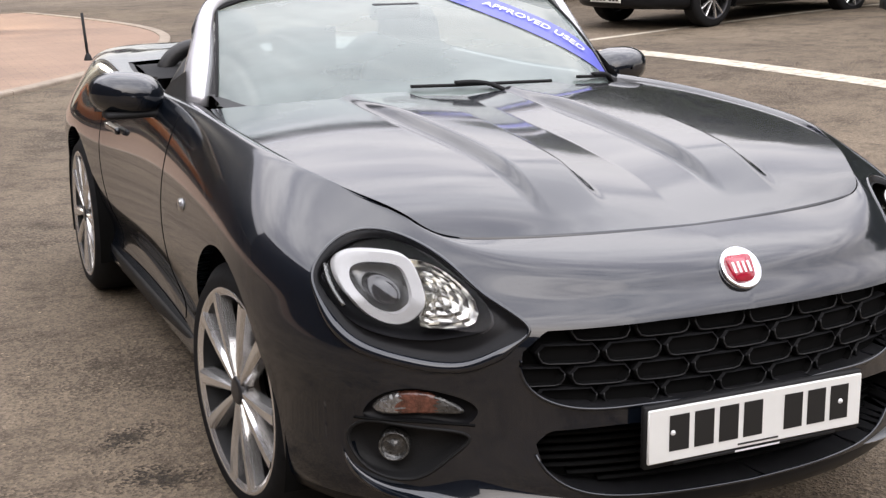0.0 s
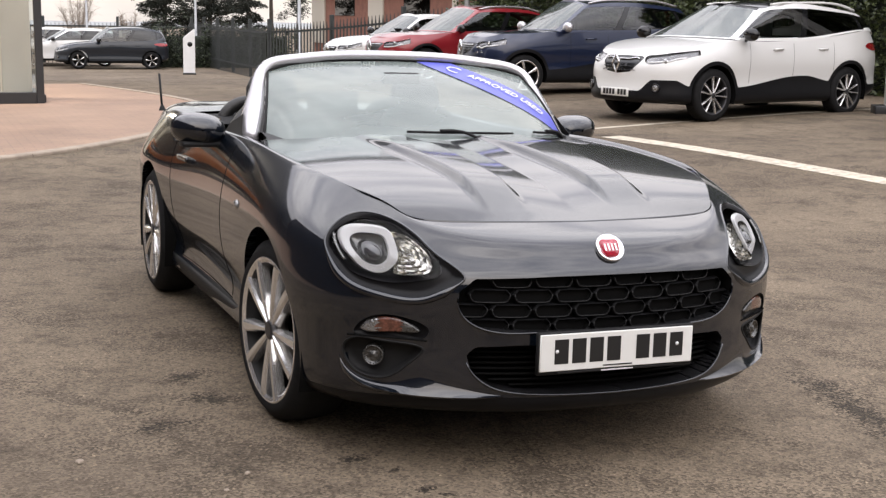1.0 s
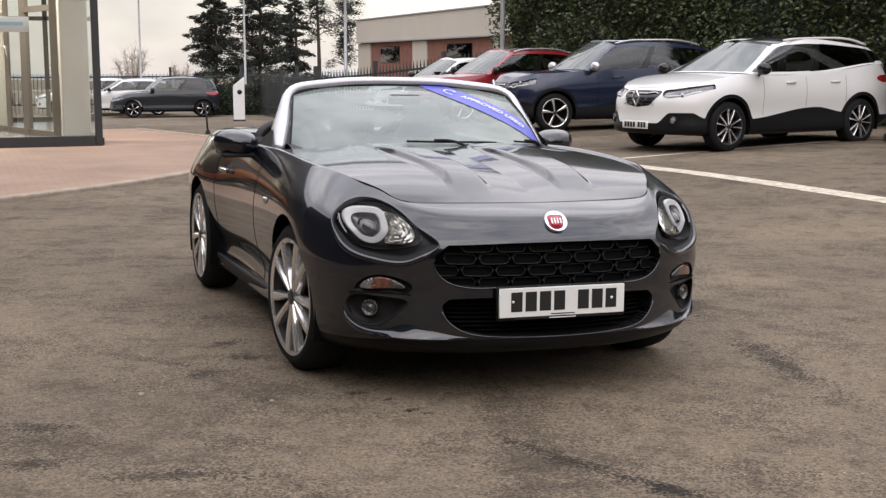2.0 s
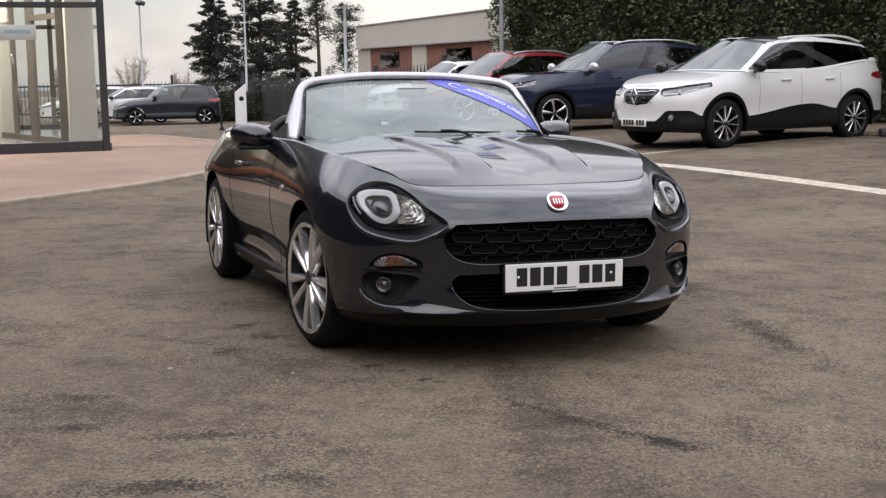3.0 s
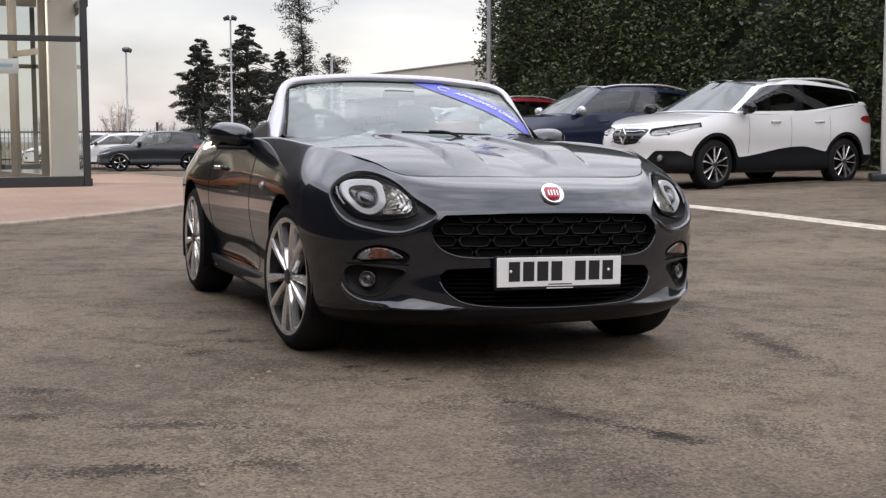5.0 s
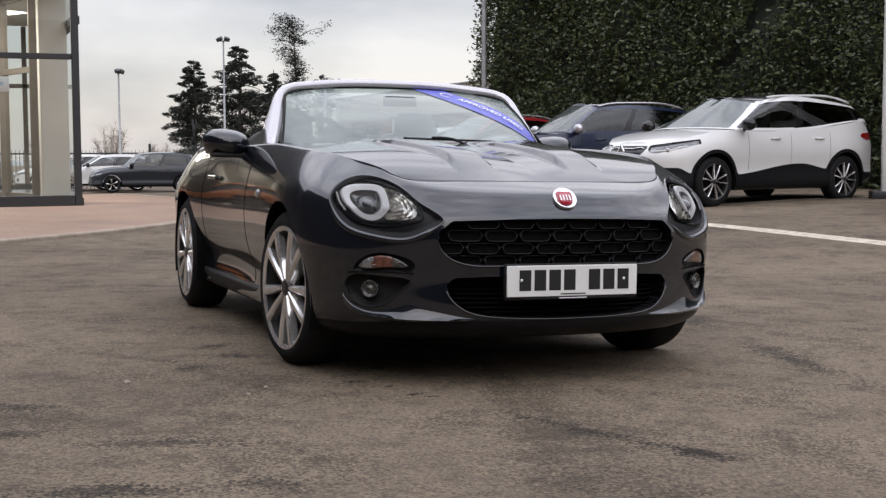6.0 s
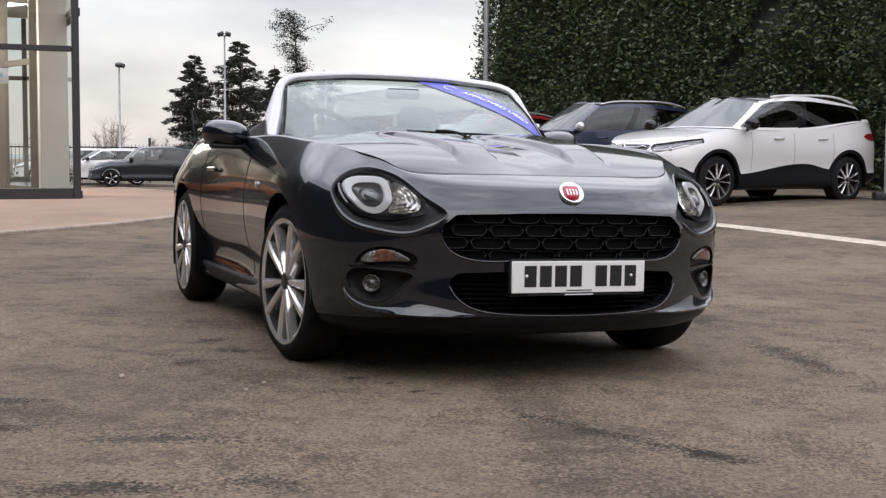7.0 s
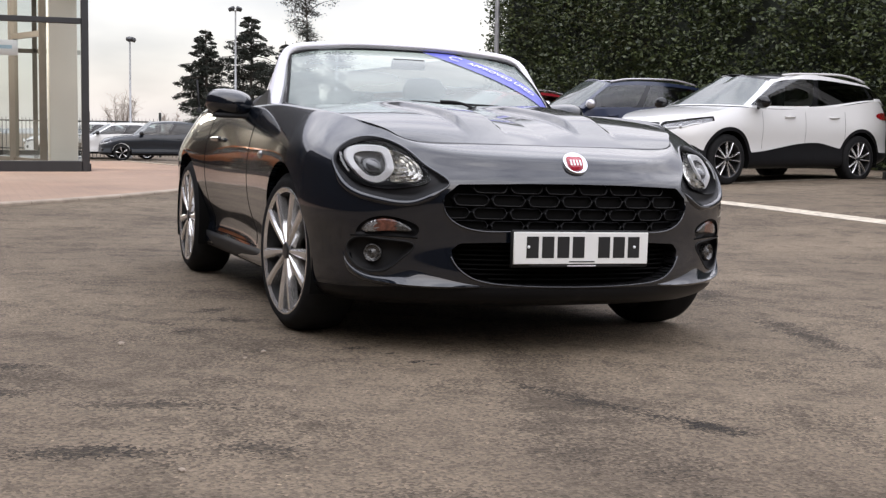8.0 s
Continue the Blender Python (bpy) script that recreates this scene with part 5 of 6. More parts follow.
# return wall of glass towards the back, seen through the front
for y in (SY + 3.6, SY + 7.2):
    frame_bar((SX - .10, y, 0), (SX - .10, y, W_H), .16, .10, "mullion", "glare_brown")
frame_bar((SX - .10, SY + .12, .075), (SX - .10, SY + 9, .075), .13, .10, "bottom_rail")
frame_bar((SX - .10, SY + .12, 2.9), (SX - .10, SY + 9, 2.9), .13, .10, "transom")
for y0, y1 in ((SY + .12, SY + 3.55), (SY + 3.65, SY + 7.15), (SY + 7.25, SY + 9)):
    for z0, z1 in ((.15, 2.83), (2.97, W_H)):
        g = part("pane", sheet([[(SX - .10, y0, z0), (SX - .10, y1, z0)], [(SX - .10, y0, z1), (SX - .10, y1, z1)]]), MAT["pane"], room, smooth=False)
        g.visible_shadow = False
part("floor", box((W_L + SX) / 2, SY + 4.6, .012, SX - W_L - .3, 8.9, .05), MAT["room_floor"], room, smooth=False)
part("ceiling", box((W_L + SX) / 2, SY + 4.6, W_H + .0, SX - W_L - .1, 9.0, .2), MAT["room_white"], room, smooth=False)
part("back_wall", box((W_L + SX) / 2 - 2.0, SY + 9.2, W_H / 2 - .06, SX - W_L - 4.1, .2, W_H - .12), MAT["cream"], room, smooth=False)
frame_bar((SX - 4.0, SY + 9.2, .07), (SX - .1, SY + 9.2, .07), .13, .12, "bottom_rail")
for x in (SX - 3.9, SX - 2.7, SX - 1.5, SX - .3):
    frame_bar((x, SY + 9.2, .14), (x, SY + 9.2, W_H - .1), .10, .12, "mullion", "glare_brown")
frame_bar((SX - 4.0, SY + 9.2, 2.3), (SX - .1, SY + 9.2, 2.3), .09, .12, "transom", "glare_brown")
part("side_wall", box(W_L, SY + 4.6, W_H / 2 - .06, .2, 9.0, W_H - .12), MAT["room_white"], room, smooth=False)
for x, y, w in ((-.29, SY + 1.2, .44), (-1.45, SY + 5.9, .46), (-2.35, SY + 7.6, .42), (-4.3, SY + 6.6, .42)):
    part("column", box(x, y, W_H / 2 - .06, w, w, W_H - .14, .02), MAT["cream"], room)
# beige partition coloured darker, to dim its reflection in the roadster's door
part("partition", box(-5.6, SY + 7.6, 1.75, 5.6, .12, 3.5, .01), MAT["glare_brown"], room)
# unseen area lights, added to brighten the room behind the glass
for x in (-2.0,):
    for y in (SY + 2.2, SY + 5.5):
        lamp_d = bpy.data.lights.new("added_room_light", "AREA")
        lamp_d.energy, lamp_d.size, lamp_d.color = 260, 1.2, (1.0, .97, .93)
        lo = tagged(new("added_room_light", lamp_d), "unseen area light added to brighten the showroom inside", "lamp", "showroom lights")
        lo.matrix_world = pose(x, y, W_H - .16)

# inside the showroom: glazed lobby, hanging sign, desk
lob = empty("glazed_lobby", pose(0, 0, 0), "glazed entrance lobby with dark frames inside the showroom", "glass lobby")
LOBBY = [(-.52, SY + 2.3), (-.93, SY + 3.6), (-1.20, SY + 4.7), (-1.85, SY + 7.4)]
for (x, y), w in zip(LOBBY, (.12, .16, .10, .10)):
    part("upright", box(x, y, 1.82, w, w * .8, 3.6, .006, 1), MAT["glare_brown"], lob, smooth=False)
for a, b, bars_z in ((LOBBY[0], LOBBY[1], (.09, 2.26, 3.5)), (LOBBY[1], LOBBY[2], (.09, 3.5)), (LOBBY[2], LOBBY[3], (.09, 2.2, 3.5))):
    for z in bars_z:
        part("rail", sweep([(*a, z), (*b, z)], [(-.03, -.05), (.03, -.05), (.03, .05), (-.03, .05)]), MAT["glare_brown"], lob, smooth=False)
    g = part("pane", sheet([[(*a, .14), (*b, .14)], [(*a, 3.46), (*b, 3.46)]]), MAT["pane"], lob, smooth=False)
    g.visible_shadow = False
part("pull_handle", tube(curve([(-1.16, SY + 4.3, .55), (-1.17, SY + 4.22, .62), (-1.20, SY + 4.2, 1.1), (-1.24, SY + 4.22, 1.55), (-1.25, SY + 4.3, 1.62)], 20), .028, 8), MAT["glare_brown"], lob, "long dark pull handle")
hs = empty("hanging_sign", pose(-1.36, SY + .70, 1.92), "white hanging sign with a yellow disc and pale blue bars", "sign")
part("board", box(0, 0, 0, .74, .02, .24, .004, 1), MAT["white_enamel"], hs)
part("disc", moved(lathe([(0, .07), (-.004, .068), (-.005, .0005)], 24, "y"), Matrix.Translation((-.26, -.011, 0))), MAT["yellow_ink"], hs)
part("word_bar", bars([(.08, .01, .40, .055)], lambda u_, z_: (u_, -.014, z_)), MAT["pale_blue"], hs)
for x in (-.25, .25):
    part("cord", tube([(x, 0, .10), (x, 0, 1.66)], .003, 5, up=(0, 1, 0)), MAT["galv"], hs)
dk = empty("reception_desk", pose(-2.10, SY + 5.0, .037), "white reception desk on the showroom floor", "desk")
part("front_panel", box(0, 0, .36, .86, .6, .72, .02), MAT["room_white"], dk)
part("top", box(0, 0, .74, .92, .66, .04, .008), MAT["room_white"], dk)
ps = empty("poster_stand", pose(-2.45, SY + 5.8, .037, 0, 0, 12), "tall dark poster stand inside the showroom window", "poster stand")
part("panel", box(0, 0, .95, .22, .03, 1.6, .006), MAT["frame_grey"], ps)
part("foot", box(0, 0, .03, .5, .3, .05, .01), MAT["galv"], ps)
# ---- parked cars: one builder for hatchbacks and tall cars ----
def span(line, crown=0.02, n=17, fade=.3):
    """A skin from a line on one side of the car to its mirror image."""
    k = np.linspace(-1, 1, n)
    return sheet(np.array([[(p[0] * q, p[1], p[2] + crown * (1 - q * q) * min(1, p[0] / fade)) for q in k] for p in line]))


def parked_car(name, label, m, paint, wb=2.65, fo=.92, ro=.87, hw=.918, zn=.84, zh=.99, zb=.99, zr=1.58, wsb=.50, rf=1.22, rr=2.75, wr=.345,
               clad=True, rails=False, rail_mat="silver", side_glass="car_glass", rear_glass="dark_glass", mirror_mat=None, roof_mat=None, spokes=10, rim_dark=False, group="parked cars", grille_bar=True, slim=.85, fall=0.0, kick=0.0, swept=False):
    top = empty(name, m, label, "car", group)
    tail = wb + ro
    out = np.array([(0, -fo), (.42 * hw, -fo + .045), (.72 * hw, -fo + .17), (.93 * hw, -fo + .42), (.995 * hw, -.05), (hw, .45), (.99 * hw, wsb + .5), (.985 * hw, 1.45),
                    (.99 * hw, 2.05), (.995 * hw, wb), (.95 * hw, tail - .33), (.80 * hw, tail - .09), (.42 * hw, tail - .01), (0, tail)])
    kn = chords(out)
    t = np.gradient(out, kn, axis=0)
    t /= np.linalg.norm(t, axis=1)[:, None]
    nr = np.stack([t[:, 1], -t[:, 0]], 1)
    nr[0], nr[-1] = (0, -1), (0, 1)

    def line(inset, z):
        p = out - nr * np.asarray(inset, float)[:, None]
        p[0, 0] = p[-1, 0] = 0
        return np.column_stack([p, z])
    z_top = [zn, zn + .005, zn + .03, zn + .075, zh - .055, zh - .02, zb - .01, zb, zb + .02 + .3 * kick, zb + .045 + kick, zb + .07 + 1.3 * kick, zb + .07 + kick, zb + .06 + kick, zb + .06 + kick]
    z_mid = [.63, .63, .64, .66, .70, .72, .72, .72, .73, .75, .78, .80, .80, .80]
    rows = [line([.12] * 14, [.24] * 4 + [.22] * 6 + [.26, .30, .32, .32]),
            line([.0, .0, .01, .02] + [.03] * 6 + [.02, .02, .02, .02], [.27] * 4 + [.26] * 6 + [.31, .36, .38, .38]),
            line([-.01, -.01, .0, .01] + [.025] * 6 + [.01, .0, .0, .0], [.44] * 4 + [.46] * 6 + [.48, .52, .53, .53]),
            line([.005, .005, .005, .01, .0, .006, .012, .012, .006, .0, .0, .0, .0, .0], z_mid),
            line([.05, .05, .05, .045] + [.018] * 6 + [.03, .04, .05, .05], [a * .45 + b * .55 for a, b in zip(z_mid, z_top)]),
            line([.17, .17, .16, .13, .085, .06, .045, .045, .045, .05, .08, .12, .13, .13], z_top)]
    at = np.linspace(0, kn[-1], 230)
    rs = np.stack([spline(kn, r, at) for r in rows])
    w = np.mean([chords(np.array([r[i] for r in rows])) for i in range(14)], axis=0)
    p = spline(w, rs, np.linspace(0, w[-1], 40))
    fullp = np.concatenate([p[:, ::-1][:, :-1] * np.array([-1, 1, 1]), p], 1)
    v, f = sheet(fullp)
    for y in (0, wb):
        d = np.hypot(v[:, 1] - y, v[:, 2] - wr) - (wr + .045)
        v, _, f, _ = clip(v, f, np.where(np.abs(v[:, 0]) > .5 * hw, d, 1.0))

    def take(poly, front=True):
        """Cuts a patch out of the body by an outline in the end view."""
        nonlocal v, f
        ok = (v[:, 1] < -fo + (.66 if swept else .50)) if front else (v[:, 1] > wb + .10)
        d = np.where(ok, inside_by(np.stack([np.abs(v[:, 0]), v[:, 2]], 1), np.array(poly)), 1.0)
        v, got, f, _ = clip(v, f, d)
        return got
    if swept:
        lamp = take(loop([(.405 * hw, zn - .045), (.44 * hw, zn - .100), (.60 * hw, zn - .132), (.80 * hw, zn - .085), (.94 * hw, zn - .012), (1.0 * hw, zn + .07), (.90 * hw, zn + .050), (.70 * hw, zn + .012), (.52 * hw, zn - .015)], 56))
        gril = take([(0, zn - .030), (.34 * hw, zn - .034), (.395 * hw, zn - .055), (.37 * hw, zn - .11), (.24 * hw, zn - .235), (0, zn - .26), (-.2, zn - .2)])
    else:
        lamp = take(loop([(.44 * hw, zn - .095), (.50 * hw, zn - .165), (.68 * hw, zn - .165), (.86 * hw, zn - .115), (.975 * hw, zn - .03), (.975 * hw, zn + .04), (.84 * hw, zn - .012), (.60 * hw, zn - .055)], 48))
        gril = take([(0, zn - .085), (.33 * hw, zn - .082), (.43 * hw, zn - .088), (.40 * hw, zn - .13), (.27 * hw, zn - .25), (0, zn - .275), (-.2, zn - .2)])
    tl = take(loop([(.62 * hw, zb - .04), (.80 * hw, zb - .035), (.955 * hw, zb - .04), (.965 * hw, zb - .11), (.80 * hw, zb - .12), (.64 * hw, zb - .10)], 32), False)
    low = np.full(len(v), .30 if not clad else .44)
    if clad:
        ax, ay = np.abs(v[:, 0]) / hw, v[:, 1]
        low = .440 + .14 * smooth_step(.35, 1.70, ay) * (1 - .6 * smooth_step(1.75, wb - .35, ay)) * (ay < wb)
        low = low + (ay < -.2) * (-.045 * (1 - smooth_step(.4, .6, ax)) + .10 * smooth_step(.40, .60, ax) * (1 - smooth_step(.84, .97, ax)))
    dk = v[:, 2] - low
    if clad:
        for y in (0, wb):
            dk = np.minimum(dk, np.where(np.abs(v[:, 0]) > .6 * hw, np.hypot(v[:, 1] - y, v[:, 2] - wr) - (wr + .095), 1.0))
    v, dark, f, _ = clip(v, f, dk)
    nv = normals(v, f + lamp + gril + tl + dark)
    xyz = v[:, :3]
    part("body", compact(v, f), paint, top)
    if dark:
        part("cladding", compact(xyz + nv * .004, dark), MAT["socket"], top, "black plastic cladding")
    for s in (1, -1):
        def half_of(fs, s=s):
            return [q for q in fs if v[list(q)].mean(0)[0] * s > 0]
        hl = part("headlight", compact(xyz + nv * .004, half_of(lamp)), MAT["lamp_cover"], top, "clear headlight")
        hl.visible_shadow = False
        part("reflector", compact(xyz - nv * .025, half_of(lamp)), MAT["lamp_dark"], hl)
        lv = xyz[sorted({i for q in half_of(lamp) for i in q})]
        xs_ = np.linspace(.50 * hw, np.abs(lv[:, 0]).max() - .03, 14)
        brow = np.array([lv[np.argmin((np.abs(lv[:, 0]) - x) ** 2 * 4 + (lv[:, 2] - (lv[np.abs(np.abs(lv[:, 0]) - x) < .03, 2].min() + .022)) ** 2)] for x in xs_])
        part("daylight_strip", tube(curve(brow[::2], 20) + np.array([0, -.004, .0]), .011, 6), MAT["led"], hl, "white daylight strip")
        part("projector", moved(lathe([(.012, .040), (-.004, .036), (-.014, .020), (-.017, .0005)], 20, "y"), Matrix.Translation(lv[np.argmin((np.abs(lv[:, 0]) - .70 * hw) ** 2 + (lv[:, 2] - zn + .095) ** 2)] + np.array([0, .008, 0]))), MAT["clear_lens"], hl)
        if tl:
            part("tail_light", compact(xyz + nv * .006, half_of(tl)), MAT["tail_red"], top, "red tail light")
        fx, fz = .66 * hw * s, .44
        fy = v[np.argmin((v[:, 0] - fx) ** 2 + (v[:, 2] - fz) ** 2 + 4 * (v[:, 1] > -.1))][1]
        part("fog_lamp", moved(lathe([(.03, .055), (-.012, .058), (-.018, .048), (-.004, .040), (-.002, .0005)], 20, "y"), Matrix.Translation((fx, fy - .022, fz)) @ pose(0, 0, 0, 0, 0, 24 * s)), MAT["gloss_black"], top)
        part("fog_lens", moved(lathe([(.0, .040), (-.006, .025), (-.008, .0005)], 20, "y"), Matrix.Translation((fx, fy - .028, fz)) @ pose(0, 0, 0, 0, 0, 24 * s)), MAT["clear_lens"], top)
    part("grille", compact(xyz - nv * .006, gril), MAT["gloss_black"], top, "black front grille")
    gy = -fo + .03
    if grille_bar:
        part("badge", moved(join(sweep([(0, 0, .115), (.065, 0, 0), (0, 0, -.115), (-.065, 0, 0)], [(-.016, -.012), (.016, -.012), (.010, .014), (-.010, .014)], True, (0, -1, 0))), Matrix.Translation((0, gy - .055, zn - (.125 if swept else .16)))), MAT["chrome"], top, "bright diamond badge")
        for zz, th, mt in ((zn - (.065 if swept else .115), .010, "chrome"), (zn - .165, .005, "gloss_black"), (zn - .21, .005, "gloss_black")):
            ln = np.array([v[np.argmin((v[:, 0] - x) ** 2 + (v[:, 2] - zz) ** 2 + 4 * (v[:, 1] > -.1))] for x in np.linspace(-.33 * hw, .33 * hw, 13)])
            part("grille_bar", tube(ln + np.array([0, -.008, 0]), th, 5), MAT[mt], top)
    part("bonnet", span(p[-1][at < kn[6] - .05], .035), paint, top)
    # glasshouse
    lowp = p[-1]
    side_low = np.array([(np.interp(y, lowp[60:190, 1], lowp[60:190, 0]), y, np.interp(y, lowp[60:190, 1], lowp[60:190, 2])) for y in (wsb + .22, 1.35, 2.15, min(wb + .35, tail - .42))])
    zt = zr - .05
    bot = np.array([(0, wsb - .12, zh + .015), (.5 * hw, wsb - .06, zh + .01), (.86 * hw, wsb + .10, zh - .005), *side_low, (.72 * hw, tail - .13, zb + .075), (.36 * hw, tail - .10, zb + .075), (0, tail - .095, zb + .075)])
    tw = .92 if swept else 1.0
    tp = np.array([(0, rf, zt + .02), (.40 * hw, rf + .015, zt + .01), (.655 * hw, rf + .08, zt - .035), (.70 * hw, rf + .20, zt - .03), (.725 * hw, 1.75, zt + .0), (.72 * hw, 2.35, zt - .015 - .35 * fall),
                   (.69 * hw, rr - .05, zt - .075 - fall), (.62 * hw, rr + .12, zt - .10 - fall), (.34 * hw, rr + .17, zt - .085 - fall), (0, rr + .18, zt - .08 - fall)])
    tp[:, 0] *= tw
    if swept:
        tp[1:4, 0] *= (.80, .80, .90)
        tp[2:4, 1] += .20
        tp[:4, 2] -= (.045, .045, .04, .015)
    kb = np.arange(10.0)
    sa = np.linspace(0, 9, 181)
    lo, hi = spline(kb, bot, sa), spline(kb, tp, sa)
    vv = np.linspace(0, 1, 15)
    gh = lo[None] * (1 - vv[:, None, None]) + hi[None] * vv[:, None, None]
    cen = np.array([0, 1.6, zh])
    outw = gh[7] - cen
    outw[:, 2] = 0
    outw /= np.linalg.norm(outw, axis=1)[:, None] + 1e-9
    gh = gh + (np.sin(np.pi * vv) * .025)[:, None, None] * outw[None]
    gf = np.concatenate([gh[:, ::-1][:, :-1] * np.array([-1, 1, 1]), gh], 1)
    gv, gq = sheet(gf)
    cols = gf.shape[1]
    su = np.tile(np.linspace(-9, 9, cols), 15)
    gv = np.column_stack([gv, su, np.repeat(vv, cols)])

    def pane(name_, poly, gm):
        nonlocal gv, gq
        gv, got, gq, _ = clip(gv, gq, inside_by(gv[:, 3:], np.array(poly)))
        o = part(name_, compact(gv, got), MAT[gm], top)
        o.visible_shadow = False
    pane("windscreen", [(-1.80, .03), (1.80, .03), (1.86, .5), (1.80, .95), (-1.80, .95), (-1.86, .5)], "car_screen")
    pane("rear_window", [(7.15, .12), (9.1, .10), (9.1, .86), (7.25, .84)], rear_glass)
    pane("rear_window", [(-7.15, .12), (-9.1, .10), (-9.1, .86), (-7.25, .84)], rear_glass)
    for k in (1, -1):
        pane("front_window", [(2.30 * k, .07), (4.36 * k, .09), (4.36 * k, .86), (3.0 * k, .88), (2.55 * k, .84)], side_glass)
        pane("rear_door_window", [(4.52 * k, .09), (5.84 * k, .13), (5.84 * k, .86), (4.52 * k, .87)], rear_glass)
        pane("quarter_window", [(5.95 * k, .14), (6.45 * k, .24), (6.78 * k, .46), (6.60 * k, .76), (5.95 * k, .85)], rear_glass)
    sm = np.abs(np.array([gv[list(q), 3].mean() for q in gq]))
    vm = np.array([gv[list(q), 4].mean() for q in gq])
    blk = (sm > 4.30) & (sm < 6.0) & (vm < .88) & (vm > .08)
    if roof_mat is not None:
        blk = blk | ((sm < 1.95) & (vm > .94))
    part("pillar_frame", compact(gv, chosen(gq, ~blk)), paint, top)
    for k in (1, -1):
        sd = np.array([gv[list(q), 3].mean() * k > 0 for q in gq])
        part("door_frame", compact(gv, chosen(gq, blk & sd)), MAT["gloss_black"], top)
    part("roof", span(gh[-1], .035, 17, .35), roof_mat or paint, top)
    part("cabin", join(box(0, 1.75, .85, 1.45 * hw, 2.2, .5, .05), box(-.36, 1.35, 1.1, .46, .16, .5, .05), box(.36, 1.35, 1.1, .46, .16, .5, .05), box(0, .75, .98, 1.4 * hw, .4, .1, .04)), MAT["cavity"], top)
    for s in (1, -1):
        S = Matrix.Diagonal((s, 1, 1, 1))
        mb = bmesh.new()
        bmesh.ops.create_uvsphere(mb, u_segments=18, v_segments=10, radius=1.0, matrix=Matrix.Translation((hw + .085, wsb + .21, zb + .080)) @ Matrix.Diagonal((.125, .082, .088, 1)))
        mo = part("door_mirror", moved(from_bm(mb), S), mirror_mat or MAT["gloss_black"], top)
        part("mirror_arm", moved(sweep([(.93 * hw, wsb + .27, zb + .0), (hw + .06, wsb + .24, zb + .04)], ring(.025, 8)), S), MAT["gloss_black"], mo)
        for y in (1.20, 2.12):
            xx = np.interp(y, lowp[60:190, 1], lowp[60:190, 0]) + .030
            part("door_handle", moved(sweep([(xx - .004, y - .10, zb - .115), (xx + .012, y - .06, zb - .112), (xx + .012, y + .06, zb - .11), (xx - .004, y + .10, zb - .11)], [(-.008, -.012), (.008, -.012), (.008, .012), (-.008, .012)]), S), paint, top)
        for y in (wsb + .33, 1.52, 2.36):
            col = [v[np.argmin((v[:, 1] - y) ** 2 + (v[:, 2] - z) ** 2 + 9 * (v[:, 0] < .4))] + np.array([-.001, 0, 0]) for z in np.linspace(.50, zb - .03, 14)]
            part("door_gap", moved(tube(np.array(col), .0028, 5, up=(0, 1, 0)), S), MAT["cavity"], top)
        for y in (0, wb):
            a = np.linspace(-.1 * math.pi, 1.1 * math.pi, 30)
            part("arch_liner", moved(sheet(np.array([[(x, y + (wr + .055) * math.cos(q), wr + (wr + .055) * math.sin(q)) for q in a] for x in (.97 * hw, .6 * hw)])), S), MAT["cavity"], top)
            alloy_wheel(top, "wheel", pose(s * (hw - .135), y, wr, 17 + 9 * s), s, wr, wr * .71, .215, spokes, rim_dark, False, slim if spokes > 9 else 1.2)
        if rails:
            rl = curve([(.69 * hw * tw, rf + (.34 if swept else .10), zt - .02), (.70 * hw * tw, rf + (.52 if swept else .30), zt + (.0 if swept else .022)), (.71 * hw * tw, 1.9, zt + (.014 if swept else .045)), (.70 * hw * tw, rr - .25, zt + (-.002 if swept else .010) - .6 * fall), (.69 * hw * tw, rr, zt - .05 - fall)], 24)
            part("roof_rail", moved(sweep(rl, [(-.014, -.018), (.014, -.018), (.011, .014), (-.011, .014)]), S), MAT[rail_mat], top)
    pz, po = (.37, .034) if clad else (.46, .012)
    pl = part("number_plate", box(0, -fo - po, pz, .52, .012, .11, .003, 1), MAT["plate_white"], top, "white number plate with dark bars")
    for u0 in (-.190, -.1315, -.073, -.0145, .085, .1435, .202):
        part("character_bar", bars([(u0, pz, .046, .072)], lambda u, z: (u, -fo - po - .008, z)), MAT["ink"], pl)
    part("underbody", box(0, wb / 2, .30, 1.3 * hw, wb + .9, .16, .03), MAT["cavity"], top)
    return top


def stand(x, y, rz, z=None):
    return pose(x, y, float(lie(x, y)) if z is None else z, 0, 0, rz)


ROW = -84.0
parked_car("crossover", "pearl white crossover with black cladding parked on asphalt", stand(7.60, 10.83, -77.6), MAT["white_paint"], wb=2.70, fo=.89, ro=.86, wsb=.31, spokes=10, rails=True, rail_mat="white_paint", rim_dark=True, roof_mat=MAT["black_paint"], rf=1.00, rr=3.12, zn=.87, zh=1.07, zb=1.05, zr=1.60, slim=.62, fall=.025, kick=.06, swept=True)
parked_car("off_roader", "navy blue off-roader with silver roof rails parked in a bay", stand(7.78, 16.25, -93.0), MAT["navy_paint"], wb=2.674, fo=.82, ro=.84, hw=.902, zn=.95, zh=1.09, zb=1.07, zr=1.63, rf=1.15, rr=2.95, rails=True, mirror_mat=MAT["silver"], spokes=5, rear_glass="car_glass")
parked_car("crossover", "red crossover with silver roof rails parked in a bay", stand(7.55, 20.4, ROW), MAT["red_paint"], wb=2.59, fo=.82, ro=.84, hw=.87, zn=.86, zh=1.0, zb=.99, zr=1.53, rails=True, spokes=5, rear_glass="car_glass")
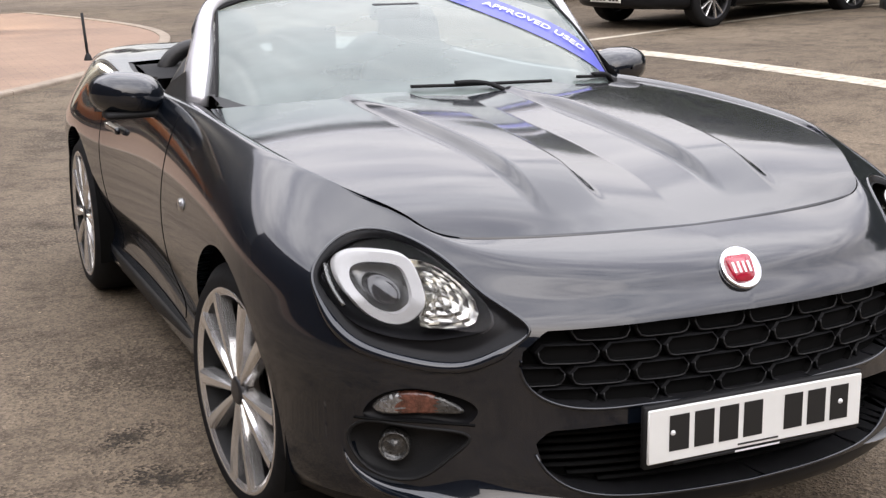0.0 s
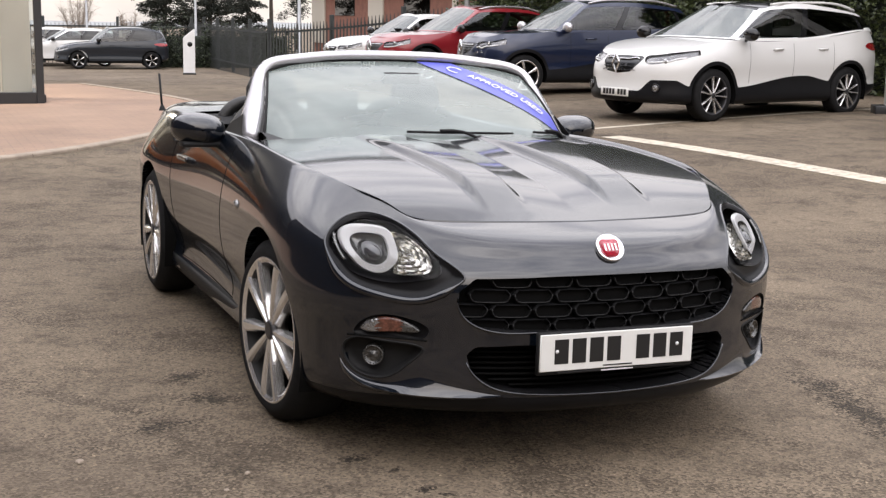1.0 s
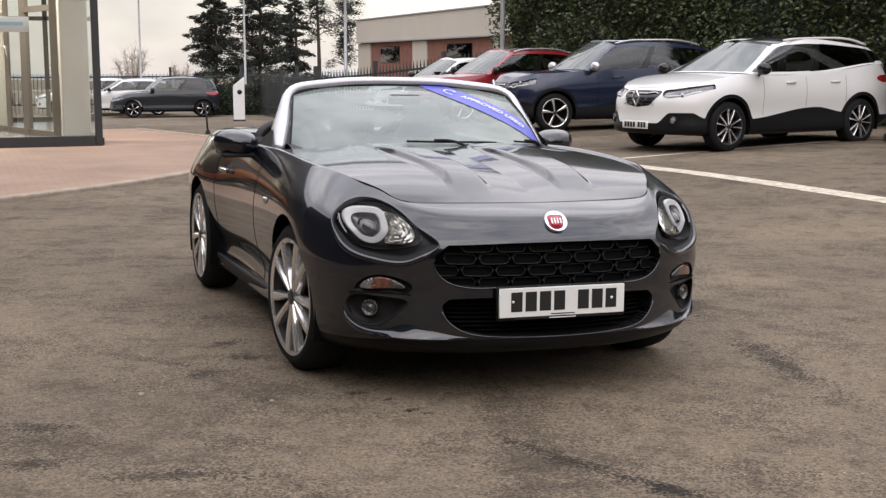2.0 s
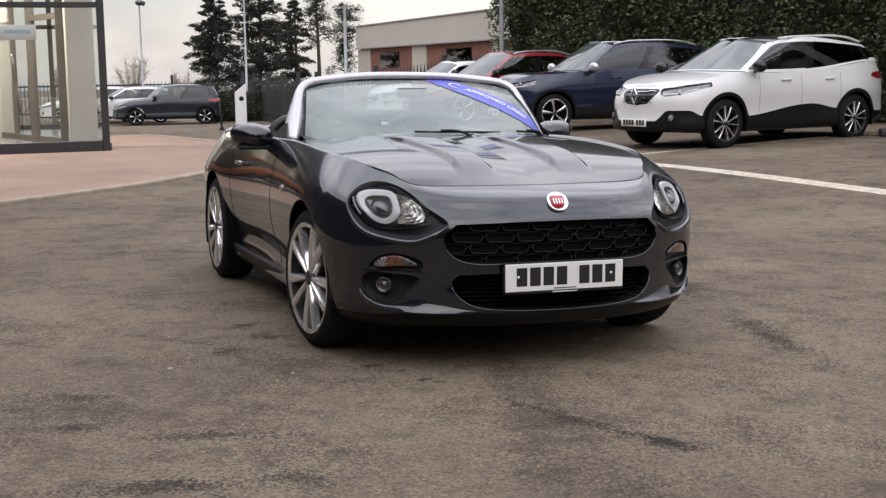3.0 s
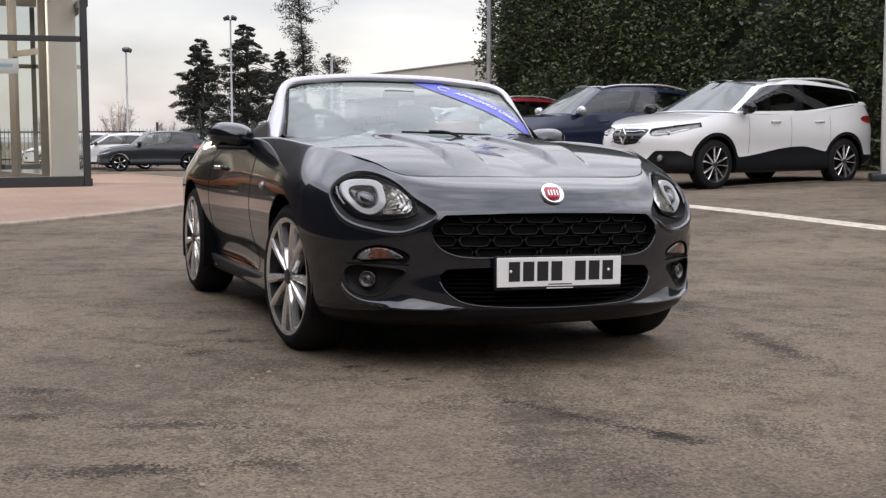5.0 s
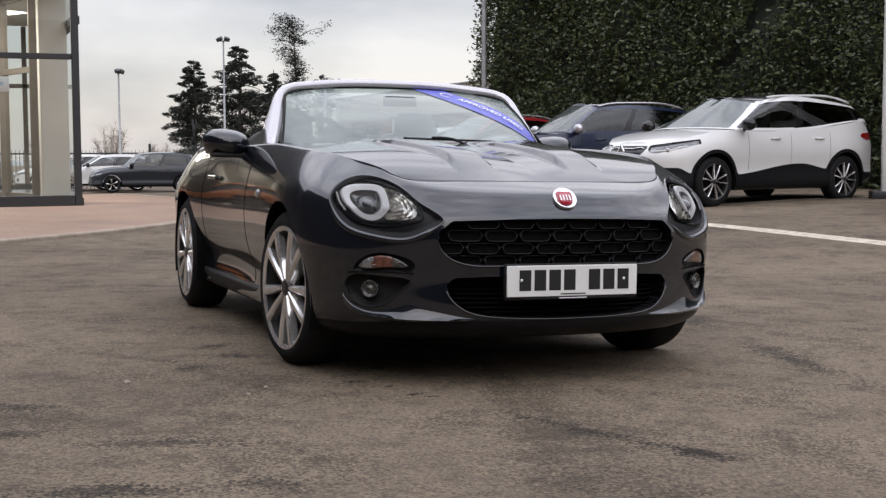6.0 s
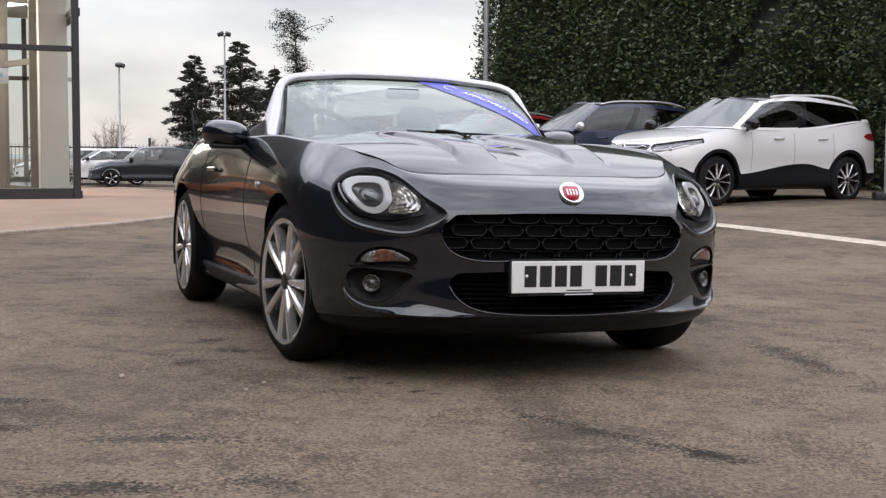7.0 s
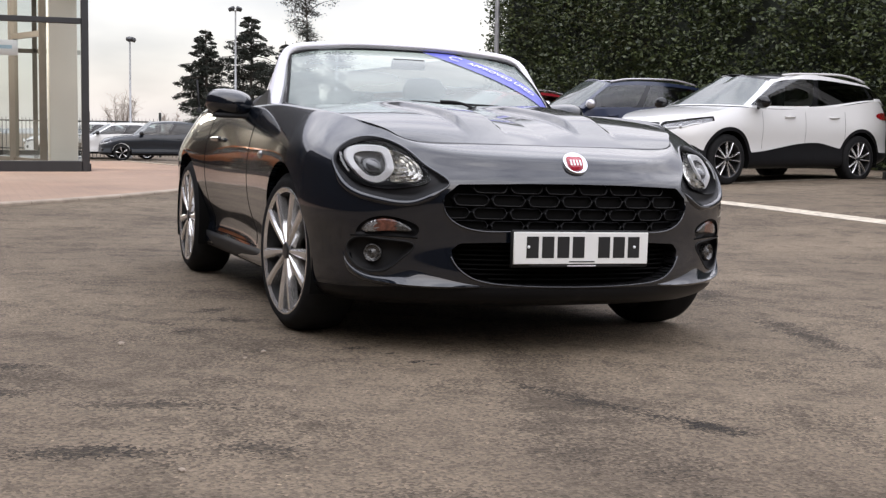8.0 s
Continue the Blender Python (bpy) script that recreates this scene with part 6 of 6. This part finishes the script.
parked_car("hatchback", "white hatchback parked in the far bays", stand(8.0, 24.6, ROW), MAT["white_paint"], wb=2.59, fo=.82, ro=.72, hw=.86, zn=.76, zh=.93, zb=.95, zr=1.45, wr=.31, clad=False, spokes=5)
parked_car("electric_hatchback", "dark grey electric hatchback parked by the fence", stand(4.12, 45.1, -96), MAT["grey_paint"], wb=2.588, fo=.84, ro=.66, hw=.865, zn=.79, zh=.97, zb=.97, zr=1.54, wr=.315, rf=1.05, rr=2.80, clad=False, spokes=5, rim_dark=True, grille_bar=False)
parked_car("hatchback", "white hatchback parked behind a grey one", stand(2.75, 47.5, -94), MAT["white_paint"], wb=2.59, fo=.82, ro=.72, hw=.86, zn=.76, zh=.93, zb=.95, zr=1.45, wr=.31, clad=False, spokes=5)
parked_car("hatchback", "white hatchback parked behind a grey one", stand(1.7, 49.7, -94), MAT["white_paint"], wb=2.59, fo=.82, ro=.72, hw=.86, zn=.78, zh=.95, zb=.97, zr=1.47, wr=.31, clad=False, spokes=5)
parked_car("hatchback", "black hatchback parked facing the white line", stand(8.95, 6.3, -62), MAT["black_paint"], wb=2.59, fo=.84, ro=.65, hw=.865, zn=.76, zh=.93, zb=.95, zr=1.45, wr=.315, clad=False, spokes=5)
parked_car("display_crossover", "burnt orange crossover shown inside the showroom", pose(-5.57, 18.3, .037, 0, 0, -90), MAT["orange_paint"], wb=2.606, fo=.86, ro=.66, hw=.89, zn=.84, zh=1.0, zb=1.0, zr=1.56, wr=.335, roof_mat=MAT["black_paint"], spokes=5, rim_dark=True)

# ---- hedges, trees, fence, lamps, far building ----
def leaf_cloud(points, size, rng, flat=.5, aspect=.5):
    """Small folded leaves (two triangles each) at the points, turned at random."""
    n = len(points)
    d = rng.normal(size=(n, 3))
    d[:, 2] *= flat
    d /= np.linalg.norm(d, axis=1)[:, None]
    e = np.cross(d, rng.normal(size=(n, 3)))
    e /= np.linalg.norm(e, axis=1)[:, None]
    s = size * rng.uniform(.6, 1.35, n)[:, None]
    a, b = points - d * s * .5, points + d * s * .5
    l, r = points + e * s * aspect * .5, points - e * s * aspect * .5
    v = np.stack([a, l, b, r], 1).reshape(-1, 3)
    i = np.arange(n)[:, None] * 4
    return v, np.concatenate([i, i + 1, i + 2, i + 3], 1).tolist()


rng = np.random.default_rng(5)


def bulge(a, b, seed):
    return noise.noise((a * .55 + seed, b * .55, seed * 1.7)) * .55 + noise.noise((a * 1.7, b * 1.7, seed)) * .28


def hedge(name, a, b, height, depth, count, size, mat, label, round_top=.6, seed=3.0, end=True):
    """A hedge along a line: leaves over a lumpy face, with a near-black sheet behind for the shade inside."""
    a, b = np.array(a, float), np.array(b, float)
    L = np.linalg.norm(b - a)
    d = (b - a) / L
    q = np.array([-d[1], d[0]])
    pts = []
    s = rng.uniform(-.02 if end else 0, 1.0, count) * L
    kind = rng.uniform(0, 1, count)
    for si, ki in zip(s, kind):
        if ki < .80:
            z = rng.uniform(0, 1) ** .9 * height
            off = bulge(si, z, seed) * .8 - max(0, z - (height - round_top)) ** 2 / round_top * .7 + rng.normal() * .13
            x = si
        elif ki < .92:
            z = height + bulge(si, 9.0, seed) * .9 + rng.normal() * .15
            off = -rng.uniform(0, depth)
            x = si
        else:
            z = rng.uniform(0, 1) * height
            off = -rng.uniform(0, depth)
            x = L + bulge(off * 2, z, seed + 4) * .9 + rng.normal() * .2
        if math.sin(x * 1.1 + z * .7) + noise.noise((x * .9, z * .9, 2.2)) * 2 < -1.75:
            continue
        g = a + d * x + q * off
        pts.append((g[0], g[1], float(lie(g[0], g[1])) + max(.03, z)))
    geo = leaf_cloud(np.array(pts), size, rng)
    top = tagged(new(name), label, "hedge")
    o = part("foliage", geo, mat, top, smooth=False)
    tagged(o, kind="stuff")
    # sheet whose near-black colour stands in for shade between the leaves
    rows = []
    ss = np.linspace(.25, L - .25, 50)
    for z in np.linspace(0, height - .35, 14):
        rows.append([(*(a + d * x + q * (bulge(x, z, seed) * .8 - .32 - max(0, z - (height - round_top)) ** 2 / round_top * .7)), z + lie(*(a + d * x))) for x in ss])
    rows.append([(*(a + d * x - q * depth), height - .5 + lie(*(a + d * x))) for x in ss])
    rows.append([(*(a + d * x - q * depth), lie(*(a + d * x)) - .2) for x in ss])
    part("shade_core", sheet(np.array(rows)), MAT["needle"], top)
    return top


hedge("laurel_hedge", (14.6, 9.0), (10.75, 25.2), 7.2, 2.6, 112000, .105, MAT["laurel"], "tall dark green laurel hedge behind the parked cars")
hedge("laurel_hedge", (22.5, 2.0), (14.6, 9.0), 7.2, 2.6, 46000, .12, MAT["laurel"], "tall dark green laurel hedge beside the car park", seed=8.0)
hedge("privet_hedge", (22.0, 1.0), (13.1, 11.6), 1.35, 1.0, 16000, .07, MAT["privet"], "low clipped dark hedge below the tall one", .15, seed=11.0)
hedge("privet_hedge", (12.2, 44.6), (6.9, 45.6), 1.55, .8, 5500, .10, MAT["privet"], "small clipped hedge beside a charging post", .15, seed=14.0)

# free-standing sign
tot = empty("totem_sign", pose(11.05, 10.1, float(lie(11.05, 10.1)), 0, 0, -32), "tall white totem sign with dark upright lettering on a plinth", "sign")
part("panel", box(0, 0, 2.05, .50, .16, 3.9, .012), MAT["totem"], tot)
part("plinth", box(0, 0, .05, .80, .42, .12, .01), MAT["frame_grey"], tot)
t_m = Matrix.Translation((-.03, -.086, 2.26)) @ pose(0, 0, 0, 90, 0, 0) @ pose(0, 0, 0, 0, 0, 90)
t_words = [lettering("word", w, .285, t_m, MAT["ink"], tot) for w in ("TEST", "DRIVE")]
t_wide = [max(q.co.x for q in o.data.vertices) - min(q.co.x for q in o.data.vertices) for o in t_words]
t_words[0].matrix_local = t_m @ Matrix.Translation((-(t_wide[1] + .10) / 2, 0, 0))
t_words[1].matrix_local = t_m @ Matrix.Translation(((t_wide[0] + .10) / 2, 0, 0))


def lamp_post(x, y, top_z, heads=2, r=.052, turn=-20):
    z0 = float(lie(x, y))
    h = top_z - z0
    e = empty("lamp_post", pose(x, y, z0, 0, 0, turn), "grey steel lamp post with floodlight heads", "street lamp", "car park lamps")
    part("column", lathe([(0, r * 1.5), (.5, r * 1.5), (.52, r), (h, r * .62)], 12, "z"), MAT["galv"], e)
    for i in range(heads):
        s = -1 if i == 0 else 1
        hd = part("floodlight", box(0, 0, 0, .21, .21, .15, .02), MAT["frame_grey"], e)
        hd.matrix_local = pose(s * .15, -.06, h + .05, 25, s * 16, s * 25)
    part("crossbar", box(0, 0, h - .02, .34, .05, .05, .01), MAT["galv"], e)
    return e


lamp_post(5.18, 50.6, 4.15, turn=52)
lamp_post(8.88, 47.0, 5.30)
lamp_post(15.75, 56.0, 4.40, 1, .10)
p3 = empty("signal_pole", pose(9.55, 22.0, 0), "thin green steel pole beside the hedge", "pole")
part("column", lathe([(0, .06), (6.5, .045)], 10, "z"), MAT["galv"], p3)

# charging post
def slanted_case():
    """A tall post whose top slopes down to one side."""
    bm = bmesh.new()
    bmesh.ops.create_cube(bm, size=1.0, matrix=Matrix.Translation((0, 0, .70)) @ Matrix.Diagonal((.40, .20, 1.40, 1)))
    for q in bm.verts:
        if q.co.z > 1.2:
            q.co.z += .16 * (q.co.x / .2)
    bmesh.ops.bevel(bm, geom=bm.edges[:], offset=.025, segments=2, affect="EDGES")
    return bm


cp = empty("charging_post", pose(7.16, 40.0, float(lie(7.16, 40.0)), 0, 0, -12), "white electric car charging post on the asphalt", "charging post")
part("case", moved(from_bm(slanted_case()), Matrix.Identity(4)), MAT["white_enamel"], cp, sharp=40)
part("screen", moved(lathe([(0, .085), (-.010, .080), (-.012, .0005)], 24, "y"), Matrix.Translation((.03, -.10, 1.02))), MAT["gloss_black"], cp, "round dark display")
part("base", box(0, 0, .03, .44, .32, .06, .01), MAT["frame_grey"], cp)

# palisade fence
fence = tagged(new("fence"), "dark steel palisade fence at the edge of the car park", "fence")
FENCE = [(-14.0, 54.0), (9.4, 50.6), (8.7, 35.5), (11.7, 25.8)]
pale = post = None
n_pales = [150, 86, 60]
for (fa, fb), n_p in zip(zip(FENCE[:-1], FENCE[1:]), n_pales):
    fa, fb = np.array(fa), np.array(fb)
    fl, fd = np.linalg.norm(fb - fa), (fb - fa) / np.linalg.norm(fb - fa)
    fang = math.degrees(math.atan2(fd[1], fd[0]))
    n_post = max(3, int(fl / 2.9))
    for i in range(n_post):
        g = fa + fd * i * fl / n_post
        m = pose(g[0], g[1], float(lie(*g)), 0, 0, fang) @ Matrix.Translation((0, .07, 0))
        post = part("post", box(0, 0, .93, .11, .11, 1.95, .01), MAT["fence_green"], fence, smooth=False) if post is None else share("post", post, m, fence)
        if post.matrix_local != m:
            post.matrix_local = m
    for z in (.35, 1.50):
        u = np.linspace(0, fl, 20)
        g = fa[None] + fd[None] * u[:, None]
        part("rail", sweep(np.column_stack([g, lie(g[:, 0], g[:, 1]) + z]), [(-.02, -.03), (.02, -.03), (.02, .03), (-.02, .03)]), MAT["fence_green"], fence, smooth=False)
    for i in range(n_p):
        g = fa + fd * (i + .5) * fl / n_p
        m = pose(g[0], g[1], float(lie(*g)), 0, 0, fang) @ Matrix.Translation((0, -.05, 0))
        if n_p == 150:
            m = m @ Matrix.Diagonal((.45, 1, .95, 1))
        if pale is None:
            pale = part("pale", join(box(0, 0, .80, .06, .012, 1.60), ([(-.03, 0, 1.60), (.03, 0, 1.60), (.012, 0, 1.74), (-.012, 0, 1.74)], [(0, 1, 2, 3)])), MAT["fence_green"], fence, smooth=False)
            pale.matrix_local = m
        else:
            share("pale", pale, m, fence)

# far warehouse
wh = tagged(new("warehouse"), "low beige clad warehouse with a brick lower wall", "building", kind="structure")
WX, WY0, WY1 = 18.1, 34.0, 62.0
part("upper_wall", box(WX + 4.5, (WY0 + WY1) / 2, 3.0, 9.0, WY1 - WY0, 1.16, .03), MAT["clad"], wh, smooth=False)
part("lower_wall", box(WX + 4.6, (WY0 + WY1) / 2, .80, 8.8, WY1 - WY0 - .3, 3.2, .02), MAT["brick"], wh, smooth=False)
part("roof_edge", box(WX + 4.5, (WY0 + WY1) / 2, 3.60, 9.14, WY1 - WY0 + .14, .07, .02), MAT["galv"], wh, smooth=False)
part("drip_rail", box(WX - .02, (WY0 + WY1) / 2, 2.40, .10, WY1 - WY0, .07, .01), MAT["galv"], wh, smooth=False)
for y, w in ((61.0, 2.2), (52.2, 2.0), (43.0, .5)):
    part("pale_panel", box(WX + .18, y, 1.15, .12, w, 2.4, .02), MAT["clad"], wh, smooth=False)
for y in (56.8, 47.2, 39.0):
    part("window_band", box(WX + .19, y, 1.75, .04, 3.0, .8, .01), MAT["dark_glass"], wh, smooth=False)


# trees
def limb(a, b, r0, r1, bend, n=7):
    a, b = np.array(a, float), np.array(b, float)
    u = np.linspace(0, 1, n)[:, None]
    p = a * (1 - u) + b * u + np.array(bend) * np.sin(u * math.pi)
    return sweep(p, np.array([ring(r0 + (r1 - r0) * float(k), 6) for k in u[:, 0]]), up=(.3, .9, .1))


def conifer(x, y, height, spread, seed, bare=.15, lean=0.0, tiers=24, clumpy=False, label="dark ragged conifer beyond the fence"):
    """A trunk with uneven boughs; the needles hang in flat sprays along them, or in clumps at their tips."""
    rg = np.random.default_rng(seed)
    e = empty("conifer_tree", pose(x, y, float(lie(x, y)) - .2), label, "tree", "trees beyond the fence")
    wood, pts = [limb((0, 0, 0), (lean, 0, height), .16, .02, (.1, 0, 0), 10)], []
    for i in range(tiers):
        u = bare + (1 - bare) * ((i + rg.uniform(0, .9)) / tiers) ** .9
        z = u * height
        slim = .30 + .70 * min(1.0, (1 - u) * 1.8)
        reach = spread * (1.03 - u) ** .70 * (.55 + .45 * float(smooth_step(bare, bare + .22, u)))
        if clumpy:
            reach = spread * (.55 + .35 * math.sin(u * 9 + seed)) * (.45 if u > .9 else 1)
        for k in range(int(rg.integers(3, 5) if clumpy else rg.integers(4, 7))):
            a = rg.uniform(0, 2 * math.pi)
            r = reach * rg.uniform(.30, 1.22)
            tip = np.array((lean * u + r * math.cos(a), r * math.sin(a), z + r * (rg.uniform(.05, .55) if clumpy else rg.uniform(-.42, .38))))
            base = np.array((lean * u, 0, z))
            wood.append(limb(base, tip, .035, .008, (0, 0, .12 * r), 5))
            if clumpy:
                for c in range(3):
                    m = int(rg.integers(22, 60))
                    t = rg.uniform(.55, 1.05)
                    pts.append(base * (1 - t) + tip * t + rg.normal(size=3) * .16 + rg.normal(size=(m, 3)) * np.array([.19, .19, .12]))
            else:
                m = int(430 * (.12 + r / spread))
                t = rg.uniform(.25, 1.06, m)[:, None] ** .75
                pts.append(base * (1 - t) + tip * t + rg.normal(size=(m, 3)) * np.array([.17, .17, .11]) * (.5 + spread * .3) * (1.15 - .70 * t) * slim + np.array([0, 0, -.06]))
    part("trunk", join(*wood), MAT["bark"], e)
    tagged(part("crown", leaf_cloud(np.concatenate(pts), .135, rg, .5, .40), MAT["needle"], e, smooth=False), kind="stuff")
    return e


conifer(10.75, 64.0, 6.75, 2.3, 21, .24, .1, 24)
conifer(13.55, 66.0, 7.75, 3.6, 22, .18, .2, 30)
conifer(17.2, 72.0, 6.9, 1.9, 23, .16, 0, 20)
conifer(19.8, 76.0, 10.2, 2.5, 24, .40, -.3, 20, True, "tall sparse pine with a bare lower trunk")
conifer(21.7, 77.0, 6.5, 2.3, 25, .36, .2, 15, True, "low clumpy pine beyond the fence")


def bare_bush(x, y, height, seed):
    rg = np.random.default_rng(seed)
    e = empty("bare_tree", pose(x, y, float(lie(x, y))), "leafless brown winter tree in the distance", "tree", "trees beyond the fence")
    geo = []
    for k in range(11):
        a = rg.uniform(0, 6.28)
        tip = np.array((math.cos(a) * height * .25, math.sin(a) * height * .25, height * rg.uniform(.6, .9)))
        geo.append(limb((0, 0, 0), tip, .035, .010, (0, 0, 0), 5))
        for j in range(80):
            t = rg.uniform(.35, 1)
            s = tip * t
            geo.append(limb(s, s + rg.normal(size=3) * height * .085 + (0, 0, height * .06), .007, .003, (0, 0, .05), 4))
    part("branch_crown", join(*geo), MAT["twig"], e)


bare_bush(8.2, 78, 3.8, 31)
bare_bush(4.2, 80, 3.0, 32)
bare_bush(12.0, 82, 2.6, 33)
bare_bush(16.0, 82, 2.8, 34)

# low ridge on the horizon
u = np.linspace(-1600, 1800, 90)
ridge = np.array([[(x, 1500 + 90 * k, (-30, -9.5 + 5 * noise.noise((x * .002, 3.3, 1)) + 2.5 * noise.noise((x * .011, 1.3, 1)), -30)[k]) for x in u] for k in range(3)])
tagged(part("backdrop", sheet(ridge), MAT["hill"]), "low hazy ridge on the horizon", "hill", kind="structure")

# loose stones on the asphalt
for k, (x, y, size) in enumerate(((-1.59, -2.15, .009), (-1.50, -.36, .013), (-1.05, -.61, .010), (-1.14, -.73, .008), (-1.12, -1.31, .006))):
    rb = bmesh.new()
    bmesh.ops.create_icosphere(rb, subdivisions=1, radius=size)
    for vtx in rb.verts:
        vtx.co *= 1 + .35 * noise.noise(vtx.co * 90 + Vector((k, 0, 0)))
        vtx.co.z *= .6
    stone = part("stone", from_bm(rb), MAT["kerb"], smooth=False)
    stone.matrix_world = pose(x, y, float(lie(x, y)) + size * .45)
    tagged(stone, "small pale stone lying loose on the asphalt", "stone", "loose stones")

# unseen walls added behind the camera to darken reflections in the roadster's paint
for nm, c, s in (("unseen_wall_south", (0, -21, 2.9), (60, .4, 7.0)), ("unseen_wall_west", (-11.6, -4, 5.0), (.4, 36, 11.2))):
    tagged(part(nm, box(*c, *s), MAT["tail_wall"], smooth=False), "unseen dark wall added to darken what the roadster reflects", "wall", kind="structure")
